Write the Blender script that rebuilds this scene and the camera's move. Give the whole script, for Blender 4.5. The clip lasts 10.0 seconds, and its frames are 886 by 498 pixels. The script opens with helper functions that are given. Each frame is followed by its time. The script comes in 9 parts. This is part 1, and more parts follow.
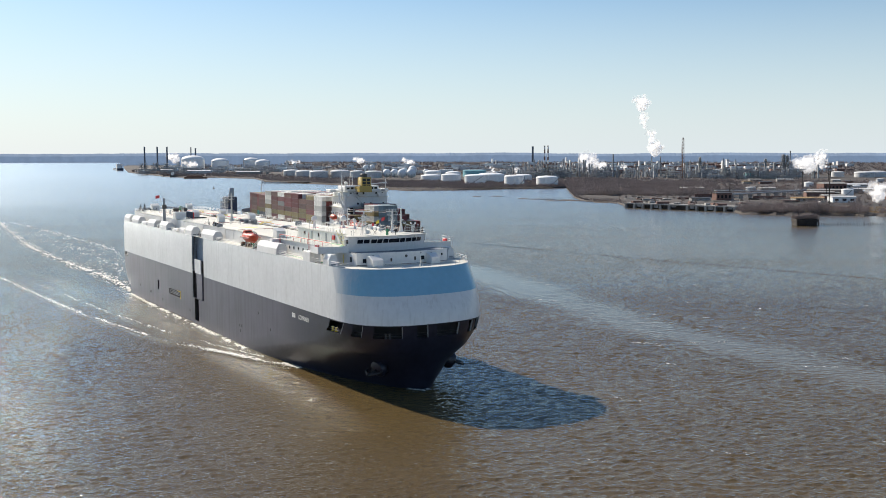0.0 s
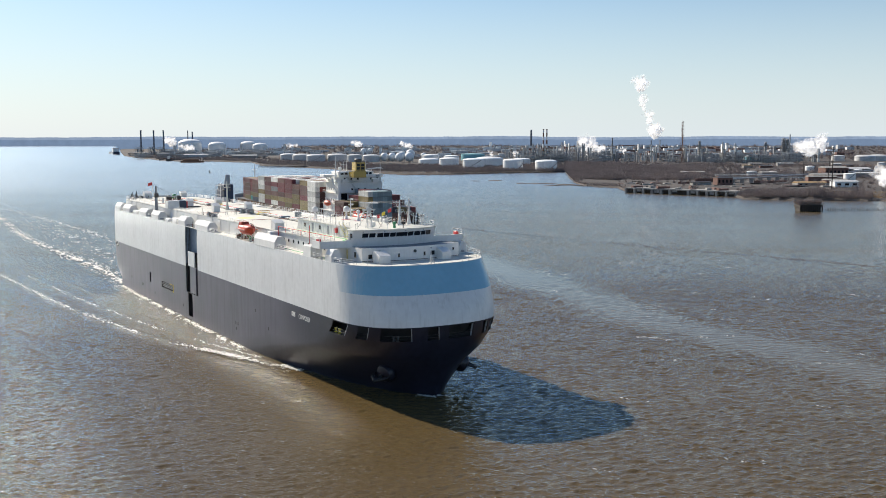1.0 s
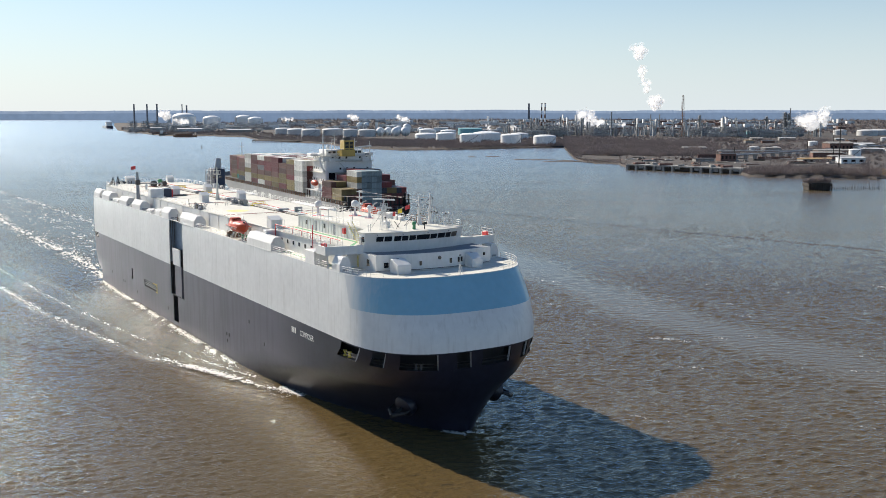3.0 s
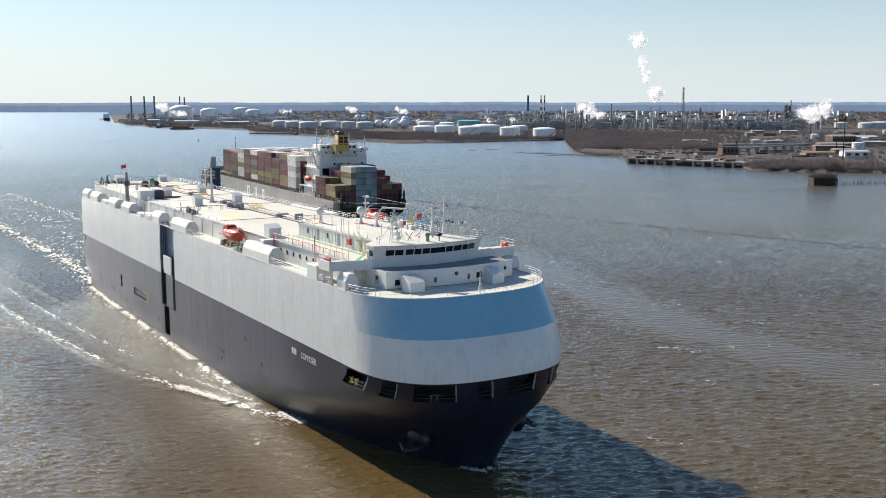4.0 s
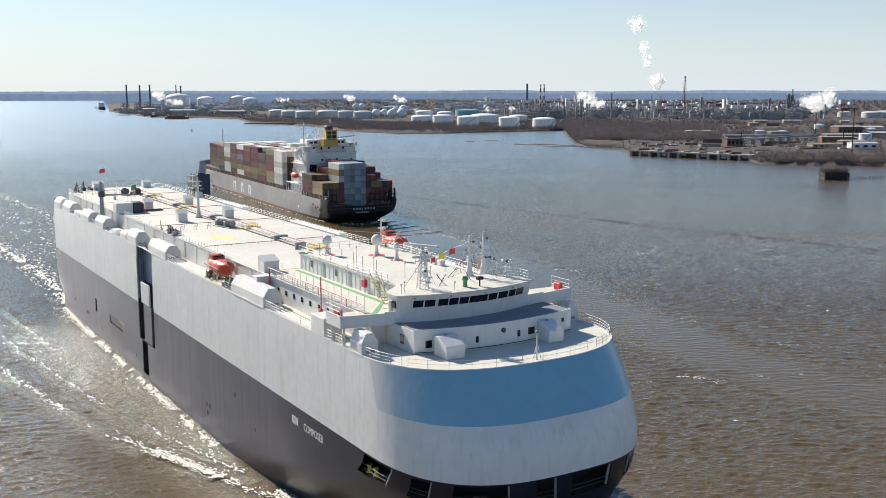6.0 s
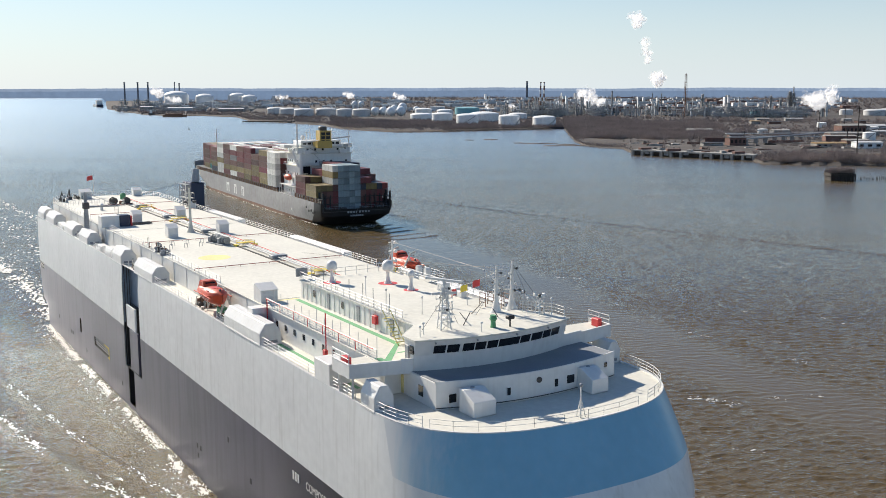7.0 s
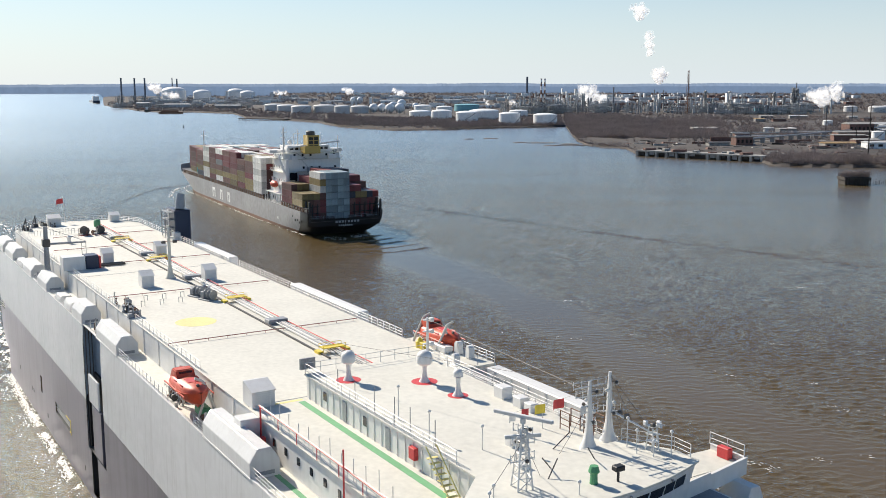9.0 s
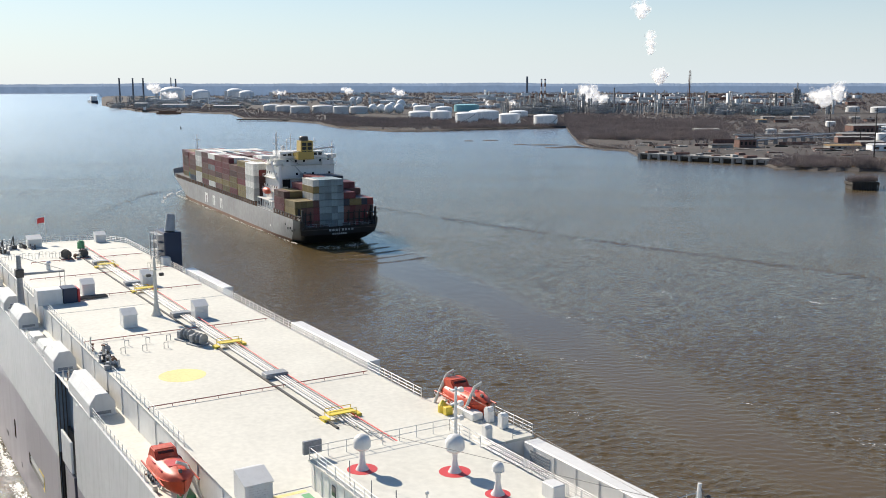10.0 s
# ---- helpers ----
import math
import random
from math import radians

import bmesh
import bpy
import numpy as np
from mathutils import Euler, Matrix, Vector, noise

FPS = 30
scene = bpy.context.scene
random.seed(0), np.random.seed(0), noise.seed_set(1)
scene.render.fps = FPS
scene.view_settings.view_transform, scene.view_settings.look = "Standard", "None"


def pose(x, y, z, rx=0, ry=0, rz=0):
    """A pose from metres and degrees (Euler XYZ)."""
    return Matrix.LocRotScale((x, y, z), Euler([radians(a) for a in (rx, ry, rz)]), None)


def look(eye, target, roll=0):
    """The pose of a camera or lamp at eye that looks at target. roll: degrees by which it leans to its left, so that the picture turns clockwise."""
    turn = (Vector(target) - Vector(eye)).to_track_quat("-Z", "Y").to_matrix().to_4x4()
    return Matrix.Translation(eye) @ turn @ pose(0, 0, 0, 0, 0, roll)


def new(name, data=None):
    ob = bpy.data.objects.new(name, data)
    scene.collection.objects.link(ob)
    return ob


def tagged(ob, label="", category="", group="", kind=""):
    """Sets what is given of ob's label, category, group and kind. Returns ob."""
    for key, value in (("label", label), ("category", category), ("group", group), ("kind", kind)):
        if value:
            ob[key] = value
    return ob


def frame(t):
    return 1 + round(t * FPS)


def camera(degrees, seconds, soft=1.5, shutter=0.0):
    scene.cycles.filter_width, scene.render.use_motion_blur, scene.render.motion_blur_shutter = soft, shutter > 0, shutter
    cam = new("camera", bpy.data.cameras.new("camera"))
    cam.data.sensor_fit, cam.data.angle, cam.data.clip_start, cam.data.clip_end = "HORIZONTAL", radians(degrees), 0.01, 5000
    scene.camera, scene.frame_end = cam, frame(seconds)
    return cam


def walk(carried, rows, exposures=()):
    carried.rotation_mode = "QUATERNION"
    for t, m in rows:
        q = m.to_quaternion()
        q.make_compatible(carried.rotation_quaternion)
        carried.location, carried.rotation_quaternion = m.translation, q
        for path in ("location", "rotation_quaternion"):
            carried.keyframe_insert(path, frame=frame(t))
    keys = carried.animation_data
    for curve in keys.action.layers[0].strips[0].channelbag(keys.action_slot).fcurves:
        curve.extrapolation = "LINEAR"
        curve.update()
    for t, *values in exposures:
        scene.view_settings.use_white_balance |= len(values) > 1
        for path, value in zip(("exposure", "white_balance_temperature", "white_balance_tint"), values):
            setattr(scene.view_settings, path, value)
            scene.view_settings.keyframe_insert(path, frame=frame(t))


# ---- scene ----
# ---------------------------------------------------------------- camera and light
cam = camera(47.68, 10.0, soft=0.9)
CAMERA_ROWS = (
    (0.0, 0.00, 0.00, 48.56, -0.000, -5.320), (0.5, 0.15, 5.62, 48.84, -0.060, -5.855),
    (1.0, 0.34, 11.27, 49.22, -0.102, -6.262), (1.5, 0.55, 16.99, 49.61, -0.142, -6.694),
    (2.0, 0.69, 22.82, 50.00, -0.175, -7.099), (2.5, 0.85, 28.71, 50.44, -0.222, -7.466),
    (4.0, 1.45, 46.72, 52.06, -0.329, -8.227), (4.5, 1.66, 52.68, 52.60, -0.349, -8.437),
    (5.0, 1.91, 58.61, 53.22, -0.369, -8.604), (5.5, 2.27, 64.46, 53.79, -0.385, -8.776),
    (7.0, 3.18, 82.27, 55.64, -0.416, -9.065), (7.5, 3.54, 88.31, 56.26, -0.420, -9.142),
    (8.0, 3.75, 94.50, 57.03, -0.428, -9.210), (8.5, 3.95, 100.72, 57.92, -0.430, -9.293),
    (9.0, 4.18, 106.93, 58.82, -0.428, -9.352), (9.5, 4.43, 113.15, 59.78, -0.430, -9.390),
    (10.0, 4.67, 119.39, 60.83, -0.439, -9.393))
walk(cam, [(t, pose(x, y, z, 90 + tilt, 0, turn)) for t, x, y, z, turn, tilt in CAMERA_ROWS],
     exposures=((0.0, 0.47, 5860, 10), (10.0, 0.47, 5860, 10)))

SUN_TURN, SUN_HEIGHT = 132.6, 33.5          # degrees: direction to the sun, from +x, and above the horizon
to_sun = Vector((math.cos(radians(SUN_TURN)) * math.cos(radians(SUN_HEIGHT)),
                 math.sin(radians(SUN_TURN)) * math.cos(radians(SUN_HEIGHT)), math.sin(radians(SUN_HEIGHT))))
world = bpy.data.worlds.new("sky")
scene.world = world
world.use_nodes = True
wn = world.node_tree.nodes
sky = wn.new("ShaderNodeTexSky")
sky.sky_type, sky.sun_disc = "NISHITA", False
sky.sun_elevation, sky.sun_rotation = radians(SUN_HEIGHT), radians(90 - SUN_TURN)
sky.air_density, sky.dust_density, sky.ozone_density, sky.altitude = 1.1, 0.45, 2.0, 0
wn["Background"].inputs["Strength"].default_value = 0.077
veil = wn.new("ShaderNodeMix")                 # thin winter haze over the clear sky
veil.data_type = "RGBA"
veil.inputs[7].default_value = (8.0, 8.25, 7.95, 1)
sky_at, sky_split, haze = wn.new("ShaderNodeTexCoord"), wn.new("ShaderNodeSeparateXYZ"), wn.new("ShaderNodeMapRange")
haze.inputs["From Min"].default_value, haze.inputs["From Max"].default_value = 0.0, 0.17
haze.inputs["To Min"].default_value, haze.inputs["To Max"].default_value = 0.80, 0.0
world.node_tree.links.new(sky_at.outputs["Generated"], sky_split.inputs[0])
world.node_tree.links.new(sky_split.outputs["Z"], haze.inputs["Value"])
world.node_tree.links.new(haze.outputs["Result"], veil.inputs[0])
deep = wn.new("ShaderNodeVectorMath")           # the clear sky above the haze is a dry winter one
deep.operation = "MULTIPLY"
deep.inputs[1].default_value = (0.78, 0.86, 0.91)
world.node_tree.links.new(sky.outputs["Color"], deep.inputs[0])
world.node_tree.links.new(deep.outputs[0], veil.inputs[6])
world.node_tree.links.new(veil.outputs[2], wn["Background"].inputs["Color"])
sun_data = bpy.data.lights.new("sun", "SUN")
sun_data.energy, sun_data.angle, sun_data.color = 5.3, radians(0.53), (1.0, 0.85, 0.65)
sun = new("sun", sun_data)
sun.matrix_world = look(to_sun * 300, (0, 0, 0))

# the two ships: place at the start, course in degrees from +x, speed in metres a second
SHIP = (-51.44, 285.63, -58.96, 5.90)
BOXSHIP = (-76.2, 586.8, 116.8, 1.9)


def sailing(ship, ahead=0.0, abeam=0.0, up=0.0, turn=0.0, bob=0.0):
    """Rows for walk() of something that stays with a ship, at a place in the ship's own axes."""
    x, y, course, speed = ship
    c, s = math.cos(radians(course)), math.sin(radians(course))
    rows = []
    for k in range(11):
        d = ahead + speed * k
        rows.append((float(k), pose(x + d * c - abeam * s, y + d * s + abeam * c, up, 0, 0, course + turn)))
    return rows


# ---------------------------------------------------------------- materials
def links(m):
    return m.node_tree.nodes, m.node_tree.links.new


def material(name, colour, rough=0.6, metal=0.0, vary=0.12, grain=6.0, bump=0.0, streak=0.0, stain=(0.25, 0.16, 0.1), random_tint=0.0, patch=0.35, coat=0.0):
    """Painted or plain surface: broad patches and fine grain in the colour, stains that run down, a little relief."""
    m = bpy.data.materials.new(name)
    m.use_nodes = True
    n, link = links(m)
    b = n["Principled BSDF"]
    b.inputs["Roughness"].default_value, b.inputs["Metallic"].default_value = rough, metal
    b.inputs["Coat Weight"].default_value = coat
    at = n.new("ShaderNodeTexCoord")
    broad, fine = n.new("ShaderNodeTexNoise"), n.new("ShaderNodeTexNoise")
    broad.inputs["Scale"].default_value, broad.inputs["Detail"].default_value = patch, 6
    fine.inputs["Scale"].default_value, fine.inputs["Detail"].default_value = grain, 4
    link(at.outputs["Object"], broad.inputs["Vector"])
    link(at.outputs["Object"], fine.inputs["Vector"])
    add = n.new("ShaderNodeMath")
    add.operation = "ADD"
    link(broad.outputs["Fac"], add.inputs[0])
    link(fine.outputs["Fac"], add.inputs[1])
    ramp = n.new("ShaderNodeMapRange")
    ramp.inputs["From Min"].default_value, ramp.inputs["From Max"].default_value = 0.7, 1.3
    ramp.inputs["To Min"].default_value, ramp.inputs["To Max"].default_value = 1 - vary, 1 + vary
    link(add.outputs[0], ramp.inputs["Value"])
    mul = n.new("ShaderNodeVectorMath")
    mul.operation = "SCALE"
    mul.inputs[0].default_value = colour
    link(ramp.outputs["Result"], mul.inputs["Scale"])
    out = mul.outputs[0]
    if random_tint:
        info = n.new("ShaderNodeObjectInfo")
        hue = n.new("ShaderNodeHueSaturation")
        span = n.new("ShaderNodeMapRange")
        span.inputs["To Min"].default_value, span.inputs["To Max"].default_value = 1 - random_tint, 1 + random_tint
        link(info.outputs["Random"], span.inputs["Value"])
        link(span.outputs["Result"], hue.inputs["Value"])
        link(out, hue.inputs["Color"])
        out = hue.outputs["Color"]
    if streak:
        stretch = n.new("ShaderNodeMapping")
        stretch.inputs["Scale"].default_value = (1.1, 1.1, 0.06)
        link(at.outputs["Object"], stretch.inputs["Vector"])
        runs = n.new("ShaderNodeTexNoise")
        runs.inputs["Scale"].default_value, runs.inputs["Detail"].default_value = 1.4, 5
        link(stretch.outputs[0], runs.inputs["Vector"])
        cut = n.new("ShaderNodeMapRange")
        cut.inputs["From Min"].default_value, cut.inputs["From Max"].default_value = 0.52, 0.8
        cut.inputs["To Max"].default_value = streak
        link(runs.outputs["Fac"], cut.inputs["Value"])
        mix = n.new("ShaderNodeMix")
        mix.data_type = "RGBA"
        mix.inputs[7].default_value = (*stain, 1)
        link(cut.outputs["Result"], mix.inputs[0])
        link(out, mix.inputs[6])
        out = mix.outputs[2]
    link(out, b.inputs["Base Color"])
    if bump:
        bp = n.new("ShaderNodeBump")
        bp.inputs["Strength"].default_value, bp.inputs["Distance"].default_value = 0.6, bump
        link(fine.outputs["Fac"], bp.inputs["Height"])
        link(bp.outputs[0], b.inputs["Normal"])
    return m


def water_material(name, rough, waves, flat=False):
    m = bpy.data.materials.new(name)
    m.use_nodes = True
    n, link = links(m)
    n.remove(n["Principled BSDF"])
    body, skin, grazing, both = n.new("ShaderNodeBsdfDiffuse"), n.new("ShaderNodeBsdfGlossy"), n.new("ShaderNodeFresnel"), n.new("ShaderNodeMixShader")
    skin.distribution = "GGX"
    skin.inputs["Color"].default_value = (0.86, 0.94, 0.98, 1)
    grazing.inputs["IOR"].default_value = 1.333
    link(grazing.outputs[0], both.inputs[0])
    link(body.outputs[0], both.inputs[1])
    link(skin.outputs[0], both.inputs[2])
    link(both.outputs[0], n["Material Output"].inputs["Surface"])
    at = n.new("ShaderNodeTexCoord")

    def tex(scale, detail, stretch, turn=0.0, rough=0.55):
        mp = n.new("ShaderNodeMapping")
        mp.inputs["Scale"].default_value = stretch
        mp.inputs["Rotation"].default_value = (0, 0, radians(turn))
        link(at.outputs["Object"], mp.inputs["Vector"])
        t = n.new("ShaderNodeTexNoise")
        t.inputs["Scale"].default_value, t.inputs["Detail"].default_value, t.inputs["Roughness"].default_value = scale, detail, rough
        link(mp.outputs[0], t.inputs["Vector"])
        return t.outputs["Fac"]

    mud = tex(0.006, 4, (1, 2.2, 1), 25)
    ramp = n.new("ShaderNodeValToRGB")
    ramp.color_ramp.elements[0].position, ramp.color_ramp.elements[0].color = 0.32, (0.100, 0.068, 0.026, 1)
    ramp.color_ramp.elements[1].position, ramp.color_ramp.elements[1].color = 0.68, (0.124, 0.087, 0.036, 1)
    link(mud, ramp.inputs["Fac"])
    link(ramp.outputs["Color"], body.inputs["Color"])
    wind = tex(0.012, 2, (0.45, 1.7, 1), 8)
    gust = n.new("ShaderNodeMapRange")
    gust.inputs["From Min"].default_value, gust.inputs["From Max"].default_value = 0.35, 0.65
    gust.inputs["To Min"].default_value, gust.inputs["To Max"].default_value = 0.70, 1.0
    link(wind, gust.inputs["Value"])
    calm = n.new("ShaderNodeAttribute")
    calm.attribute_name = "ripple"
    keep = n.new("ShaderNodeMath")
    keep.operation = "MULTIPLY"
    link(gust.outputs["Result"], keep.inputs[0])
    if flat:
        keep.inputs[1].default_value = 1.0
    else:
        link(calm.outputs["Fac"], keep.inputs[1])
    gloss = n.new("ShaderNodeMapRange")                 # far off the small ripples melt into a broad sheen
    gloss.inputs["To Min"].default_value, gloss.inputs["To Max"].default_value = rough, rough * 2.6
    away = n.new("ShaderNodeAttribute")
    away.attribute_name = "open_water"
    link(away.outputs["Fac"], gloss.inputs["Value"])
    link(gloss.outputs["Result"], skin.inputs["Roughness"])
    total = None
    for scale, detail, stretch, turn, height in ((2.6, 2, (0.7, 1.3, 1), -8, 0.44),):
        layer = tex(scale, detail, stretch, turn, 0.5)
        mul = n.new("ShaderNodeMath")
        mul.operation = "MULTIPLY_ADD"
        link(layer, mul.inputs[0])
        mul.inputs[1].default_value = height
        if total is None:
            mul.inputs[2].default_value = 0.0
        else:
            link(total, mul.inputs[2])
        total = mul.outputs[0]
    bp = n.new("ShaderNodeBump")
    bp.inputs["Distance"].default_value = waves
    level = n.new("ShaderNodeMapRange")
    level.inputs["To Min"].default_value, level.inputs["To Max"].default_value = 1.0, 0.60
    link(away.outputs["Fac"], level.inputs["Value"])
    chop = n.new("ShaderNodeMath")
    chop.operation = "MULTIPLY"
    link(keep.outputs[0], chop.inputs[0])
    link(level.outputs["Result"], chop.inputs[1])
    link(chop.outputs[0], bp.inputs["Strength"])
    link(total, bp.inputs["Height"])
    for node in (body, skin, grazing):
        link(bp.outputs[0], node.inputs["Normal"])
    return m


WATER = water_material("muddy_river_water", 0.095, 0.50)
WAVE_WATER = water_material("wave_water", 0.09, 0.8, True)
WHITE = material("white_ship_paint", (0.72, 0.71, 0.68), 0.42, vary=0.05, grain=1.5, streak=0.22, stain=(0.42, 0.37, 0.31))
HULL_WHITE = material("hull_white_paint", (0.72, 0.72, 0.70), 0.22, vary=0.06, grain=0.8, streak=0.42, stain=(0.44, 0.42, 0.38), patch=0.12)
HULL_DARK = material("hull_navy_paint", (0.016, 0.017, 0.030), 0.30, vary=0.30, grain=0.9, streak=0.10, stain=(0.06, 0.055, 0.06), patch=0.10)
# sky blue on the leaning upper bow, put into the paint colour
BAND_BLUE = material("bow_sky_tint", (0.265, 0.475, 0.585), 0.25, vary=0.05, grain=0.8, streak=0.12, stain=(0.5, 0.5, 0.48), patch=0.12)


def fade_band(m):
    """The sky-blue tint thins out in upright streaks towards the shoulders of the bow."""
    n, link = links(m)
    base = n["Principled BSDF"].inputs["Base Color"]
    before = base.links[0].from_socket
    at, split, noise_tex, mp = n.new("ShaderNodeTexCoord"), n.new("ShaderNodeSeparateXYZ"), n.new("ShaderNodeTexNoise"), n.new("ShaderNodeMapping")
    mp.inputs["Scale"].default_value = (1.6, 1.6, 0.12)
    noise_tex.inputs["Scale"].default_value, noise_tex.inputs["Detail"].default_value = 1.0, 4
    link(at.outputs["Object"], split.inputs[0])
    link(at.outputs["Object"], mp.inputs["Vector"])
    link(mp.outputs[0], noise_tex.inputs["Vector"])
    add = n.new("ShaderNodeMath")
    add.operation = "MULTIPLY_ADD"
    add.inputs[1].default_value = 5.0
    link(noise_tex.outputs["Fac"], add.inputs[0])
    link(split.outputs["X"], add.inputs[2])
    fading = n.new("ShaderNodeMapRange")
    fading.inputs["From Min"].default_value, fading.inputs["From Max"].default_value = 86.0, 92.0
    link(add.outputs[0], fading.inputs["Value"])
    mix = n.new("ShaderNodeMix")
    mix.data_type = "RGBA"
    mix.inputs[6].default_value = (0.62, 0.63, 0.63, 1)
    link(fading.outputs["Result"], mix.inputs[0])
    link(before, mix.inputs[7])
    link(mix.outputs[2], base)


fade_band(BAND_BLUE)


def chalk_sides(m):
    """The navy paint has gone chalky in upright streaks along the sides and stays darker at the bow, with shade painted
    in at its foot.
    """
    n, link = links(m)
    b = n["Principled BSDF"]
    before = b.inputs["Base Color"].links[0].from_socket
    at, split, runs, mp, clouds = n.new("ShaderNodeTexCoord"), n.new("ShaderNodeSeparateXYZ"), n.new("ShaderNodeTexNoise"), n.new("ShaderNodeMapping"), n.new("ShaderNodeTexNoise")
    mp.inputs["Scale"].default_value = (0.9, 0.9, 0.07)
    runs.inputs["Scale"].default_value, runs.inputs["Detail"].default_value = 1.0, 6
    clouds.inputs["Scale"].default_value, clouds.inputs["Detail"].default_value = 0.09, 4
    link(at.outputs["Object"], split.inputs[0])
    link(at.outputs["Object"], mp.inputs["Vector"])
    link(at.outputs["Object"], clouds.inputs["Vector"])
    link(mp.outputs[0], runs.inputs["Vector"])
    add = n.new("ShaderNodeMath")
    add.operation = "MULTIPLY_ADD"
    add.inputs[1].default_value = 16.0
    link(runs.outputs["Fac"], add.inputs[0])
    low = n.new("ShaderNodeMapRange")            # shade painted in at the foot of the bow, where it turns under
    low.inputs["From Min"].default_value, low.inputs["From Max"].default_value = 0.0, 6.5
    low.inputs["To Min"].default_value, low.inputs["To Max"].default_value = 32.0, 0.0
    link(split.outputs["Z"], low.inputs["Value"])
    reach = n.new("ShaderNodeMath")
    link(split.outputs["X"], reach.inputs[0])
    link(low.outputs["Result"], reach.inputs[1])
    link(reach.outputs[0], add.inputs[2])
    bow_dark = n.new("ShaderNodeMapRange")
    bow_dark.inputs["From Min"].default_value, bow_dark.inputs["From Max"].default_value = 58.0, 77.0
    bow_dark.inputs["To Min"].default_value, bow_dark.inputs["To Max"].default_value = 1.0, 0.0
    link(add.outputs[0], bow_dark.inputs["Value"])
    patchy = n.new("ShaderNodeMapRange")
    patchy.inputs["From Min"].default_value, patchy.inputs["From Max"].default_value = 0.3, 0.7
    patchy.inputs["To Min"].default_value, patchy.inputs["To Max"].default_value = 0.55, 1.0
    link(clouds.outputs["Fac"], patchy.inputs["Value"])
    amount = n.new("ShaderNodeMath")
    amount.operation = "MULTIPLY"
    scoured = n.new("ShaderNodeMapRange")
    scoured.inputs["From Min"].default_value, scoured.inputs["From Max"].default_value = 0.34, 0.54
    scoured.inputs["To Min"].default_value, scoured.inputs["To Max"].default_value = 0.62, 1.0
    link(runs.outputs["Fac"], scoured.inputs["Value"])
    both = n.new("ShaderNodeMath")
    both.operation = "MULTIPLY"
    link(patchy.outputs["Result"], both.inputs[0])
    link(scoured.outputs["Result"], both.inputs[1])
    link(bow_dark.outputs["Result"], amount.inputs[0])
    link(both.outputs[0], amount.inputs[1])
    mix = n.new("ShaderNodeMix")
    mix.data_type = "RGBA"
    mix.inputs[7].default_value = (0.092, 0.087, 0.118, 1)
    link(amount.outputs[0], mix.inputs[0])
    link(before, mix.inputs[6])
    link(mix.outputs[2], b.inputs["Base Color"])
    sheen = n.new("ShaderNodeMapRange")
    sheen.inputs["To Min"].default_value, sheen.inputs["To Max"].default_value = 0.03, 0.26
    link(amount.outputs[0], sheen.inputs["Value"])
    link(sheen.outputs["Result"], b.inputs["Sheen Weight"])
    b.inputs["Sheen Roughness"].default_value = 0.22
    b.inputs["Sheen Tint"].default_value = (0.92, 0.88, 0.98, 1)
    b.inputs["Specular IOR Level"].default_value = 0.38


chalk_sides(HULL_DARK)
HULL_FRESH = material("fresh_navy_paint", (0.014, 0.015, 0.026), 0.35, vary=0.2)
DECK = material("deck_paint", (0.615, 0.600, 0.530), 0.75, vary=0.10, grain=1.6, bump=0.004, patch=0.11)
# blue-grey stands in for the shade inside the white ramp recess
RECESS_SHADE = material("recess_blue_grey_shade", (0.25, 0.31, 0.375), 0.55, vary=0.15, grain=1.0, streak=0.3, stain=(0.10, 0.11, 0.13))
DECK_BLUE = material("grey_blue_deck_paint", (0.23, 0.245, 0.265), 0.7, vary=0.12)
GLASS_DARK = material("dark_window_glass", (0.012, 0.014, 0.018), 0.06, vary=0.05)
BLACK = material("black_paint", (0.015, 0.016, 0.018), 0.55, vary=0.2)
ORANGE = material("lifeboat_orange", (0.56, 0.075, 0.028), 0.45, vary=0.18, grain=2.5, streak=0.5, stain=(0.70, 0.30, 0.19), patch=0.9)
GREEN = material("green_paint", (0.10, 0.30, 0.14), 0.6)
YELLOW = material("yellow_paint", (0.72, 0.55, 0.05), 0.55)
PALE_YELLOW = material("faded_yellow_deck_paint", (0.76, 0.66, 0.28), 0.75, vary=0.10, grain=3)
PALE_GREEN = material("green_deck_line_paint", (0.16, 0.38, 0.19), 0.75, vary=0.12, grain=3)
RED = material("red_paint", (0.55, 0.05, 0.05), 0.5)
GREY = material("grey_steel", (0.30, 0.31, 0.32), 0.5, metal=0.2, vary=0.2)
DARK_GREY = material("dark_steel", (0.085, 0.08, 0.075), 0.55, metal=0.3, vary=0.3)
NAVY = material("navy_funnel_paint", (0.010, 0.024, 0.062), 0.4, vary=0.1)
RED_BROWN = material("faded_red_pipe_paint", (0.34, 0.12, 0.10), 0.6, vary=0.25, grain=1.2)
RUST = material("rust_brown", (0.20, 0.11, 0.07), 0.8, vary=0.3)


def foam_material():
    m = bpy.data.materials.new("foam")
    m.use_nodes = True
    b = m.node_tree.nodes["Principled BSDF"]
    b.inputs["Base Color"].default_value, b.inputs["Roughness"].default_value = (0.72, 0.70, 0.64, 1), 0.7
    return m


FOAM = foam_material()


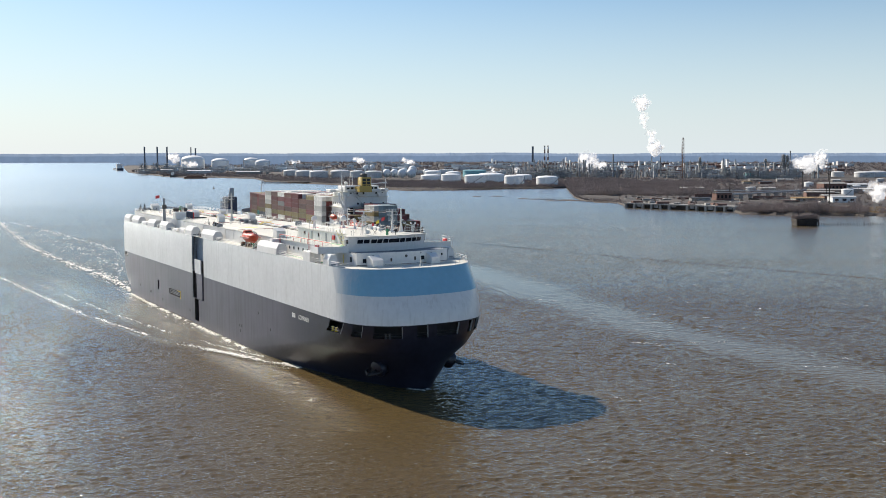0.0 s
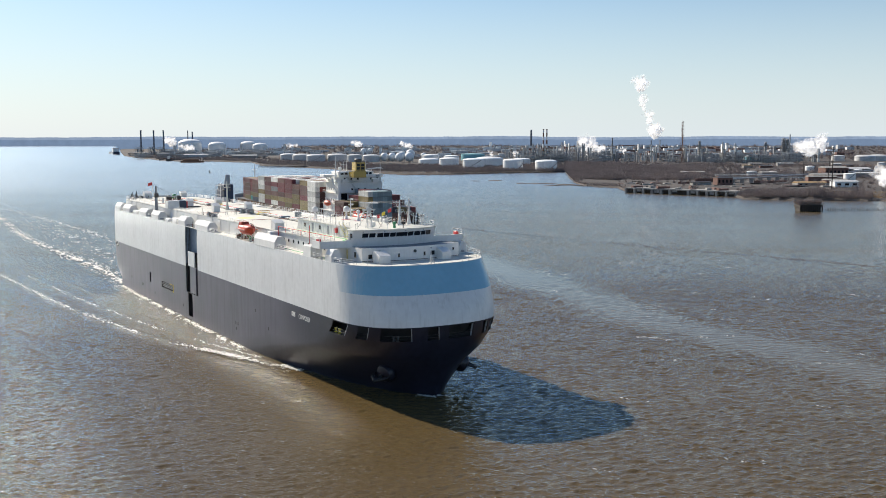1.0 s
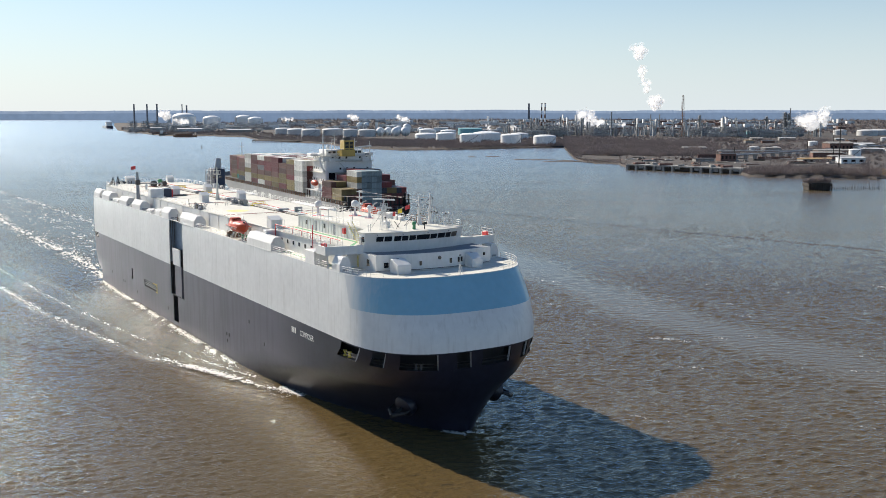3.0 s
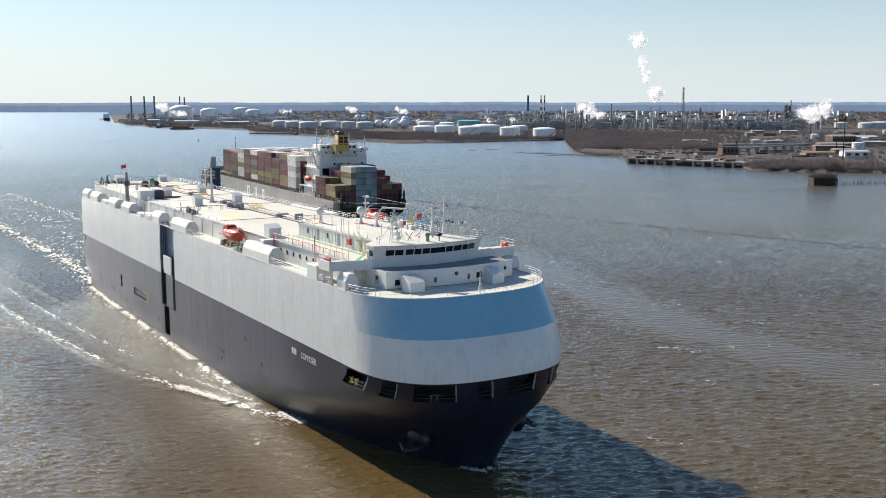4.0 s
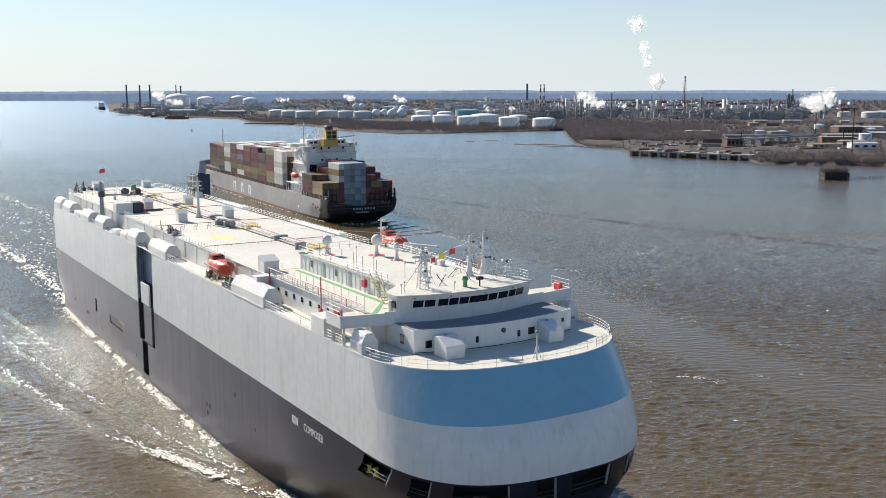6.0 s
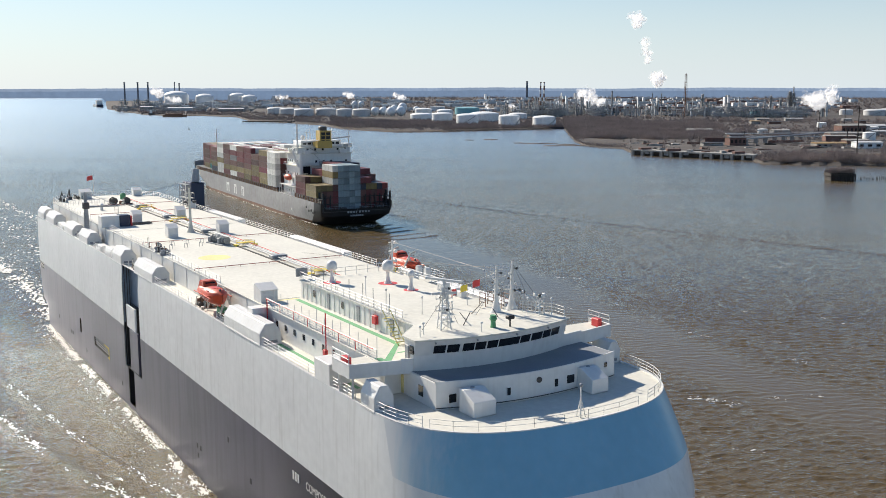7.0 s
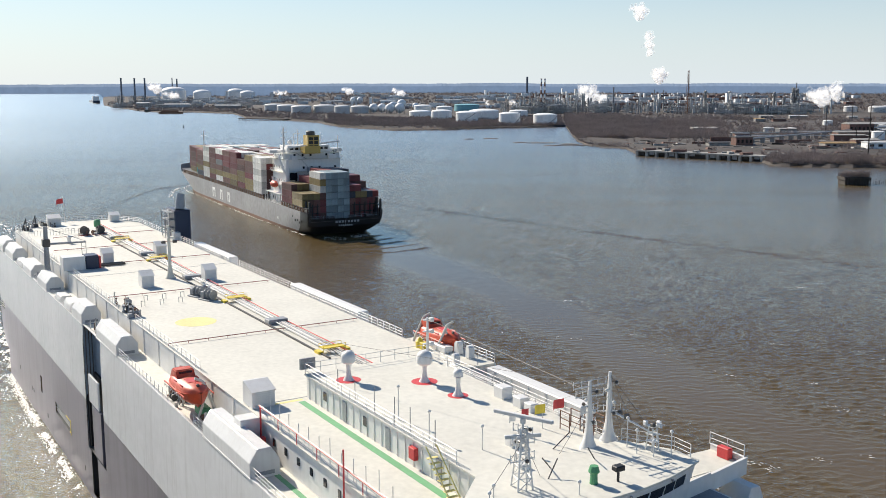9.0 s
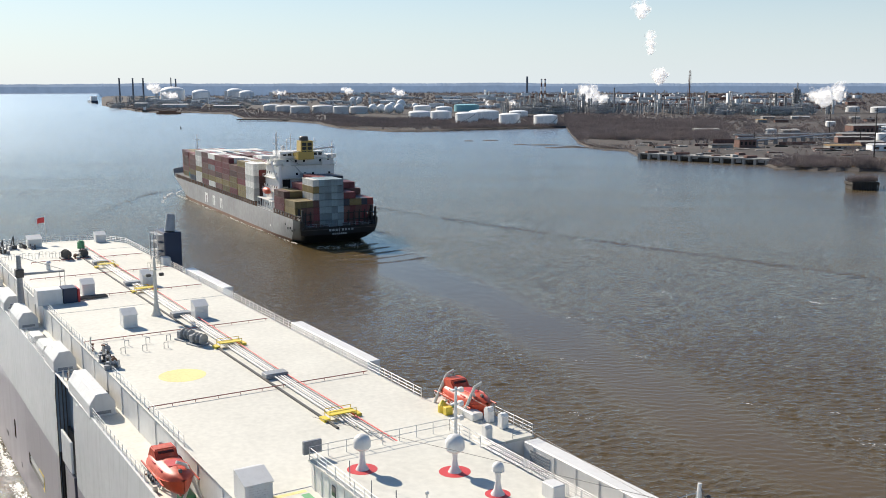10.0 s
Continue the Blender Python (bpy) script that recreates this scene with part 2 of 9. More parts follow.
# ---------------------------------------------------------------- mesh helpers
def mesh_of(bm, name, mats, smooth=False, upward=False):
    bmesh.ops.recalc_face_normals(bm, faces=bm.faces)
    if upward:
        bm.normal_update()
        bmesh.ops.reverse_faces(bm, faces=[f for f in bm.faces if f.normal.z < 0])
    me = bpy.data.meshes.new(name)
    bm.to_mesh(me)
    bm.free()
    for m in (mats if isinstance(mats, (list, tuple)) else [mats]):
        me.materials.append(m)
    if smooth:
        for poly in me.polygons:
            poly.use_smooth = True
        me.set_sharp_from_angle(angle=radians(35))
    return me


def part(name, bm, mat, parent=None, label="", smooth=False, upward=False):
    ob = new(name, mesh_of(bm, name, mat, smooth, upward))
    if parent:
        ob.parent = parent
    if label:
        ob["label"] = label
    return ob


def empty(name, label, category, group="", kind=""):
    return tagged(new(name), label, category, group, kind)


def box(bm, x0, x1, y0, y1, z0, z1, bevel=0.0, turn=None):
    r = bmesh.ops.create_cube(bm, size=1.0, matrix=Matrix.Translation(((x0 + x1) / 2, (y0 + y1) / 2, (z0 + z1) / 2)) @ Matrix.Diagonal((abs(x1 - x0), abs(y1 - y0), abs(z1 - z0), 1)))
    vs = r["verts"]
    if turn is not None:
        bmesh.ops.transform(bm, matrix=turn, verts=vs)
    if bevel:
        edges = list({e for v in vs for e in v.link_edges})
        bmesh.ops.bevel(bm, geom=edges, offset=bevel, segments=1, affect="EDGES")
    return vs


def rod(bm, a, b, r, n=8, r2=None):
    """A round bar, or a cone, from a to b."""
    a, b = Vector(a), Vector(b)
    d = b - a
    m = Matrix.Translation((a + b) / 2) @ d.to_track_quat("Z", "Y").to_matrix().to_4x4()
    return bmesh.ops.create_cone(bm, cap_ends=True, cap_tris=False, segments=n, radius1=r, radius2=r if r2 is None else r2, depth=d.length, matrix=m)["verts"]


def ball(bm, c, r, sx=1, sy=1, sz=1, u=14, v=9):
    return bmesh.ops.create_uvsphere(bm, u_segments=u, v_segments=v, radius=r, matrix=Matrix.Translation(c) @ Matrix.Diagonal((sx, sy, sz, 1)))["verts"]


def prism(bm, outline, x0, x1, axis="x"):
    """Extrudes an outline of (u, w): along x it is (y, z), along y it is (x, z), along z it is (x, y)."""
    def at(k, u, w):
        return {"x": (k, u, w), "y": (u, k, w), "z": (u, w, k)}[axis]
    a = [bm.verts.new(at(x0, u, w)) for u, w in outline]
    b = [bm.verts.new(at(x1, u, w)) for u, w in outline]
    n = len(outline)
    for i in range(n):
        bm.faces.new((a[i], a[(i + 1) % n], b[(i + 1) % n], b[i]))
    bm.faces.new(a[::-1])
    bm.faces.new(b)
    return a + b


def ring(c, r, n, z):
    return [(c[0] + r * math.cos(2 * math.pi * i / n), c[1] + r * math.sin(2 * math.pi * i / n), z) for i in range(n)]


def lathe(bm, c, profile, n=24):
    """Turns a profile of (radius, z) round the upright through c."""
    rows = [[bm.verts.new(p) for p in ring(c, max(r, 0.001), n, z)] for r, z in profile]
    for a, b in zip(rows, rows[1:]):
        for i in range(n):
            bm.faces.new((a[i], a[(i + 1) % n], b[(i + 1) % n], b[i]))
    bm.faces.new(rows[0][::-1])
    bm.faces.new(rows[-1])
# ---------------------------------------------------------------- river
WAVES = 0.135          # steepness of each of the two wave trains
SLICK_PATH = ((-30, 512), (-8, 455), (21, 392), (41, 331), (59, 281), (76, 250), (95, 215), (118, 170))


def calmness(x, y):
    """How far the ripples are smoothed, along the other ship's old wake."""
    best, at = 1e9, 0.0
    for i, ((ax, ay), (bx, by)) in enumerate(zip(SLICK_PATH, SLICK_PATH[1:])):
        dx, dy = bx - ax, by - ay
        t = min(1, max(0, ((x - ax) * dx + (y - ay) * dy) / (dx * dx + dy * dy)))
        d = math.hypot(x - ax - t * dx, y - ay - t * dy)
        if d < best:
            best, at = d, (i + t) / (len(SLICK_PATH) - 1)
    w = (13 + 7 * noise.noise((x * 0.035, y * 0.035, 2))) * (1 - 0.4 * at)
    k = max(0.0, min(1.0, 1.6 - best / w))
    return 1 - 0.95 * k * (1 - 0.3 * at)


def wave_tile(size, n, wind, seed, slope):
    """Heights of a square of wind waves that joins with itself, size metres across, with the given mean steepness."""
    rnd = np.random.RandomState(seed)
    k1 = 2 * np.pi * np.fft.fftfreq(n, size / n)
    kx, ky = np.meshgrid(k1, k1)
    k = np.hypot(kx, ky)
    k[0, 0] = 1.0
    toward = np.abs(np.cos(np.arctan2(ky, kx) - radians(wind))) ** 5 + 0.05
    power = np.exp(-1 / (k * 0.30) ** 2) / k ** 4 * toward
    power[0, 0] = 0.0
    h = np.real(np.fft.ifft2((rnd.normal(size=(n, n)) + 1j * rnd.normal(size=(n, n))) * np.sqrt(power)))
    steep = np.sqrt(np.mean(np.gradient(h, size / n, axis=0) ** 2 + np.gradient(h, size / n, axis=1) ** 2))
    return h * slope / steep


def sample_tile(tile, size, x, y, turn):
    """Heights of the tile, laid again and again over the plane at an angle, at the places x, y."""
    n = len(tile)
    c, s = math.cos(radians(turn)), math.sin(radians(turn))
    u, v = ((x * c + y * s) / size * n) % n, ((y * c - x * s) / size * n) % n
    i, j = u.astype(int) % n, v.astype(int) % n
    fu, fv = u - np.floor(u), v - np.floor(v)
    i1, j1 = (i + 1) % n, (j + 1) % n
    return (tile[j, i] * (1 - fu) + tile[j, i1] * fu) * (1 - fv) + (tile[j1, i] * (1 - fu) + tile[j1, i1] * fu) * fv


def build_water():
    """One sheet of water: real wind waves where the river is near, coarser towards the distance and behind."""
    az = np.radians(np.concatenate((np.arange(-32, 32, 0.082), np.arange(32, 328, 8.0))))
    rs, step = [2.0, 50.0, 90.0], 0.4
    r = 118.0
    while r < 5200:
        rs.append(r)
        step *= 1.0 if r < 330 else 1.0125 if r < 1100 else 1.25
        r += step
    rs = np.array(rs + [6000.0])
    na, nr = len(az), len(rs)
    R, A = np.meshgrid(rs, az, indexing="ij")
    x, y = R * np.sin(A), R * np.cos(A)
    near = np.clip((1500 - R) / 1000, 0, 1) * (np.cos(A) > 0.84) * np.clip((R - 100) / 30, 0, 1)
    h = sample_tile(wave_tile(97.0, 256, 82, 3, WAVES), 97.0, x, y, 0) + sample_tile(wave_tile(61.0, 160, 81, 4, WAVES), 61.0, x, y, 17)
    ripple = np.ones_like(R)
    close = (x > -120) & (x < 220) & (y > 120) & (y < 560)
    gx, gy = np.arange(-120, 221, 4.0), np.arange(120, 561, 4.0)
    grid = np.array([[calmness(a, b) for a in gx] for b in gy])
    iu, iv = np.clip((x + 120) / 4, 0, len(gx) - 1.001), np.clip((y - 120) / 4, 0, len(gy) - 1.001)
    i, j = iu.astype(int), iv.astype(int)
    fu, fv = iu - i, iv - j
    smooth = (grid[j, i] * (1 - fu) + grid[j, i + 1] * fu) * (1 - fv) + (grid[j + 1, i] * (1 - fu) + grid[j + 1, i + 1] * fu) * fv
    ripple[close] = smooth[close]
    # the far reach is raised so that its edge fits the camera's view
    far = np.clip((R - 2900) / 1900, 0, 1) * np.clip((-17.55 - np.degrees((A + np.pi) % (2 * np.pi) - np.pi)) / 0.25, 0, 1)
    z = h * near * (0.12 + 0.88 * ripple) + 18.0 * far * far * (3 - 2 * far)
    me = bpy.data.meshes.new("water")
    me.vertices.add(na * nr)
    me.vertices.foreach_set("co", np.stack((x, y, z), axis=-1).astype(np.float32).ravel())
    p, q = np.meshgrid(np.arange(nr - 1), np.arange(na), indexing="ij")
    q1 = (q + 1) % na
    quads = np.stack((p * na + q, p * na + q1, (p + 1) * na + q1, (p + 1) * na + q), axis=-1).reshape(-1, 4)
    me.loops.add(quads.size)
    me.loops.foreach_set("vertex_index", quads.astype(np.int32).ravel())
    me.polygons.add(len(quads))
    me.polygons.foreach_set("loop_start", np.arange(0, quads.size, 4, dtype=np.int32))
    me.update(calc_edges=True)
    me.polygons.foreach_set("use_smooth", np.ones(len(quads), dtype=bool))
    me.attributes.new("ripple", "FLOAT", "POINT").data.foreach_set("value", ripple.astype(np.float32).ravel())
    me.attributes.new("open_water", "FLOAT", "POINT").data.foreach_set("value", np.clip((R - 250) / 900, 0, 1).astype(np.float32).ravel())
    me.materials.append(WATER)
    return tagged(new("water", me), "wide muddy brown river with wind ripples and sun glitter", "river", kind="structure")


build_water()

# ---------------------------------------------------------------- the car carrier
ship = empty("car_carrier", "white and navy car carrier ship under way on the river", "ship")
LINE = 14.5            # where the navy meets the white
SIDE = 16.13
DECK_LOW, DECK_TOP, ROOF = 25.4, 28.6, 31.0
PORT_LOW, PORT_HIGH = 11.8, 14.3     # sill and head of the openings round the bow
# level: height, bow tip, length of the bow's round, fullness, stern, stern's half width
HULL_LEVELS = (
    (-4.0, 90.0, 62, 1.6, -80, 7.0), (-1.0, 92.3, 60, 1.65, -88, 11.5), (0.0, 93.0, 60, 1.65, -92, 13.2), (1.0, 93.3, 58, 1.68, -93, 14.0),
    (3.0, 94.2, 50, 1.8, -94.5, 15.2), (5.6, 95.2, 39, 1.95, -95.5, 15.9), (7.4, 96.0, 30, 2.15, -96, 16.0), (8.6, 96.5, 25, 2.3, -96.3, 16.1),
    (PORT_LOW, 97.25, 18.6, 2.62, -96.8, 16.13), (13.0, 97.4, 17.5, 2.7, -97, 16.13), (PORT_HIGH, 97.48, 17, 2.75, -97, 16.13), (14.5, 97.5, 17, 2.75, -97, 16.13),
    (17.0, 97.3, 17, 2.75, -97.1, 16.13), (20.3, 95.95, 15.7, 2.68, -97.2, 16.13), (22.5, 94.4, 14.5, 2.6, -97.2, 16.13), (25.4, 92.2, 13, 2.5, -97.2, 16.0))
# openings in the starboard side: x from, x to, z from, z to
SLOTS = ((-15.0, -4.4, 7.4, 25.4), (-13.4, -9.6, 1.0, 7.4), (-95.4, -90.6, 13.0, 14.5), (-52.6, -51.2, 5.6, 8.6), (-39.5, -27.7, 5.6, 7.4))
SIDE_XS = (-88, -75, -60, -52.6, -51.2, -45, -39.5, -27.7, -20, -15, -13.4, -9.6, -4.4, 5, 15, 24, 30)
BOW_STEPS = 26
# openings round the bow: first and last step, and whether on the starboard (-1) or port (1) side
PORTS = ((0, 3, -1), (7, 9, -1), (13, 19, -1), (23, 24, -1), (22, 25, 1), (17, 18, 1), (10, 15, 1))


def half_outline(level):
    z, tip, span, full, stern, width = level
    back = 6.5 if z > 7 else 1.4 * max(z, 0) ** 0.75
    pts = [(stern - back, 0), (stern - back * 0.75, width * 0.5), (stern - back * 0.12, width - 1.2), (stern + 1.2, width)]
    if z > 11:
        pts += [(-95.4, SIDE if z < 25 else width), (-90.6, SIDE if z < 25 else width)]
    else:
        pts += [(stern + 2.0, width), (stern + 5.5, width + (SIDE - width) * 0.5)]
    start = tip - span
    for x in SIDE_XS:
        pts.append((min(x, start), SIDE if z < 25 else 16.0))
    for i in range(BOW_STEPS + 1):
        a = math.pi / 2 * i / BOW_STEPS
        pts.append((start + span * math.sin(a) ** (2 / full), (SIDE if z < 25 else 16.0) * max(math.cos(a), 0.0) ** (2 / full)))
    return pts


def slot_at(x, z):
    return any(a < x < b and c < z < d for a, b, c, d in SLOTS)


def build_hull(levels, name, mat, label, steps=(-99, 99)):
    bm = bmesh.new()
    first_bow = 6 + len(SIDE_XS)
    for side in (-1, 1):
        rows = [[bm.verts.new((x, side * y, lv[0])) for x, y in half_outline(lv)] for lv in levels]
        for k, (a, b) in enumerate(zip(rows, rows[1:])):
            zm = (levels[k][0] + levels[k + 1][0]) / 2
            for i in range(len(a) - 1):
                if not steps[0] <= i - first_bow < steps[1]:
                    continue
                xm = (a[i].co.x + a[i + 1].co.x + b[i].co.x + b[i + 1].co.x) / 4
                if side < 0 and i < first_bow and slot_at(xm, zm):
                    continue
                if PORT_LOW < zm < PORT_HIGH and any(s == side and p <= i - first_bow <= q for p, q, s in PORTS):
                    continue
                f = (a[i], a[i + 1], b[i + 1], b[i])
                if len({v.co.to_tuple(4) for v in f}) > 2:
                    try:
                        bm.faces.new(f)
                    except ValueError:
                        pass
    bmesh.ops.remove_doubles(bm, verts=bm.verts, dist=0.002)
    bmesh.ops.delete(bm, geom=[v for v in bm.verts if not v.link_faces], context="VERTS")
    return part(name, bm, mat, ship, label, smooth=True)


LOWER = [lv for lv in HULL_LEVELS if lv[0] <= LINE]
UPPER = [lv for lv in HULL_LEVELS if lv[0] >= LINE]
hull_low = build_hull(LOWER, "lower_hull", HULL_DARK, "navy painted lower hull with faded chalky sides, shade painted at the bow's foot")
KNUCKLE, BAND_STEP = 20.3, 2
hull_up = build_hull([lv for lv in UPPER if lv[0] <= KNUCKLE], "upper_hull", HULL_WHITE, "white painted upper hull with faint rust runs")
build_hull([lv for lv in UPPER if lv[0] >= KNUCKLE], "topside", HULL_WHITE, "white painted topside with faint rust runs", (-99, BAND_STEP))
build_hull([lv for lv in UPPER if lv[0] >= KNUCKLE], "bow_band", BAND_BLUE, "pale blue band round the bow above the knuckle, sky tint painted in", (BAND_STEP, 99))


def build_recesses():
    # inner walls of the ramp recess in the side, their shade painted in
    bm = bmesh.new()
    box(bm, -15.3, -4.1, -14.5, -14.3, 7.0, 25.4)
    box(bm, -15.3, -15.0, -16.0, -14.5, 7.0, 25.4)
    box(bm, -4.4, -4.1, -16.0, -14.5, 7.0, 25.4)
    part("ramp_recess", bm, RECESS_SHADE, hull_up, "recess of the side ramp with blue-grey shade painted in")
    bm = bmesh.new()
    box(bm, -13.7, -9.3, -14.5, -14.3, 0.6, 7.4)
    box(bm, -13.7, -13.4, -16.0, -14.5, 0.6, 7.4)
    box(bm, -9.6, -9.3, -16.0, -14.5, 0.6, 7.4)
    part("ramp_pit", bm, BLACK, hull_low, "black inside of the side ramp recess")
    # black sheets put in for the deep shade inside the recess
    for x0, x1, y0, y1, z0, z1 in ((-15.3, -4.1, -16.0, -14.3, 7.2, 7.39), (-14.94, -5.65, -14.9, -14.6, 7.45, 18.4),
                                   (-14.99, -14.95, -15.98, -14.6, 7.45, 15.2), (-5.6, -4.42, -14.9, -14.6, 7.45, 16.5)):
        bm = bmesh.new()
        box(bm, x0, x1, y0, y1, z0, z1)
        part("recess_shade_sheet", bm, BLACK, hull_low)
    bm = bmesh.new()
    box(bm, -11.5, -6.2, -16.1, -15.7, 7.5, 14.75, 0.06)
    part("side_ramp", bm, HULL_DARK, ship, "stowed side ramp, navy below")
    bm = bmesh.new()
    box(bm, -13.0, -7.4, -16.08, -15.8, 14.8, 18.8, 0.05)
    part("ramp_flap", bm, HULL_WHITE, ship, "white upper flap of the side ramp")
    for y in (-15.75, -15.3, -14.9):
        bm = bmesh.new()
        rod(bm, (-14.85, y, 7.6), (-14.85, y, 25.2), 0.07, 6)
        part("ramp_guide", bm, DARK_GREY, ship)
    # small openings
    for x0, x1, z0, z1 in SLOTS[2:]:
        bm = bmesh.new()
        y = -SIDE + 0.02
        box(bm, x0 - 0.1, x1 + 0.1, y + 0.9, y + 1.0, z0 - 0.1, z1 + 0.1)
        box(bm, x0 - 0.1, x1 + 0.1, y + 0.02, y + 0.95, z0 - 0.12, z0)
        box(bm, x0 - 0.1, x1 + 0.1, y + 0.02, y + 0.95, z1, z1 + 0.12)
        part("niche", bm, BLACK, hull_low, "dark opening in the hull side")
    bm = bmesh.new()
    for z in (6.05, 6.5, 6.95):
        box(bm, -39.3, -28.0, -SIDE + 0.1, -SIDE + 0.25, z, z + 0.16)
    part("pilot_door_bar", bm, GREY, hull_low)
    bm = bmesh.new()
    box(bm, -28.4, -27.75, -SIDE - 0.05, -SIDE + 0.02, 5.5, 5.66)
    box(bm, -27.72, -27.45, -SIDE - 0.05, -SIDE + 0.02, 5.3, 7.7)
    box(bm, -31.0, -27.75, -SIDE - 0.05, -SIDE + 0.02, 7.42, 7.58)
    part("pilot_mark", bm, YELLOW, hull_low, "yellow marking frame by the pilot door")
    for z in (13.35, 13.75, 14.15):
        bm = bmesh.new()
        rod(bm, (-95.4, -SIDE + 0.1, z), (-90.6, -SIDE + 0.1, z), 0.05, 6)
        part("opening_rail", bm, WHITE, hull_low)


build_recesses()


def build_bow_gear():
    # mooring deck behind the openings of the bow
    bm = bmesh.new()
    for side in (-1, 1):
        lv = (PORT_LOW, 94.6, 25, 2.3, -97, 14.4)
        pts = [p for p in half_outline(lv) if p[0] > 66]
        a = [bm.verts.new((x, side * y * 0.88, PORT_LOW - 0.05)) for x, y in pts]
        b = [bm.verts.new((x + 0.4, side * y * 0.88, 14.45)) for x, y in pts]
        for i in range(len(a) - 1):
            bm.faces.new((a[i], a[i + 1], b[i + 1], b[i]))
    part("mooring_deck_wall", bm, BLACK, hull_low)
    bm = bmesh.new()
    for z in (PORT_LOW - 0.08, 14.42):
        lv = HULL_LEVELS[8] if z < 12 else HULL_LEVELS[10]
        pts = [(min(x, lv[1] - 0.25), y * 0.985) for x, y in half_outline(lv) if x > 66]
        bm.faces.new([bm.verts.new((x, y, z)) for x, y in pts] + [bm.verts.new((x, -y, z)) for x, y in reversed(pts[:-1])])
    part("mooring_deck", bm, DARK_GREY, hull_low, "dark mooring deck inside the bow openings")
    # rails and posts in the openings
    first = 6 + len(SIDE_XS)
    o_low, o_high = half_outline(HULL_LEVELS[8]), half_outline(HULL_LEVELS[10])
    reach = PORT_HIGH - PORT_LOW
    for p, q, side in PORTS:
        for k in (0.22, 0.42):
            bm = bmesh.new()
            prev = None
            for i in range(p, q + 2):
                a, b = o_low[first + i], o_high[first + i]
                c = (a[0] + (b[0] - a[0]) * k - 0.15, side * (a[1] + (b[1] - a[1]) * k) * 0.985, PORT_LOW + reach * k)
                if prev:
                    rod(bm, prev, c, 0.035, 6)
                prev = c
            part("opening_rail", bm, DARK_GREY, hull_low)
        bm = bmesh.new()
        a, b = o_low[first + (p if side > 0 else q + 1)], o_high[first + (p if side > 0 else q + 1)]
        rod(bm, (a[0] - 0.25, side * a[1] * 0.985, PORT_LOW), (b[0] - 0.25, side * b[1] * 0.985, PORT_HIGH), 0.17, 8)
        part("frame_post", bm, GREY, hull_low, "pale post beside the mooring opening")
    for p, q, side in (PORTS[0], PORTS[2], PORTS[6]):
        for j in range(2):
            bm = bmesh.new()
            i = first + (p + q) // 2 + j
            a = o_low[i]
            lathe(bm, (a[0] - 0.9, side * a[1] * 0.945), [(r, PORT_LOW - 0.06 + h) for r, h in ((0.34, 0), (0.34, 0.15), (0.2, 0.22), (0.2, 0.7), (0.33, 0.78), (0.33, 0.95))], 12)
            part("bollard", bm, YELLOW if p == 0 else DARK_GREY, hull_low, "yellow mooring bollard" if p == 0 else "")
    # the anchor and its pocket on the port bow, and the starboard one
    for side in (1, -1):
        anchor = new("anchor")
        anchor.parent = ship
        bm = bmesh.new()
        lathe(bm, (0, 0), ((1.3, -0.6), (1.45, 0.0), (1.3, 0.5), (0.8, 0.8)), 14)
        part("anchor_pocket", bm, HULL_FRESH, anchor, smooth=True)
        bm = bmesh.new()
        rod(bm, (0, 0, 0.4), (0, 0, 2.4), 0.24, 8)
        for s in (-1, 1):
            rod(bm, (0, 0, 2.3), (0.1, s * 1.35, 1.5), 0.30, 8, 0.18)
            rod(bm, (0.1, s * 1.35, 1.5), (0.1, s * 1.5, 0.6), 0.18, 8, 0.08)
        part("fluke", bm, BLACK, anchor)
        anchor.matrix_local = pose(88.2, side * 8.6, 4.5) @ Matrix.Scale(1.35, 4) @ Vector((0.25, side * 0.9, -0.35)).to_track_quat("Z", "X").to_matrix().to_4x4()
    # bow mark, a round sign with a cross
    bm = bmesh.new()
    lathe(bm, (0, 0), ((1.0, -0.01), (1.0, 0.03)), 20)
    mark = part("bow_mark", bm, GREY, hull_low)
    mark.matrix_local = pose(90.8, -4.6, 3.6) @ Vector((0.55, -0.83, -0.12)).to_track_quat("Z", "Y").to_matrix().to_4x4()


build_bow_gear()


def lettering(body, size, mat, m, parent, name="lettering"):
    cu = bpy.data.curves.new(name, "FONT")
    cu.body, cu.size, cu.extrude, cu.align_x = body, size, 0.01, "LEFT"
    tmp = bpy.data.objects.new("tmp", cu)
    me = bpy.data.meshes.new_from_object(tmp)
    bpy.data.objects.remove(tmp)
    me.materials.clear()
    me.materials.append(mat)
    ob = new(name, me)
    ob.parent = parent
    ob.matrix_local = m
    return ob


def wide_matrix(x, y, z, sx):
    return Matrix.Translation((x, y, z)) @ Euler((math.pi / 2, 0, 0)).to_matrix().to_4x4() @ Matrix.Diagonal((sx, 1, 1, 1))


def build_name():
    lettering("COMPOSER", 1.4, WHITE, wide_matrix(63.7, -SIDE - 0.05, 12.05, 0.80), hull_low)
    bm = bmesh.new()
    for k in range(3):
        box(bm, 60.0 + k * 0.7, 60.38 + k * 0.7, -SIDE - 0.06, -SIDE + 0.02, 12.05, 13.05)
    part("owner_mark", bm, WHITE, hull_low, "small white painted bars")


build_name()


# ---- decks
def deck_outline(level, inset, x_from=-999):
    pts = [(min(x, level[1] - inset) if x > 0 else x + inset, max(y - inset, 0)) for x, y in half_outline(level) if x > x_from]
    return pts


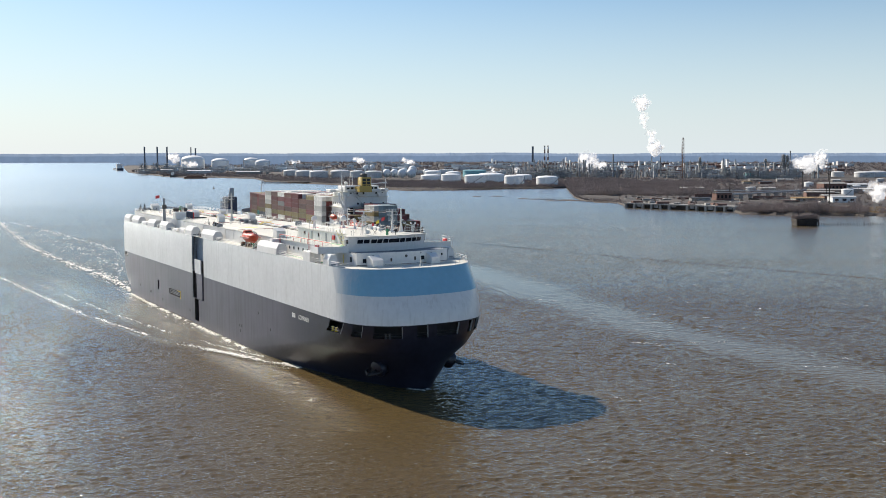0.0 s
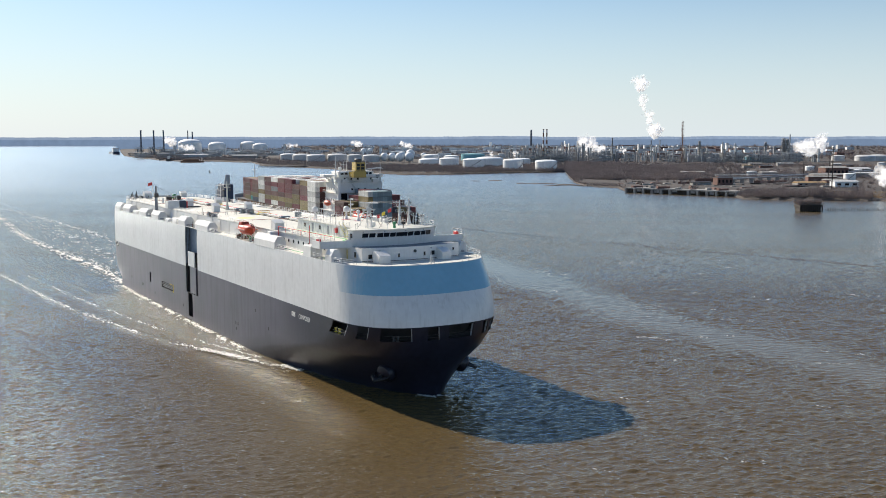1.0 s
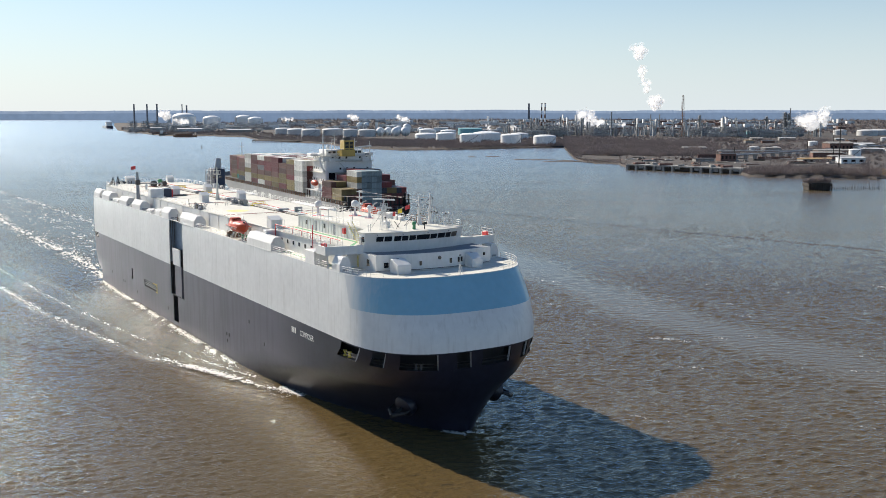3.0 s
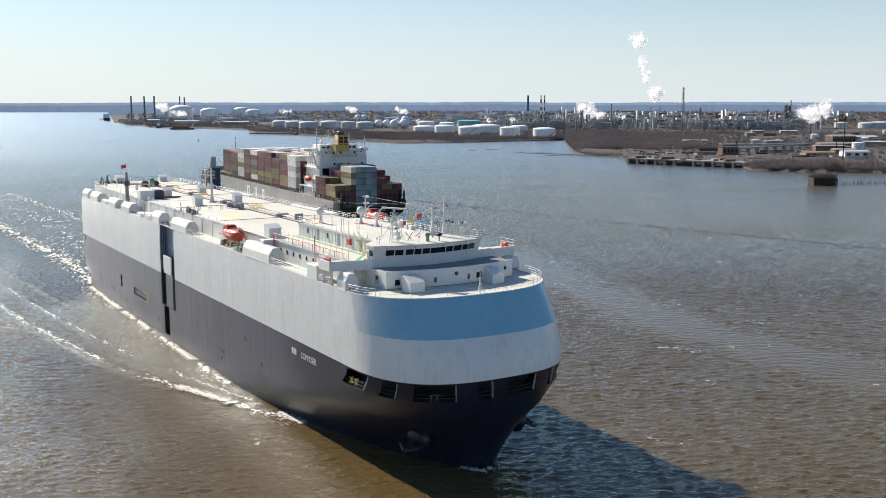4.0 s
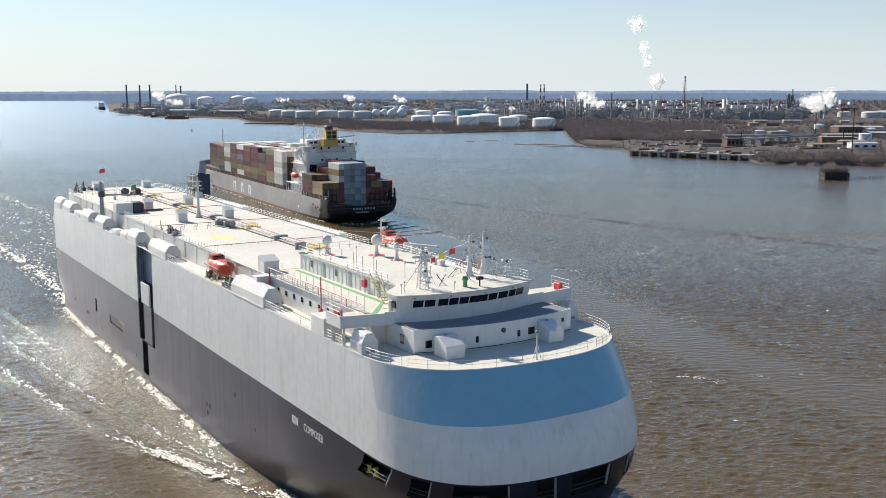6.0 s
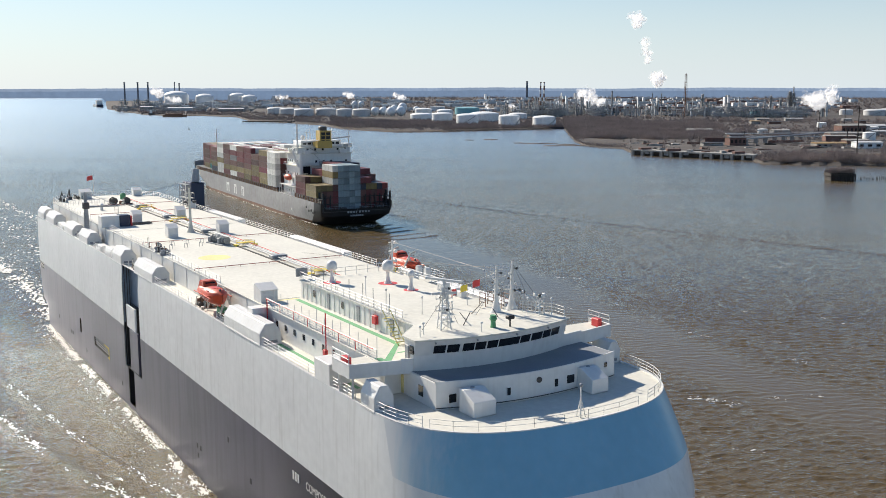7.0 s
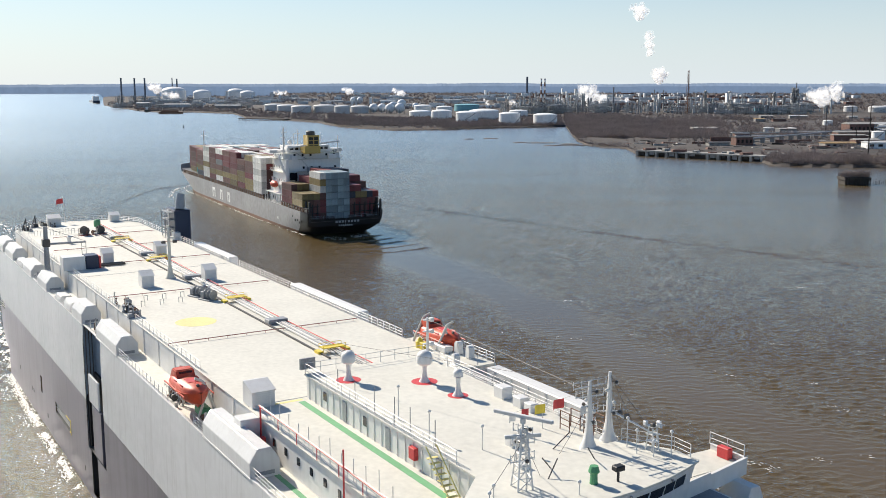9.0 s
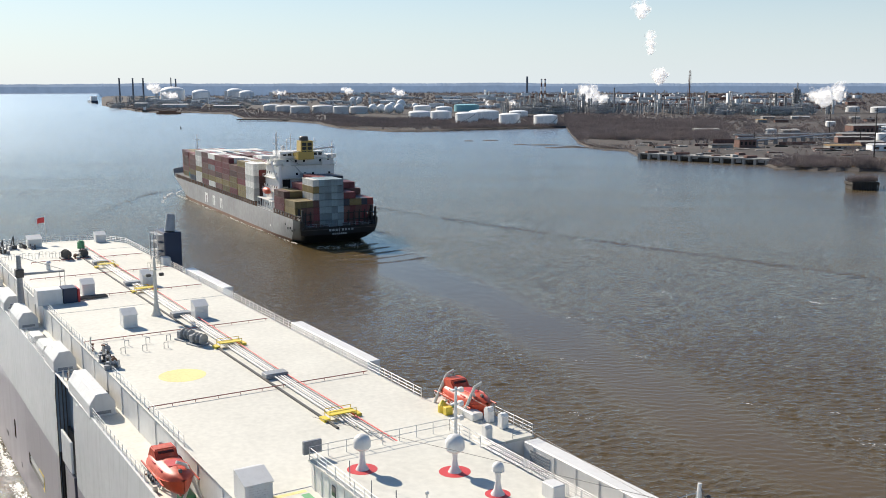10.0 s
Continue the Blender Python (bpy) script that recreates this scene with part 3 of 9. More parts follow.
def build_decks():
    bm = bmesh.new()
    pts = deck_outline(HULL_LEVELS[-1], 0.12)
    seen, out = set(), []
    for x, y in pts:
        k = (round(x, 2), round(y, 2))
        if k not in seen:
            seen.add(k)
            out.append((x, y))
    bm.faces.new([bm.verts.new((x, y, DECK_LOW - 0.06)) for x, y in out] + [bm.verts.new((x, -y, DECK_LOW - 0.06)) for x, y in reversed(out) if y > 0.01])
    part("weather_deck", bm, DECK, ship, "pale painted weather deck")
    # low rounded edge plate round the deck
    bm = bmesh.new()
    for side in (-1, 1):
        pts = half_outline(HULL_LEVELS[-1])
        ins = deck_outline(HULL_LEVELS[-1], 0.28)
        a = [bm.verts.new((x, side * y, DECK_LOW)) for x, y in pts]
        b = [bm.verts.new((x, side * y, DECK_LOW + 0.10)) for x, y in pts]
        c = [bm.verts.new((x, side * y, DECK_LOW + 0.10)) for x, y in ins]
        d = [bm.verts.new((x, side * y, DECK_LOW - 0.06)) for x, y in ins]
        for r, s in ((a, b), (b, c), (c, d)):
            for i in range(len(r) - 1):
                f = (r[i], r[i + 1], s[i + 1], s[i])
                if len({v.co.to_tuple(3) for v in f}) > 2:
                    bm.faces.new(f)
    bmesh.ops.remove_doubles(bm, verts=bm.verts, dist=0.002)
    part("deck_edge", bm, WHITE, ship)
    # the raised garage deck
    bm = bmesh.new()
    prism(bm, [(-103.0, 0), (-101.4, -8.5), (-93.5, -12.7), (44.5, -12.7), (44.5, -12.5), (75.5, -12.5), (75.5, 12.7), (68.0, 12.7), (68.0, 9.9), (40.9, 9.9), (40.9, 12.7), (-93.5, 12.7), (-101.4, 8.5)], DECK_LOW - 0.05, DECK_TOP - 0.02, "z")
    part("deckhouse_wall", bm, WHITE, ship, "white side wall of the raised deck")
    bm = bmesh.new()
    prism(bm, [(-103.1, 0), (-101.5, -8.6), (-93.5, -12.8), (75.6, -12.8), (75.6, 12.8), (68.0, 12.8), (68.0, 10.0), (41.0, 10.0), (41.0, 12.8), (-93.5, 12.8), (-101.5, 8.6)], DECK_TOP - 0.02, DECK_TOP + 0.06, "z")
    part("garage_deck", bm, DECK, ship, "broad pale upper deck above the garage")
    # ribs on the starboard wall
    for x in np.arange(-86, 44, 6.5):
        bm = bmesh.new()
        box(bm, x, x + 0.10, -12.78, -12.7, DECK_LOW, DECK_TOP - 0.03)
        part("wall_rib", bm, WHITE, ship)


build_decks()


# ---- accommodation and bridge
def arc_front(x_mid, x_end, half, n=14, centre=0.0):
    return [(x_mid - (x_mid - x_end) * (abs(k) / n) ** 2, centre + half * k / n) for k in range(-n, n + 1)]


def build_bridge():
    house = new("accommodation")
    house.parent = ship
    # upper house with its flat roof
    bm = bmesh.new()
    prism(bm, [(41.6, -6.7), (75.9, -6.7), (75.9, 6.3), (41.6, 6.3)], DECK_TOP, ROOF - 0.1, "z")
    part("house_wall", bm, WHITE, house, "white deckhouse wall")
    bm = bmesh.new()
    prism(bm, [(41.4, -6.9), (75.9, -6.9), (75.9, 6.5), (41.4, 6.5)], ROOF - 0.1, ROOF + 0.05, "z")
    part("house_roof", bm, DECK, house, "pale flat deckhouse roof")
    for k, x in enumerate(np.arange(45.5, 70, 4.1)):
        bm = bmesh.new()
        if k % 2 == 0:
            box(bm, x, x + 0.7, -6.78, -6.66, DECK_TOP + 0.9, DECK_TOP + 1.75, 0.03)
            part("house_window", bm, GLASS_DARK, house)
        else:
            box(bm, x, x + 0.8, -6.78, -6.66, DECK_TOP + 0.12, DECK_TOP + 2.0, 0.03)
            part("house_door", bm, GREY, house)
    for x in np.arange(42.2, 71, 1.35):
        bm = bmesh.new()
        box(bm, x, x + 0.06, -6.76, -6.7, DECK_TOP + 0.05, ROOF - 0.1)
        part("house_rib", bm, WHITE, house)
    bm = bmesh.new()
    box(bm, 62.3, 63.2, -7.1, -6.7, DECK_TOP + 0.8, DECK_TOP + 1.8, 0.04)
    part("fire_box", bm, RED, house, "red fire hose box")
    # wheelhouse with a curved front and a band of windows
    n = 14
    rows = ((27.7, arc_front(79.2, 77.4, 9.3, n, -1)), (29.6, arc_front(79.5, 77.7, 9.35, n, -1)), (30.75, arc_front(79.9, 78.0, 9.45, n, -1)), (31.15, arc_front(80.0, 78.1, 9.5, n, -1)))
    bm = bmesh.new()
    loops = []
    for z, fr in rows:
        loops.append([bm.verts.new((75.9, fr[0][1], z))] + [bm.verts.new((x, y, z)) for x, y in fr] + [bm.verts.new((75.9, fr[-1][1], z))])
    for a, b in zip(loops, loops[1:]):
        for i in range(len(a)):
            bm.faces.new((a[i], a[(i + 1) % len(a)], b[(i + 1) % len(b)], b[i]))
    bm.faces.new(loops[0][::-1])
    bm.faces.new(loops[-1])
    part("wheelhouse", bm, WHITE, house, "white wheelhouse with a curved front")
    bm = bmesh.new()
    fr = arc_front(80.15, 78.25, 9.65, n, -1)
    a = [bm.verts.new((x, y, 31.16)) for x, y in fr] + [bm.verts.new((75.7, 8.65, 31.16)), bm.verts.new((72.0, 6.55, 31.16)), bm.verts.new((72.0, -6.95, 31.16)), bm.verts.new((75.7, -10.65, 31.16))]
    b = [bm.verts.new((v.co.x, v.co.y, 31.32)) for v in a]
    bm.faces.new(a[::-1])
    bm.faces.new(b)
    for i in range(len(a)):
        bm.faces.new((a[i], a[(i + 1) % len(a)], b[(i + 1) % len(b)], b[i]))
    part("wheelhouse_roof", bm, DECK, house, "pale wheelhouse roof with a thin edge")
    for y0, y1 in ((-8.6, -7.45), (-7.25, -6.05), (-5.65, -4.45), (-4.3, -3.15), (-2.95, -1.75), (-1.6, 1.0), (1.15, 2.45), (2.7, 4.25), (4.45, 5.6), (5.8, 7.1)):
        bm = bmesh.new()
        vs = []
        for z, mid, end in ((29.78, 79.545, 77.74), (30.62, 79.855, 77.97)):
            vs.append([bm.verts.new((mid - (mid - end) * (abs(y + 1) / 9.42) ** 2 + 0.05, y, z)) for y in (y0, (y0 + y1) / 2, y1)])
        vi = [[bm.verts.new((v.co.x - 0.12, v.co.y, v.co.z)) for v in r] for r in vs]
        for q in range(2):
            bm.faces.new((vs[0][q], vs[0][q + 1], vs[1][q + 1], vs[1][q]))
            for r, t in ((vs[0], vi[0]), (vs[1], vi[1])):
                bm.faces.new((r[q], r[q + 1], t[q + 1], t[q]))
        for e in (0, 2):
            bm.faces.new((vs[0][e], vs[1][e], vi[1][e], vi[0][e]))
        part("bridge_window", bm, GLASS_DARK, house, "dark bridge window")
    for y in (-10.44, 8.44):
        bm = bmesh.new()
        box(bm, 77.0, 77.7, y - 0.08, y + 0.08, 29.75, 30.6, 0.02)
        part("side_window", bm, GLASS_DARK, house)
        bm = bmesh.new()
        box(bm, 76.1, 76.8, y - 0.09, y + 0.07, 28.65, 30.5, 0.02)
        part("side_door", bm, GREY, house)
    # gutter, pipes and small lamps under the roof's edge
    for y in (-8.6, -4.3, 0.4, 4.9):
        bm = bmesh.new()
        x = 79.75 - 1.85 * (abs(y + 1) / 9.42) ** 2
        rod(bm, (x + 0.05, y, 31.0), (x + 0.32, y, 30.95), 0.03, 5)
        ball(bm, (x + 0.36, y, 30.92), 0.11, u=8, v=6)
        part("roof_lamp", bm, GREY, house)
    # bridge wings
    for s in (-1, 1):
        wing = new("bridge_wing")
        wing.parent = house
        bm = bmesh.new()
        inner = 10.3 if s < 0 else 8.4
        prism(bm, [(71.9, s * 12.6), (75.9, s * inner), (76.6, s * inner), (76.6, s * 11.5), (75.7, s * 16.5), (72.0, s * 16.5)], 28.35, 28.62, "z")
        part("wing_floor", bm, DECK, wing)
        bm = bmesh.new()
        prism(bm, [(76.75, s * 11.4), (76.9, s * 11.4), (75.85, s * 16.6), (75.7, s * 16.6)], 27.72, 29.1, "z")
        prism(bm, [(77.3, s * (inner - 0.1)), (77.45, s * (inner - 0.1)), (76.9, s * 11.4), (76.75, s * 11.4)], 27.72, 29.3, "z")
        box(bm, 72.0, 75.85, s * 16.46, s * 16.6, 27.72, 29.1)
        part("wing_bulwark", bm, WHITE, wing, "white solid bulwark of the bridge wing")
        bm = bmesh.new()
        box(bm, 72.0, 75.8, s * 16.4, s * 16.64, 29.1, 29.16, 0.02)
        prism(bm, [(76.7, s * 11.4), (76.95, s * 11.4), (75.9, s * 16.6), (75.65, s * 16.6)], 29.1, 29.16, "z")
        part("bulwark_rail", bm, WHITE, wing)
        for x in (72.2, 75.2):
            bm = bmesh.new()
            rod(bm, (x, s * 15.9, DECK_LOW), (x, s * 15.9, 28.4), 0.13, 8)
            part("wing_post", bm, WHITE, wing)
        bm = bmesh.new()
        box(bm, 73.4, 74.6, s * 16.3, s * 15.7, 28.62, 29.55, 0.05)
        part("life_ring_box", bm, RED, wing, "red life ring box on the wing")
        bm = bmesh.new()
        for q in (71.9, 73.8, 75.6):
            rod(bm, (q, s * 16.5, 29.1), (q, s * 16.5, 30.1), 0.04, 6)
        for z in (29.6, 30.1):
            rod(bm, (71.9, s * 16.5, z), (75.6, s * 16.5, z), 0.04, 6)
        part("wing_rail", bm, WHITE, wing)
    # lower front house, dark deck on top
    bm = bmesh.new()
    fr = arc_front(84.1, 82.2, 11.1, n, 0.5)
    a = [bm.verts.new((74.3, -10.55, DECK_LOW - 0.05)), *[bm.verts.new((x, y, DECK_LOW - 0.05)) for x, y in fr], bm.verts.new((74.3, 11.6, DECK_LOW - 0.05))]
    b = [bm.verts.new((v.co.x, v.co.y, 27.95)) for v in a]
    for i in range(len(a)):
        bm.faces.new((a[i], a[(i + 1) % len(a)], b[(i + 1) % len(b)], b[i]))
    bm.faces.new(b)
    part("front_wall", bm, WHITE, house, "white curved front wall below the bridge")
    bm = bmesh.new()
    fr2 = arc_front(83.9, 82.0, 10.9, n, 0.5)
    a = [bm.verts.new((76.0, -10.4, 27.96)), *[bm.verts.new((x, y, 27.96)) for x, y in fr2], bm.verts.new((76.0, 11.3, 27.96))]
    b = [bm.verts.new((v.co.x, v.co.y, 28.0)) for v in a]
    for i in range(len(a)):
        bm.faces.new((a[i], a[(i + 1) % len(a)], b[(i + 1) % len(b)], b[i]))
    bm.faces.new(b)
    part("front_deck", bm, DECK_BLUE, house, "grey-blue walkway in front of the bridge")
    bm = bmesh.new()
    for i in range(2 * n):
        x0, y0, x1, y1 = *fr[i], *fr[i + 1]
        vs = [bm.verts.new(p) for p in ((x0, y0, 27.95), (x1, y1, 27.95), (x1, y1, 28.12), (x0, y0, 28.12), (x0 - 0.14, y0, 27.95), (x1 - 0.14, y1, 27.95), (x1 - 0.14, y1, 28.12), (x0 - 0.14, y0, 28.12))]
        for q in ((0, 1, 2, 3), (4, 5, 6, 7), (3, 2, 6, 7)):
            bm.faces.new([vs[k] for k in q])
    bmesh.ops.remove_doubles(bm, verts=bm.verts, dist=0.01)
    part("front_coaming", bm, WHITE, house)
    wide = arc_front(84.12, 82.22, 11.1, 100, 0.5)
    for y, w, h, z in ((-8.9, 1.15, 0.85, 26.45), (-3.3, 0.42, 0.75, 26.5), (2.4, 0.42, 0.8, 26.55), (4.35, 0.95, 0.85, 26.6), (9.9, 0.4, 0.5, 27.0)):
        x = min(wide, key=lambda p: abs(p[1] - y))[0]
        bm = bmesh.new()
        box(bm, x - 0.06, x + 0.04, y - w / 2 - 0.07, y + w / 2 + 0.07, z - h / 2 - 0.07, z + h / 2 + 0.07, 0.02)
        part("window_frame", bm, WHITE, house)
        bm = bmesh.new()
        box(bm, x - 0.02, x + 0.06, y - w / 2, y + w / 2, z - h / 2, z + h / 2, 0.02)
        part("front_window", bm, GLASS_DARK, house)
    bm = bmesh.new()
    lathe(bm, (0, 0), ((0.30, 0.0), (0.30, 0.25), (0.22, 0.32)), 12)
    horn = part("horn", bm, DARK_GREY, house, "small dark round horn on the front wall")
    horn.matrix_local = pose(84.0, 0.2, 27.2, 0, 90, 0)
    for x, w in ((78.9, 0.9),):
        bm = bmesh.new()
        box(bm, x, x + w, -10.62, -10.5, 26.0, 27.1, 0.03)
        part("front_window", bm, GLASS_DARK, house)
    # a pale door, pipe and valve on the sheltered wall behind
    bm = bmesh.new()
    box(bm, 75.0, 75.9, -10.66, -10.5, 25.4, 27.3, 0.03)
    part("shelter_door", bm, PALE_YELLOW, house, "cream steel door under the bridge wing")
    # cable run and drip marks along the foot of the wall
    bm = bmesh.new()
    fr3 = arc_front(84.16, 82.26, 11.1, n, 0.5)
    for p0, p1 in zip(fr3, fr3[1:]):
        rod(bm, (p0[0], p0[1], 25.52), (p1[0], p1[1], 25.52), 0.05, 5)
    part("foot_pipe", bm, DARK_GREY, house)
    # roof of the wheelhouse: flag mast, radar mast, lamps
    return house


house = build_bridge()
# ---------------------------------------------------------------- wakes
def smooth_path(pts, step):
    """Points every few metres along a line through pts, with the direction at each."""
    out = []
    for i in range(len(pts) - 1):
        p = [Vector((*pts[max(0, min(len(pts) - 1, k))], 0)) for k in (i - 1, i, i + 1, i + 2)]
        n = max(1, int((p[2] - p[1]).length / step))
        for k in range(n):
            t = k / n
            out.append(0.5 * ((2 * p[1]) + (p[2] - p[0]) * t + (2 * p[0] - 5 * p[1] + 4 * p[2] - p[3]) * t * t + (3 * p[1] - p[0] - 3 * p[2] + p[3]) * t ** 3))
    out.append(Vector((*pts[-1], 0)))
    return out


def ridge_strip(bm, pts, width, height, step=1.0, fade=True):
    """A long low wave crest."""
    path = smooth_path(pts, step)
    rows = []
    for i, p in enumerate(path):
        d = (path[min(i + 1, len(path) - 1)] - path[max(i - 1, 0)]).normalized()
        s = Vector((-d.y, d.x, 0))
        u = i / (len(path) - 1)
        k = math.sin(math.pi * min(1, u * 6) / 2) * (1 - u * 0.8 if fade else 1) * (0.75 + 0.5 * noise.noise((p.x * 0.09, p.y * 0.09, 1)))
        w = width * (0.9 + 0.5 * noise.noise((p.x * 0.06, p.y * 0.06, 4)))
        row = []
        for a in np.linspace(-1, 1, 13):
            c = p + s * w * a
            chop = noise.noise((c.x * 0.55, c.y * 0.55, 7)) + 0.6 * noise.noise((c.x * 1.3, c.y * 1.3, 9))
            row.append(bm.verts.new(c + Vector((0, 0, height * k * math.exp(-(a * 2.2) ** 2) + 0.13 * chop - 0.10 * abs(a)))))
        rows.append(row)
    for a, b in zip(rows, rows[1:]):
        for k in range(12):
            bm.faces.new((a[k], a[k + 1], b[k + 1], b[k]))


def foam_flecks(bm, pts, count, spread, size, seed, z=0.06, pull=2.0, along=2.2, thin=0.0):
    """Uneven patches of foam strewn along a line."""
    rnd = random.Random(seed)
    path = smooth_path(pts, 1.0)
    for _ in range(count):
        i = rnd.randrange(len(path) - 1)
        u = i / len(path)
        if rnd.random() < thin * u or noise.noise((i * 0.11, seed * 3.1, 0)) < -0.22:
            continue
        d = (path[i + 1] - path[i]).normalized()
        s = Vector((-d.y, d.x, 0))
        off = spread * rnd.choice((-1, 1)) * rnd.random() ** pull
        c = path[i] + s * off + d * rnd.uniform(-0.5, 0.5)
        r = size * rnd.uniform(0.25, 1.0) * (1 - 0.5 * abs(off) / spread)
        n = 7
        turn = rnd.uniform(-0.5, 0.5)
        vs = []
        for k in range(n):
            a = 2 * math.pi * k / n
            q = rnd.uniform(0.45, 1.1)
            e = d * (along * r * q * math.cos(a)) + s * (r * 0.6 * q * math.sin(a))
            e.rotate(Euler((0, 0, turn)))
            vs.append(bm.verts.new(c + e + Vector((0, 0, z + rnd.uniform(0, 0.05)))))
        bm.faces.new(vs)


def rider(bm, name, mat, label, category, carrier, kind="stuff", smooth=False):
    ob = tagged(part(name, bm, mat, smooth=smooth, upward=smooth), label, category, kind=kind)
    RIDERS.append((ob, carrier, 0, 0, 0, 0))
    return ob


RIDERS = []
BOW_CREST = ((57, -16.5), (50, -19.5), (40, -22.5), (26, -27.5), (2, -33.5), (-29, -38.5), (-64, -42.8), (-113, -46.5), (-190, -52))
SECOND_CREST = ((44, -17.5), (30, -21.0), (8, -26.0), (-30, -31.5), (-75, -36), (-140, -41))
THIRD_CREST = ((20, -17.2), (-5, -21.0), (-40, -26), (-90, -30.5), (-150, -35))
HULL_LINE = ((60, -14.6), (50, -16.0), (40, -16.9), (20, -17.3), (-20, -17.3), (-60, -17.2), (-88, -16.2), (-98, -14))
STERN_LINE = ((-97, -13.6), (-120, -13.0), (-153, -13.0), (-206, -15.5), (-288, -17), (-394, -12), (-520, -4))


def build_wakes():
    bm = bmesh.new()
    ridge_strip(bm, BOW_CREST, 3.6, 0.75)
    ridge_strip(bm, SECOND_CREST, 2.8, 0.5)
    ridge_strip(bm, THIRD_CREST, 2.8, 0.42)
    # short steep wavelets between the hull and the crest
    grid = []
    for i in range(330):
        x = 68 - i * 0.5
        reach = min(0.30 * (71 - x), 21.0)
        row = []
        for j in range(61):
            v = j / 60
            c = Vector((x - 0.35 * reach * v, -15.4 - reach * v - max(0, x - 36) * -0.10, 0))
            along, across = c.x * 0.42 + c.y * 0.9, c.y * 0.42 - c.x * 0.9
            chop = noise.noise((across * 0.13, along * 0.62, 3)) + 0.45 * noise.noise((across * 0.4, along * 1.5, 5)) + 0.25 * noise.noise((c.x * 1.6, c.y * 1.6, 6))
            edge = min(1.0, 4 * (1 - v)) * min(1.0, i / 30, (329 - i) / 80)
            row.append(bm.verts.new(c + Vector((0, 0, 0.06 + edge * (0.04 + 0.13 * chop) - (1 - edge) * 0.5))))
        grid.append(row)
    for a, b in zip(grid, grid[1:]):
        for j in range(60):
            bm.faces.new((a[j], b[j], b[j + 1], a[j + 1]))
    port = [(x, -y) for x, y in BOW_CREST]
    ridge_strip(bm, port, 3.6, 0.7)
    rider(bm, "bow_wave", WAVE_WATER, "low muddy bow waves running off the hull", "wave", SHIP, smooth=True)
    bm = bmesh.new()
    foam_flecks(bm, BOW_CREST, 1700, 1.3, 0.42, 1, 0.42, 1.6, 2.0, 0.75)
    foam_flecks(bm, BOW_CREST[:4], 800, 1.4, 0.48, 2, 0.5, 1.4, 2.0, 0.2)
    foam_flecks(bm, SECOND_CREST, 600, 0.9, 0.34, 3, 0.30, 1.5, 2.2, 0.8)
    foam_flecks(bm, HULL_LINE, 3600, 1.0, 0.38, 4, 0.10, 1.7, 2.2)
    foam_flecks(bm, [(x, y - 1.6) for x, y in HULL_LINE], 1100, 2.2, 0.26, 8, 0.08, 1.0, 2.0)
    foam_flecks(bm, [(x, -y) for x, y in HULL_LINE], 500, 0.9, 0.5, 5, 0.10, 1.7, 2.2)
    foam_flecks(bm, [(x, -y) for x, y in BOW_CREST], 500, 1.3, 0.6, 6, 0.42, 1.6, 2.0, 0.8)
    foam_flecks(bm, ((94.5, 1.5), (93.8, 0), (94.2, -1.4), (91.5, -3.0), (86, -5.2)), 160, 0.9, 0.55, 7, 0.15, 1.2, 1.2)
    rider(bm, "bow_foam", FOAM, "broken cream foam along the hull and bow wave", "foam", SHIP)
    bm = bmesh.new()
    foam_flecks(bm, STERN_LINE, 2200, 4.5, 1.0, 9, 0.06, 1.8, 2.0, 0.5)
    foam_flecks(bm, [(x, -y) for x, y in STERN_LINE], 900, 4.5, 0.9, 10, 0.06, 1.8, 2.0, 0.6)
    foam_flecks(bm, ((-104, 0), (-160, 0), (-260, 2), (-420, 4)), 900, 13, 0.9, 11, 0.06, 1.0, 2.4, 0.6)
    rider(bm, "stern_foam", FOAM, "pale foam trail behind the ship", "foam", SHIP)
    # the container ship's own wash
    bm = bmesh.new()
    for side in (1, -1):
        for k in range(5):
            ridge_strip(bm, ((60 - k * 30, side * 17), (45 - k * 30, side * 22), (20 - k * 30, side * 29)), 3.2, 0.34)
    ridge_strip(bm, ((118, 3), (105, 20), (88, 35), (37, 61), (-10, 81), (-60, 100)), 4.0, 0.5)
    ridge_strip(bm, ((118, -3), (90, -24), (40, -42), (-14, -58), (-66, -70), (-124, -85), (-173, -99), (-222, -115), (-300, -140)), 3.0, 0.20, fade=False)
    for k in range(5):
        ridge_strip(bm, ((-122 - k * 9, -14 - k), (-126 - k * 9, 0), (-122 - k * 9, 14 + k)), 3.0, 0.4, fade=False)
    rider(bm, "wash", WAVE_WATER, "low wash waves round the container ship", "wave", BOXSHIP, smooth=True)
    bm = bmesh.new()
    foam_flecks(bm, ((-117, -8), (-124, -3), (-126, 4), (-120, 10)), 150, 4.0, 0.7, 12, 0.2, 1.0, 1.6)
    foam_flecks(bm, [(112, 3), (100, 12.5), (80, 17), (40, 17), (-40, 17), (-110, 15)], 420, 1.0, 0.5, 13, 0.15, 1.6, 2.4)
    foam_flecks(bm, [(112, 3), (98, 14), (78, 24), (45, 33)], 220, 1.5, 0.6, 14, 0.4, 1.6, 2.4, 0.6)
    rider(bm, "wash_foam", FOAM, "thin cream foam round the container ship", "foam", BOXSHIP)
    # loose flecks
    rnd = random.Random(21)
    bm = bmesh.new()
    for _ in range(46):
        x, y = rnd.uniform(10, 150), rnd.uniform(150, 420)
        a = rnd.uniform(-0.9, -0.2)
        n = rnd.uniform(3, 10)
        foam_flecks(bm, ((x, y), (x + n * math.cos(a), y + n * math.sin(a))), rnd.randint(4, 12), 0.9, 0.3, rnd.randrange(999), 0.04, 1.0, 2.0)
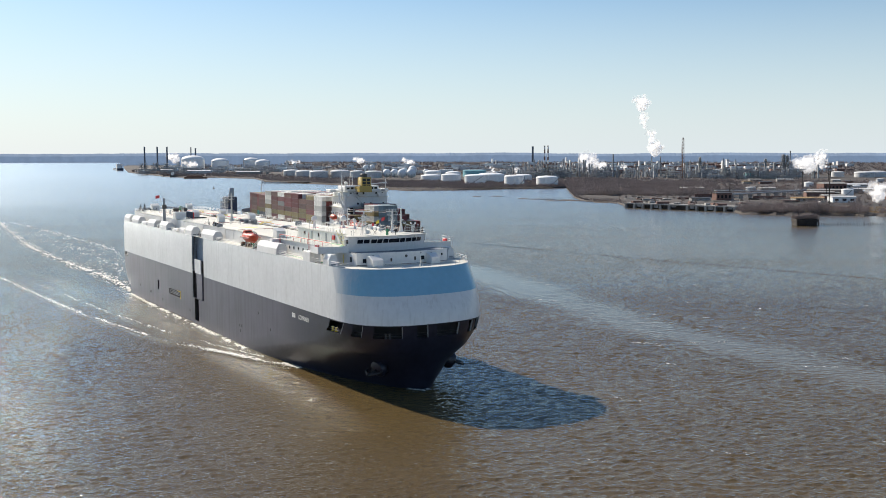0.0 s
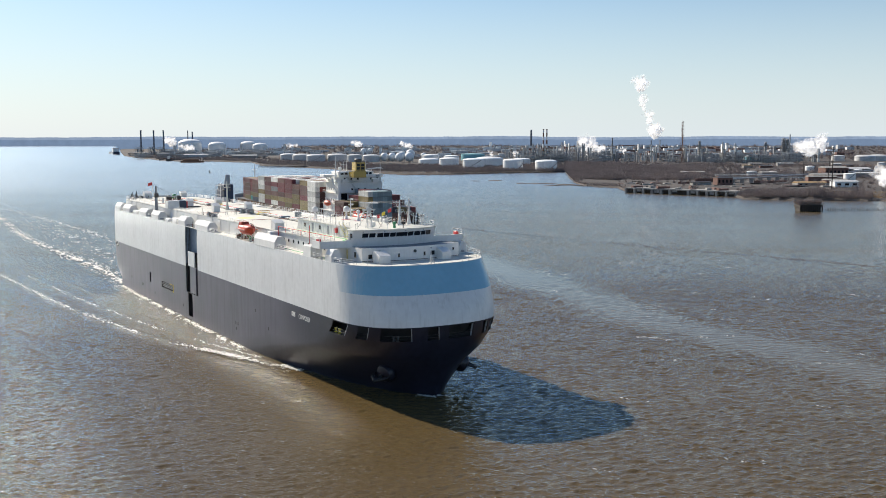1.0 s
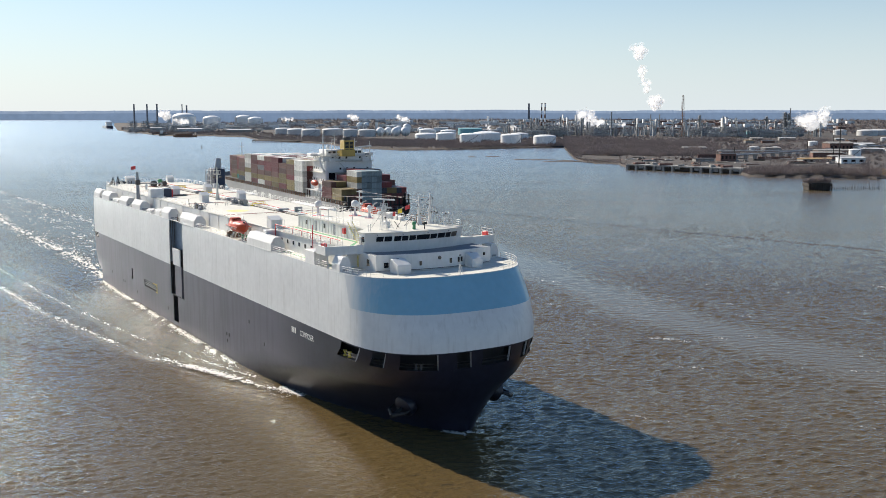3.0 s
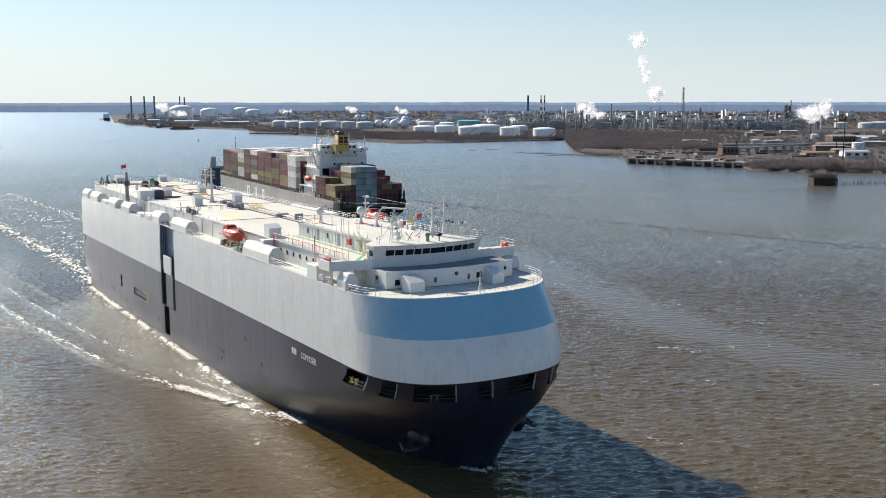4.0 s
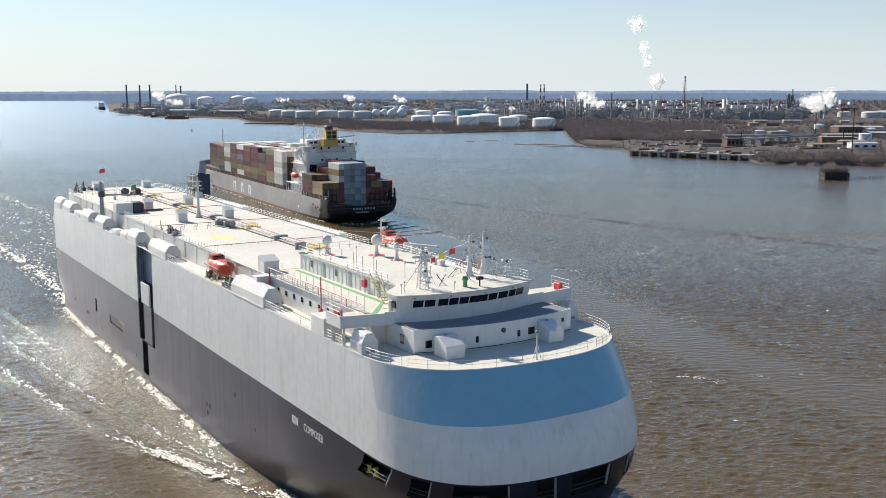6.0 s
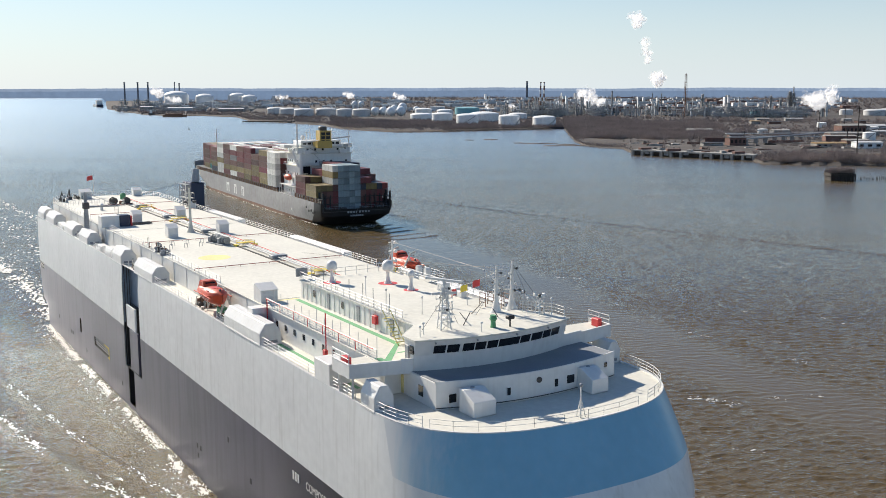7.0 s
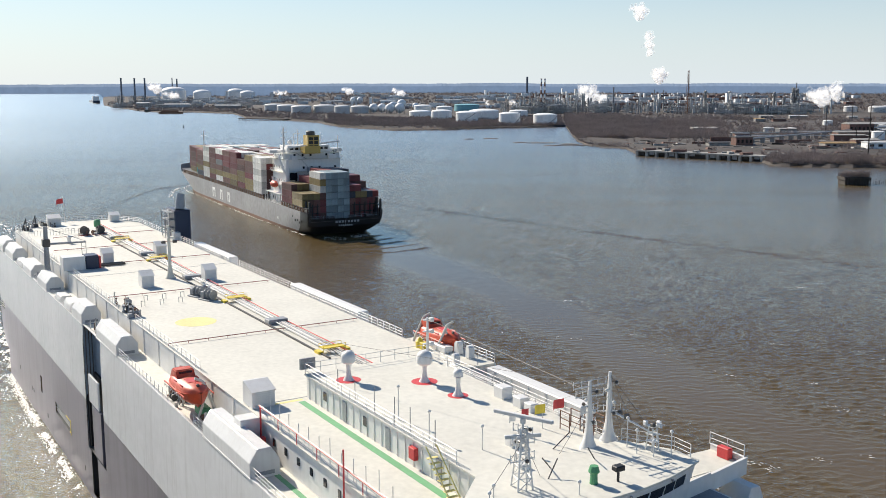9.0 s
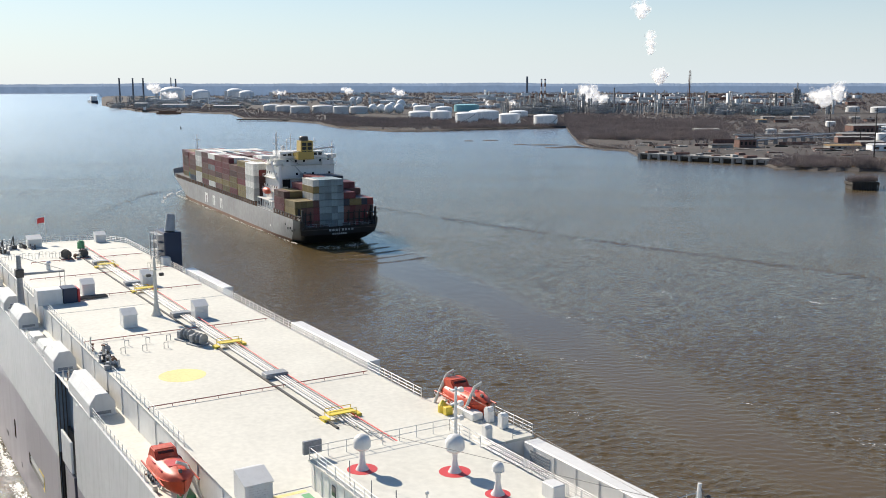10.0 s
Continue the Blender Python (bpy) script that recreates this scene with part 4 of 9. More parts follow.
    foam_flecks(bm, ((50, 258), (53.6, 256.2), (57, 253)), 40, 1.4, 0.5, 55, 0.04, 1.0, 1.8)
    tagged(part("drift_foam", bm, FOAM), "small flecks of foam drifting on the river", "foam", kind="stuff")


build_wakes()
# ---- railings
def railing(points, parent=ship, height=1.05, bars=3, step=1.6, r=0.028, mat=WHITE, name="railing", label=""):
    bm = bmesh.new()
    for a, b in zip(points, points[1:]):
        a, b = Vector(a), Vector(b)
        n = max(1, round((b - a).length / step))
        for k in range(n + 1):
            p = a + (b - a) * k / n
            rod(bm, p, p + Vector((0, 0, height)), r * 1.2, 5)
        for k in range(bars):
            up = Vector((0, 0, height * (k + 1) / bars))
            rod(bm, a + up, b + up, r, 5)
    return part(name, bm, mat, parent, label)


def build_railings():
    z = DECK_TOP + 0.06
    railing([(-93.5, 12.6, z), (26, 12.6, z)])
    railing([(41.2, 9.8, z), (68.0, 9.8, z)])
    railing([(-93.5, 12.6, z), (-101.3, 8.4, z), (-102.9, 0, z), (-101.3, -8.4, z), (-93.5, -12.6, z)])
    railing([(-93.5, -12.6, z), (-50.5, -12.6, z)])
    railing([(-37, -12.6, z), (-8, -12.6, z)])
    railing([(1, -12.6, z), (27, -12.6, z)])
    railing([(44.6, -12.6, z), (73.9, -12.6, z)])
    railing([(41.5, -6.8, ROOF + 0.05), (69.0, -6.8, ROOF + 0.05)])
    railing([(41.5, -6.8, ROOF + 0.05), (41.5, 6.4, ROOF + 0.05)], bars=2)
    railing([(41.5, 6.4, ROOF + 0.05), (69.2, 6.4, ROOF + 0.05)])
    railing([(72.2, 6.4, 31.32), (75.8, 8.5, 31.32), (77.6, 8.4, 31.32)])
    # the weather deck: bow and the open stretches of the sides
    lv = HULL_LEVELS[-1]
    edge = [(x - 0.2 if x > 80 else x, max(y - 0.2, 0)) for x, y in half_outline(lv)]
    for s, lo, hi in ((-1, 79.0, 86.5), (1, 78.0, 91.2)):
        pts = [(x, s * y, DECK_LOW + 0.08) for x, y in edge if lo < x < hi]
        railing(pts[::2], step=2.2, label="white railing round the bow deck")
    pts = [(x, -y, DECK_LOW + 0.08) for x, y in edge if x > 86.4] + [(x, y, DECK_LOW + 0.08) for x, y in reversed(edge) if x > 91.2]
    railing(pts[::3], step=2.4, bars=2, height=0.9, r=0.02)
    for x0, x1 in ((-95, -86), (-72, -64), (-53, -50), (-37, -22), (5, 25.5), (34.5, 37.5), (50.9, 66), (70.5, 75.6)):
        railing([(x0, -15.85, DECK_LOW + 0.08), (x1, -15.85, DECK_LOW + 0.08)])
    for x0, x1 in ((-92, -63), (-41, -16), (9, 27), (63, 77)):
        railing([(x0, 15.85, DECK_LOW + 0.08), (x1, 15.85, DECK_LOW + 0.08)])


build_railings()


# ---- hoods and boxes on the decks
def hood(x0, x1, y0, y1, z0, z1, name="vent_hood", label="", chamfer=0.75, louvre=True):
    """A long housing with slanting upper sides."""
    bm = bmesh.new()
    prism(bm, [(y0, z0), (y1, z0), (y1, z0 + (z1 - z0) * 0.55), (y1 - chamfer, z1), (y0 + chamfer, z1), (y0, z0 + (z1 - z0) * 0.55)], x0, x1)
    bmesh.ops.bevel(bm, geom=list(bm.edges), offset=0.05, segments=1, affect="EDGES")
    body = part(name, bm, WHITE, ship, label)
    if louvre:
        bm = bmesh.new()
        box(bm, x1 - 0.04, x1 + 0.03, y0 + 0.5, y1 - 0.5, z0 + 0.15, z0 + 0.5, 0.01)
        part("louvre", bm, GREY, body)
    bm = bmesh.new()
    box(bm, x0 - 0.08, x1 + 0.08, y0 - 0.05, y1 + 0.05, z0 - 0.06, z0 + 0.1)
    part("foot_plate", bm, WHITE, body)
    return body


for x0, x1, h in ((38.0, 50.6, 2.55), (-6.5, 4.5, 2.4), (-21.5, -15.3, 2.5), (-49.5, -41.5, 2.3), (-64.0, -55.5, 2.2), (-84.5, -75.5, 2.3), (-95.0, -87.5, 2.3)):
    hood(x0, x1, -16.05, -13.3, DECK_LOW, DECK_LOW + h, label="long white ventilation housing on the side deck")
hood(77.0, 79.9, -16.0, -13.9, DECK_LOW, DECK_LOW + 2.45, label="white vent housing below the bridge wing", chamfer=0.6)
hood(75.3, 78.2, 14.1, 16.0, DECK_LOW, DECK_LOW + 2.4, label="white vent housing below the bridge wing", chamfer=0.5)
hood(-35.0, -31.5, -15.9, -14.0, DECK_LOW, DECK_LOW + 1.0, louvre=False, chamfer=0.3, name="deck_locker")
hood(-28.0, -23.5, -15.9, -13.8, DECK_LOW, DECK_LOW + 1.5, louvre=False, chamfer=0.3, name="deck_locker")
hood(-72.0, -66.0, -15.9, -14.2, DECK_LOW, DECK_LOW + 1.1, louvre=False, chamfer=0.3, name="deck_locker")


def port_trunk(x0, x1, y0=14.4, y1=16.05, z1=28.55):
    bm = bmesh.new()
    box(bm, x0, x1, y0, y1, DECK_LOW, z1, 0.08)
    trunk = part("vent_trunk", bm, WHITE, ship, "long low white ventilation trunk")
    for x in np.arange(x0 + 1.5, x1 - 1, 3.0):
        bm = bmesh.new()
        box(bm, x, x + 0.1, y0 - 0.06, y0 + 0.02, DECK_LOW + 0.1, z1 - 0.1)
        part("trunk_rib", bm, WHITE, trunk)


for a, b in ((-60, -40), (-12.5, 10.5), (41.5, 57.5)):
    port_trunk(a, b)


def deck_box(x, y, z=DECK_TOP + 0.06, sx=2.0, sy=1.85, sz=2.4, label="white louvred vent box with a sloped roof"):
    bm = bmesh.new()
    prism(bm, [(x - sx / 2, z), (x + sx / 2, z), (x + sx / 2, z + sz * 0.72), (x - sx / 2 + 0.5, z + sz), (x - sx / 2, z + sz)], y - sy / 2, y + sy / 2, "y")
    bmesh.ops.bevel(bm, geom=list(bm.edges), offset=0.04, segments=1, affect="EDGES")
    body = part("vent_box", bm, WHITE, ship, label)
    bm = bmesh.new()
    for k in range(6):
        zz = z + 0.35 + k * 0.2
        box(bm, x + sx / 2 - 0.01, x + sx / 2 + 0.04, y - sy * 0.38, y + sy * 0.38, zz, zz + 0.1)
    part("louvre", bm, WHITE, body)
    bm = bmesh.new()
    prism(bm, [(x + sx / 2 + 0.10, z + sz * 0.72 - 0.02), (x + sx / 2 + 0.10, z + sz * 0.72 + 0.05), (x - sx / 2 + 0.5, z + sz + 0.07), (x - sx / 2 + 0.5, z + sz)], y - sy / 2 - 0.08, y + sy / 2 + 0.08, "y")
    part("box_roof", bm, WHITE, body)
    return body


for x, y in ((-45.5, -5.3), (-21.2, -5.2), (-21.5, 4.6), (-48.3, 4.6)):
    deck_box(x, y)
deck_box(41.0, -11.4, sx=2.5, sy=2.3, sz=2.2)
deck_box(-98.5, 8.6, sx=2.0, sy=2.0, sz=2.0, label="white vent box with a red lamp at the stern")
deck_box(-98.0, -4.2, sx=2.4, sy=2.6, sz=2.3)


def front_box(x0, x1, y0, y1):
    bm = bmesh.new()
    z = DECK_LOW - 0.04
    prism(bm, [(x0, z), (x1, z), (x1, z + 1.45), (x0 + 0.7, z + 2.25), (x0, z + 2.25)], y0, y1, "y")
    bmesh.ops.bevel(bm, geom=list(bm.edges), offset=0.05, segments=1, affect="EDGES")
    body = part("vent_box", bm, WHITE, ship, "white steel vent box on the bow deck")
    bm = bmesh.new()
    lathe(bm, (x0 + 0.4, (y0 + y1) / 2), ((0.22, z + 2.25), (0.22, z + 2.32)), 10)
    part("cap", bm, GREY, body)


front_box(83.6, 86.2, -8.85, -6.35)
front_box(83.7, 86.1, 5.35, 7.5)


def build_bow_mast():
    x, y = 91.1, -0.2
    mast = new("bow_light_mast")
    mast.parent = ship
    bm = bmesh.new()
    rod(bm, (x, y, DECK_LOW - 0.05), (x, y, DECK_LOW + 3.0), 0.09, 8, 0.06)
    rod(bm, (x - 0.6, y, DECK_LOW - 0.05), (x, y, DECK_LOW + 1.9), 0.05, 6)
    rod(bm, (x, y + 0.6, DECK_LOW - 0.05), (x, y, DECK_LOW + 1.9), 0.05, 6)
    part("pole", bm, WHITE, mast)
    bm = bmesh.new()
    ball(bm, (x, y, DECK_LOW + 3.1), 0.18)
    part("lamp", bm, GREY, mast)


build_bow_mast()


def build_side_house():
    """The wall with the red line above the side deck, forward of the big housing."""
    bm = bmesh.new()
    box(bm, 66.2, 70.0, -16.0, -13.6, DECK_LOW, DECK_LOW + 2.3, 0.06)
    part("side_locker", bm, WHITE, ship, "white steel locker on the side deck")
    bm = bmesh.new()
    box(bm, 42.8, 44.6, -14.6, -12.7, DECK_LOW, DECK_TOP, 0.05)
    part("stair_house", bm, WHITE, ship)
    for x in np.arange(47.2, 72, 2.7):
        bm = bmesh.new()
        box(bm, x, x + 0.5, -12.58, -12.46, DECK_LOW + 1.3, DECK_LOW + 2.0, 0.02)
        part("wall_window", bm, GLASS_DARK, ship)
    bm = bmesh.new()
    rod(bm, (44.6, -12.78, 29.75), (73.5, -12.78, 29.75), 0.07, 6)
    for x in np.arange(45, 73.6, 4.1):
        rod(bm, (x, -12.78, 28.7), (x, -12.78, 29.75), 0.045, 6)
    rod(bm, (45.2, -12.9, 25.6), (45.2, -12.9, 29.75), 0.09, 6)
    rod(bm, (62.5, -12.9, 26.0), (62.5, -12.9, 31.3), 0.08, 6)
    part("fire_main", bm, RED, ship, "red fire water pipe along the wall")
    for x in (45.6, 62.2):
        bm = bmesh.new()
        box(bm, x, x + 0.6, -13.2, -12.8, 26.2, 27.2, 0.04)
        part("hydrant_box", bm, RED, ship)
    # painted walkway lines, 4 mm proud
    z = DECK_TOP + 0.065
    bm = bmesh.new()
    box(bm, 42.4, 69.2, -8.0, -7.3, z, z + 0.004)
    prism(bm, [(68.5, -7.3), (69.2, -7.3), (75.2, -11.6), (74.6, -12.1)], z, z + 0.0045, "z")
    box(bm, 72.4, 72.75, -9.4, -7.4, z, z + 0.003)
    box(bm, 73.4, 74.6, -12.6, -11.8, z, z + 0.003)
    part("walkway_line", bm, PALE_GREEN, ship, "faded green walkway line on the deck")
    bm = bmesh.new()
    box(bm, 46.0, 72.0, -13.9, -13.4, DECK_LOW - 0.05, DECK_LOW - 0.045)
    part("walkway_line", bm, PALE_GREEN, ship)
    bm = bmesh.new()
    lathe(bm, (5.0, -6.0), ((2.6, z), (2.6, z + 0.004)), 36)
    part("deck_mark", bm, PALE_YELLOW, ship, "round faded yellow winching mark on the deck")
    bm = bmesh.new()
    box(bm, 36.0, 39.0, -2.0, 1.6, z, z + 0.004)
    box(bm, 41.6, 42.1, -10.4, -7.3, z, z + 0.004)
    part("deck_patch", bm, PALE_YELLOW, ship)
    # ladder from the roof
    bm = bmesh.new()
    for y in (-7.1, -8.0):
        rod(bm, (66.6, y, ROOF + 0.9), (70.2, y, DECK_TOP + 0.1), 0.06, 6)
    for k in range(9):
        u = k / 8
        box(bm, 66.6 + 3.3 * u, 66.9 + 3.3 * u, -8.0, -7.1, ROOF - 2.35 * u - 0.05, ROOF - 2.35 * u)
    part("stair", bm, PALE_YELLOW, ship, "pale yellow steel stair")
    for x in np.arange(46, 74, 2.1):
        bm = bmesh.new()
        h = random.uniform(1.3, 2.6)
        rod(bm, (x, -12.2, DECK_TOP + 0.05), (x, -12.2, DECK_TOP + h), 0.035, 5)
        part("air_pipe", bm, WHITE, ship)
    for x in (48, 51.5, 55.2, 58.8, 61.4, 65.3):
        bm = bmesh.new()
        rod(bm, (x, -6.4, ROOF), (x, -6.4, ROOF + random.uniform(1.5, 2.4)), 0.04, 5)
        part("air_pipe", bm, GREY, ship)


build_side_house()


# ---- pipes along and across the upper deck
def build_pipes():
    z = DECK_TOP + 0.06
    for k, y in enumerate((2.2, 2.55, 2.9, 3.2)):
        bm = bmesh.new()
        rod(bm, (-80, y + 0.2, z + 0.30), (29 + 2 * k, y, z + 0.30), 0.085, 8)
        part("deck_pipe", bm, (WHITE, GREY, WHITE, GREY)[k], ship, "long steel pipe along the deck")
    bm = bmesh.new()
    rod(bm, (-97, 4.4, z + 0.3), (-34, 4.2, z + 0.3), 0.09, 8)
    rod(bm, (-34, 4.2, z + 0.3), (9, 3.7, z + 0.3), 0.07, 8)
    rod(bm, (9, 3.7, z + 0.3), (37, 4.0, z + 0.3), 0.07, 8)
    part("red_pipe", bm, RED, ship, "red pipe along the deck")
    for x, y0 in ((-61.5, -11.0), (-43.0, -12.2), (-15.0, -12.3), (15.0, -12.5), (-78, -8.0)):
        bm = bmesh.new()
        rod(bm, (x, y0, z + 0.26), (x, 12.0, z + 0.26), 0.055, 6)
        for y in np.arange(y0, 12.1, 2.4):
            rod(bm, (x, y, z - 0.02), (x, y, z + 0.26), 0.035, 5)
        part("cross_pipe", bm, RED_BROWN, ship, "thin red-brown pipe across the deck")
    for x in (-72.5, -50.3, -24.5, 10.2):
        bm = bmesh.new()
        box(bm, x, x + 1.5, 1.3, 3.9, z, z + 0.6, 0.05)
        part("pipe_box", bm, GREY, ship)
    for x in (-68.6, -43.8, -5.0, 26.6):
        bm = bmesh.new()
        box(bm, x, x + 1.2, 1.4, 4.2, z + 0.55, z + 0.64)
        box(bm, x, x + 1.2, 0.8, 1.4, z, z + 0.3)
        box(bm, x, x + 1.2, 4.2, 4.8, z, z + 0.3)
        for xx in (x, x + 1.2):
            for y in (1.4, 4.2):
                rod(bm, (xx, y, z), (xx, y, z + 0.95), 0.04, 6)
            rod(bm, (xx, 1.4, z + 0.95), (xx, 4.2, z + 0.95), 0.035, 6)
        part("pipe_step", bm, YELLOW, ship, "yellow step over the deck pipes")
    # thin seams between deck sections, and dull scuffed strips of plating
    for x in (-88, -34, 41.2):
        bm = bmesh.new()
        box(bm, x, x + 0.12, -12.6, 12.6, z + 0.002, z + 0.025)
        part("deck_seam", bm, GREY, ship)
    # cable tray beside the pipes
    bm = bmesh.new()
    box(bm, -82, 30, 1.05, 1.3, z, z + 0.16)
    part("cable_tray", bm, DARK_GREY, ship)


build_pipes()


# ---- winches, crane and other gear
def winch(x, y, z, turn=0, s=1.0, mat=GREY, label="grey mooring winch with a drum"):
    w = new("winch")
    w.parent = ship
    w.matrix_local = pose(x, y, z, 0, 0, turn) @ Matrix.Diagonal((s, s, s, 1))
    w["label"] = label
    bm = bmesh.new()
    box(bm, -1.3, 1.3, -0.9, 0.9, 0, 0.22, 0.04)
    box(bm, -1.1, -0.4, -0.6, 0.6, 0.22, 1.25, 0.08)
    part("base", bm, mat, w)
    bm = bmesh.new()
    rod(bm, (-0.3, 0, 0.9), (1.2, 0, 0.9), 0.38, 14)
    for xx in (-0.3, 0.45, 1.2):
        rod(bm, (xx, 0, 0.9), (xx + 0.08, 0, 0.9), 0.72, 16)
    part("drum", bm, mat, w)
    bm = bmesh.new()
    rod(bm, (-1.5, 0.2, 0.7), (-1.1, 0.2, 0.7), 0.3, 10)
    part("motor", bm, DARK_GREY, w)


winch(-10.2, -0.9, DECK_TOP + 0.06, 20, 0.95)
winch(-7.2, -0.3, DECK_TOP + 0.06, 20, 0.95)
winch(-80.5, -1.6, DECK_TOP + 0.06, 0, 1.1, DARK_GREY, "dark steel deck winch")
winch(-81.0, 1.6, DECK_TOP + 0.06, 0, 1.0, DARK_GREY, "dark steel deck winch")
for x, y, t, s in ((-4.4, -14.6, 10, 0.7), (-2.0, -12.0, 60, 0.62), (-1.2, -13.6, 100, 0.6), (24.2, -14.4, 30, 0.7), (26.4, -13.9, 80, 0.6)):
    winch(x, y, (DECK_LOW if abs(y) > 12.7 else DECK_TOP + 0.06), t, s, RUST if x > 0 else GREY, "small rusty hoisting winch")
for k in range(7):
    bm = bmesh.new()
    x, y = -11.0 + (k % 2) * 3.4, -10.9 + k * 1.3
    for d in (0, 0.5):
        rod(bm, (x, y + d, DECK_TOP), (x, y + d, DECK_TOP + 0.8), 0.04, 5)
    rod(bm, (x, y, DECK_TOP + 0.8), (x, y + 0.5, DECK_TOP + 0.8), 0.04, 5)
    part("pipe_bracket", bm, GREY, ship)
for k in range(9):
    bm = bmesh.new()
    x, y = -84.5 + (k % 3) * 0.6, -11.5 + k * 1.0
    for d in (0, 0.6):
        rod(bm, (x, y + d, DECK_TOP), (x, y + d, DECK_TOP + 1.1), 0.045, 5)
    rod(bm, (x, y, DECK_TOP + 1.1), (x, y + 0.6, DECK_TOP + 1.1), 0.045, 5)
    part("pipe_bracket", bm, WHITE, ship)


def gear_heap(x, y, z, w, d, count, seed, label):
    """Blocks, reels, valves and short pipes crowded together on the deck."""
    rnd = random.Random(seed)
    heap = new("deck_gear")
    heap.parent = ship
    heap["label"] = label
    for k in range(count):
        bm = bmesh.new()
        gx, gy, q = x + rnd.uniform(-w, w), y + rnd.uniform(-d, d), rnd.uniform(0.16, 0.42)
        kind = k % 4
        if kind == 0:
            box(bm, gx - q, gx + q, gy - q * 0.8, gy + q * 0.8, z, z + q * rnd.uniform(1.4, 3.0), 0.04)
            part("gear_case", bm, rnd.choice((GREY, DARK_GREY, DECK)), heap)
        elif kind == 1:
            rod(bm, (gx - q, gy, z + q), (gx + q, gy, z + q), q * 0.9, 10)
            for e in (-q, q):
                rod(bm, (gx + e - 0.04, gy, z + q * 1.1), (gx + e + 0.04, gy, z + q * 1.1), q * 1.1, 12)
            part("reel", bm, rnd.choice((RUST, GREY, DARK_GREY)), heap)
        elif kind == 2:
            h = rnd.uniform(0.7, 1.7)
            rod(bm, (gx, gy, z), (gx, gy, z + h), 0.08, 6)
            rod(bm, (gx, gy, z + h), (gx + 0.3, gy, z + h + 0.1), 0.10, 6)
            part("vent_pipe", bm, rnd.choice((WHITE, GREY, DECK)), heap)
        else:
            lathe(bm, (gx, gy), ((q * 0.7, z), (q * 0.7, z + 0.3), (q * 0.4, z + 0.38), (q * 0.4, z + 0.75), (q * 0.6, z + 0.82), (q * 0.6, z + 0.95)), 10)
            part("bollard", bm, rnd.choice((DARK_GREY, RUST, GREY)), heap)


gear_heap(-9.5, -14.6, DECK_LOW, 2.6, 1.1, 16, 1, "rusty hoisting gear of the side ramp")
gear_heap(-17.5, -14.5, DECK_LOW, 2.4, 1.1, 12, 14, "grey and rusty gear beside the ramp housing")
gear_heap(-4.5, -11.9, DECK_TOP + 0.06, 3.2, 0.8, 12, 15, "small grey fittings at the deck's edge")
gear_heap(-1.0, -14.6, DECK_LOW, 2.4, 1.0, 10, 16, "rusty hoisting gear of the side ramp")
gear_heap(-9.0, -11.6, DECK_TOP + 0.06, 2.8, 0.9, 9, 2, "small grey fittings at the deck's edge")
gear_heap(25.5, -14.6, DECK_LOW, 3.0, 1.1, 14, 3, "crowded rusty gear under the boat falls")
gear_heap(35.0, -14.6, DECK_LOW, 1.6, 1.0, 6, 4, "dark gear beside the lifeboat")
gear_heap(-81.0, 0.0, DECK_TOP + 0.06, 2.6, 2.2, 12, 5, "dark winch gear on the after deck")
gear_heap(-97.0, -7.0, DECK_TOP + 0.06, 2.6, 3.0, 12, 6, "dark mooring gear at the stern")
gear_heap(-92.0, -11.0, DECK_TOP + 0.06, 2.4, 1.2, 7, 7, "dark mooring gear at the stern")
gear_heap(-30.0, -14.6, DECK_LOW, 5.0, 0.9, 10, 8, "pale pipes and cases on the side deck")
gear_heap(-60.0, -14.4, DECK_LOW, 9.0, 0.8, 10, 9, "pale pipes and cases on the side deck")
for k, (x, z) in enumerate(((-62.0, 3.4), (-60.6, 3.4), (-47.5, 2.4), (-18.5, 2.8), (24.5, 4.6), (26.0, 4.6), (24.8, 3.2), (46.0, 6.6), (38.0, 9.6), (-75.0, 4.2))):
    bm = bmesh.new()
    box(bm, x, x + 0.55, -SIDE - 0.03, -SIDE + 0.05, z, z + 0.75, 0.02)
    part("scupper", bm, BLACK, hull_low, "small dark drain opening")


def build_deck_mast():
    mast = new("deck_light_mast")
    mast.parent = ship
    mast.matrix_local = pose(-25.8, -0.2, DECK_TOP + 0.06)
    bm = bmesh.new()
    lathe(bm, (0, 0), ((0.85, 0), (0.5, 0.6), (0.26, 2.0), (0.24, 6.6), (0.16, 8.4)), 12)
    part("pole", bm, DECK, mast, smooth=True)
    bm = bmesh.new()
    box(bm, -0.7, 0.7, -0.7, 0.7, 6.5, 6.58)
    for x in (-0.7, 0.7):
        for y in (-0.7, 0.7):
            rod(bm, (x, y, 6.5), (x, y, 7.5), 0.035, 5)
        rod(bm, (x, -0.7, 7.5), (x, 0.7, 7.5), 0.035, 5)
    for y in (-0.7, 0.7):
        rod(bm, (-0.7, y, 7.5), (0.7, y, 7.5), 0.035, 5)
    part("platform", bm, DECK, mast)
    for y in (-0.9, 0.9):
        bm = bmesh.new()
        box(bm, -0.25, 0.35, y - 0.3, y + 0.3, 5.6, 6.0, 0.05)
        part("flood_lamp", bm, DARK_GREY, mast)


build_deck_mast()


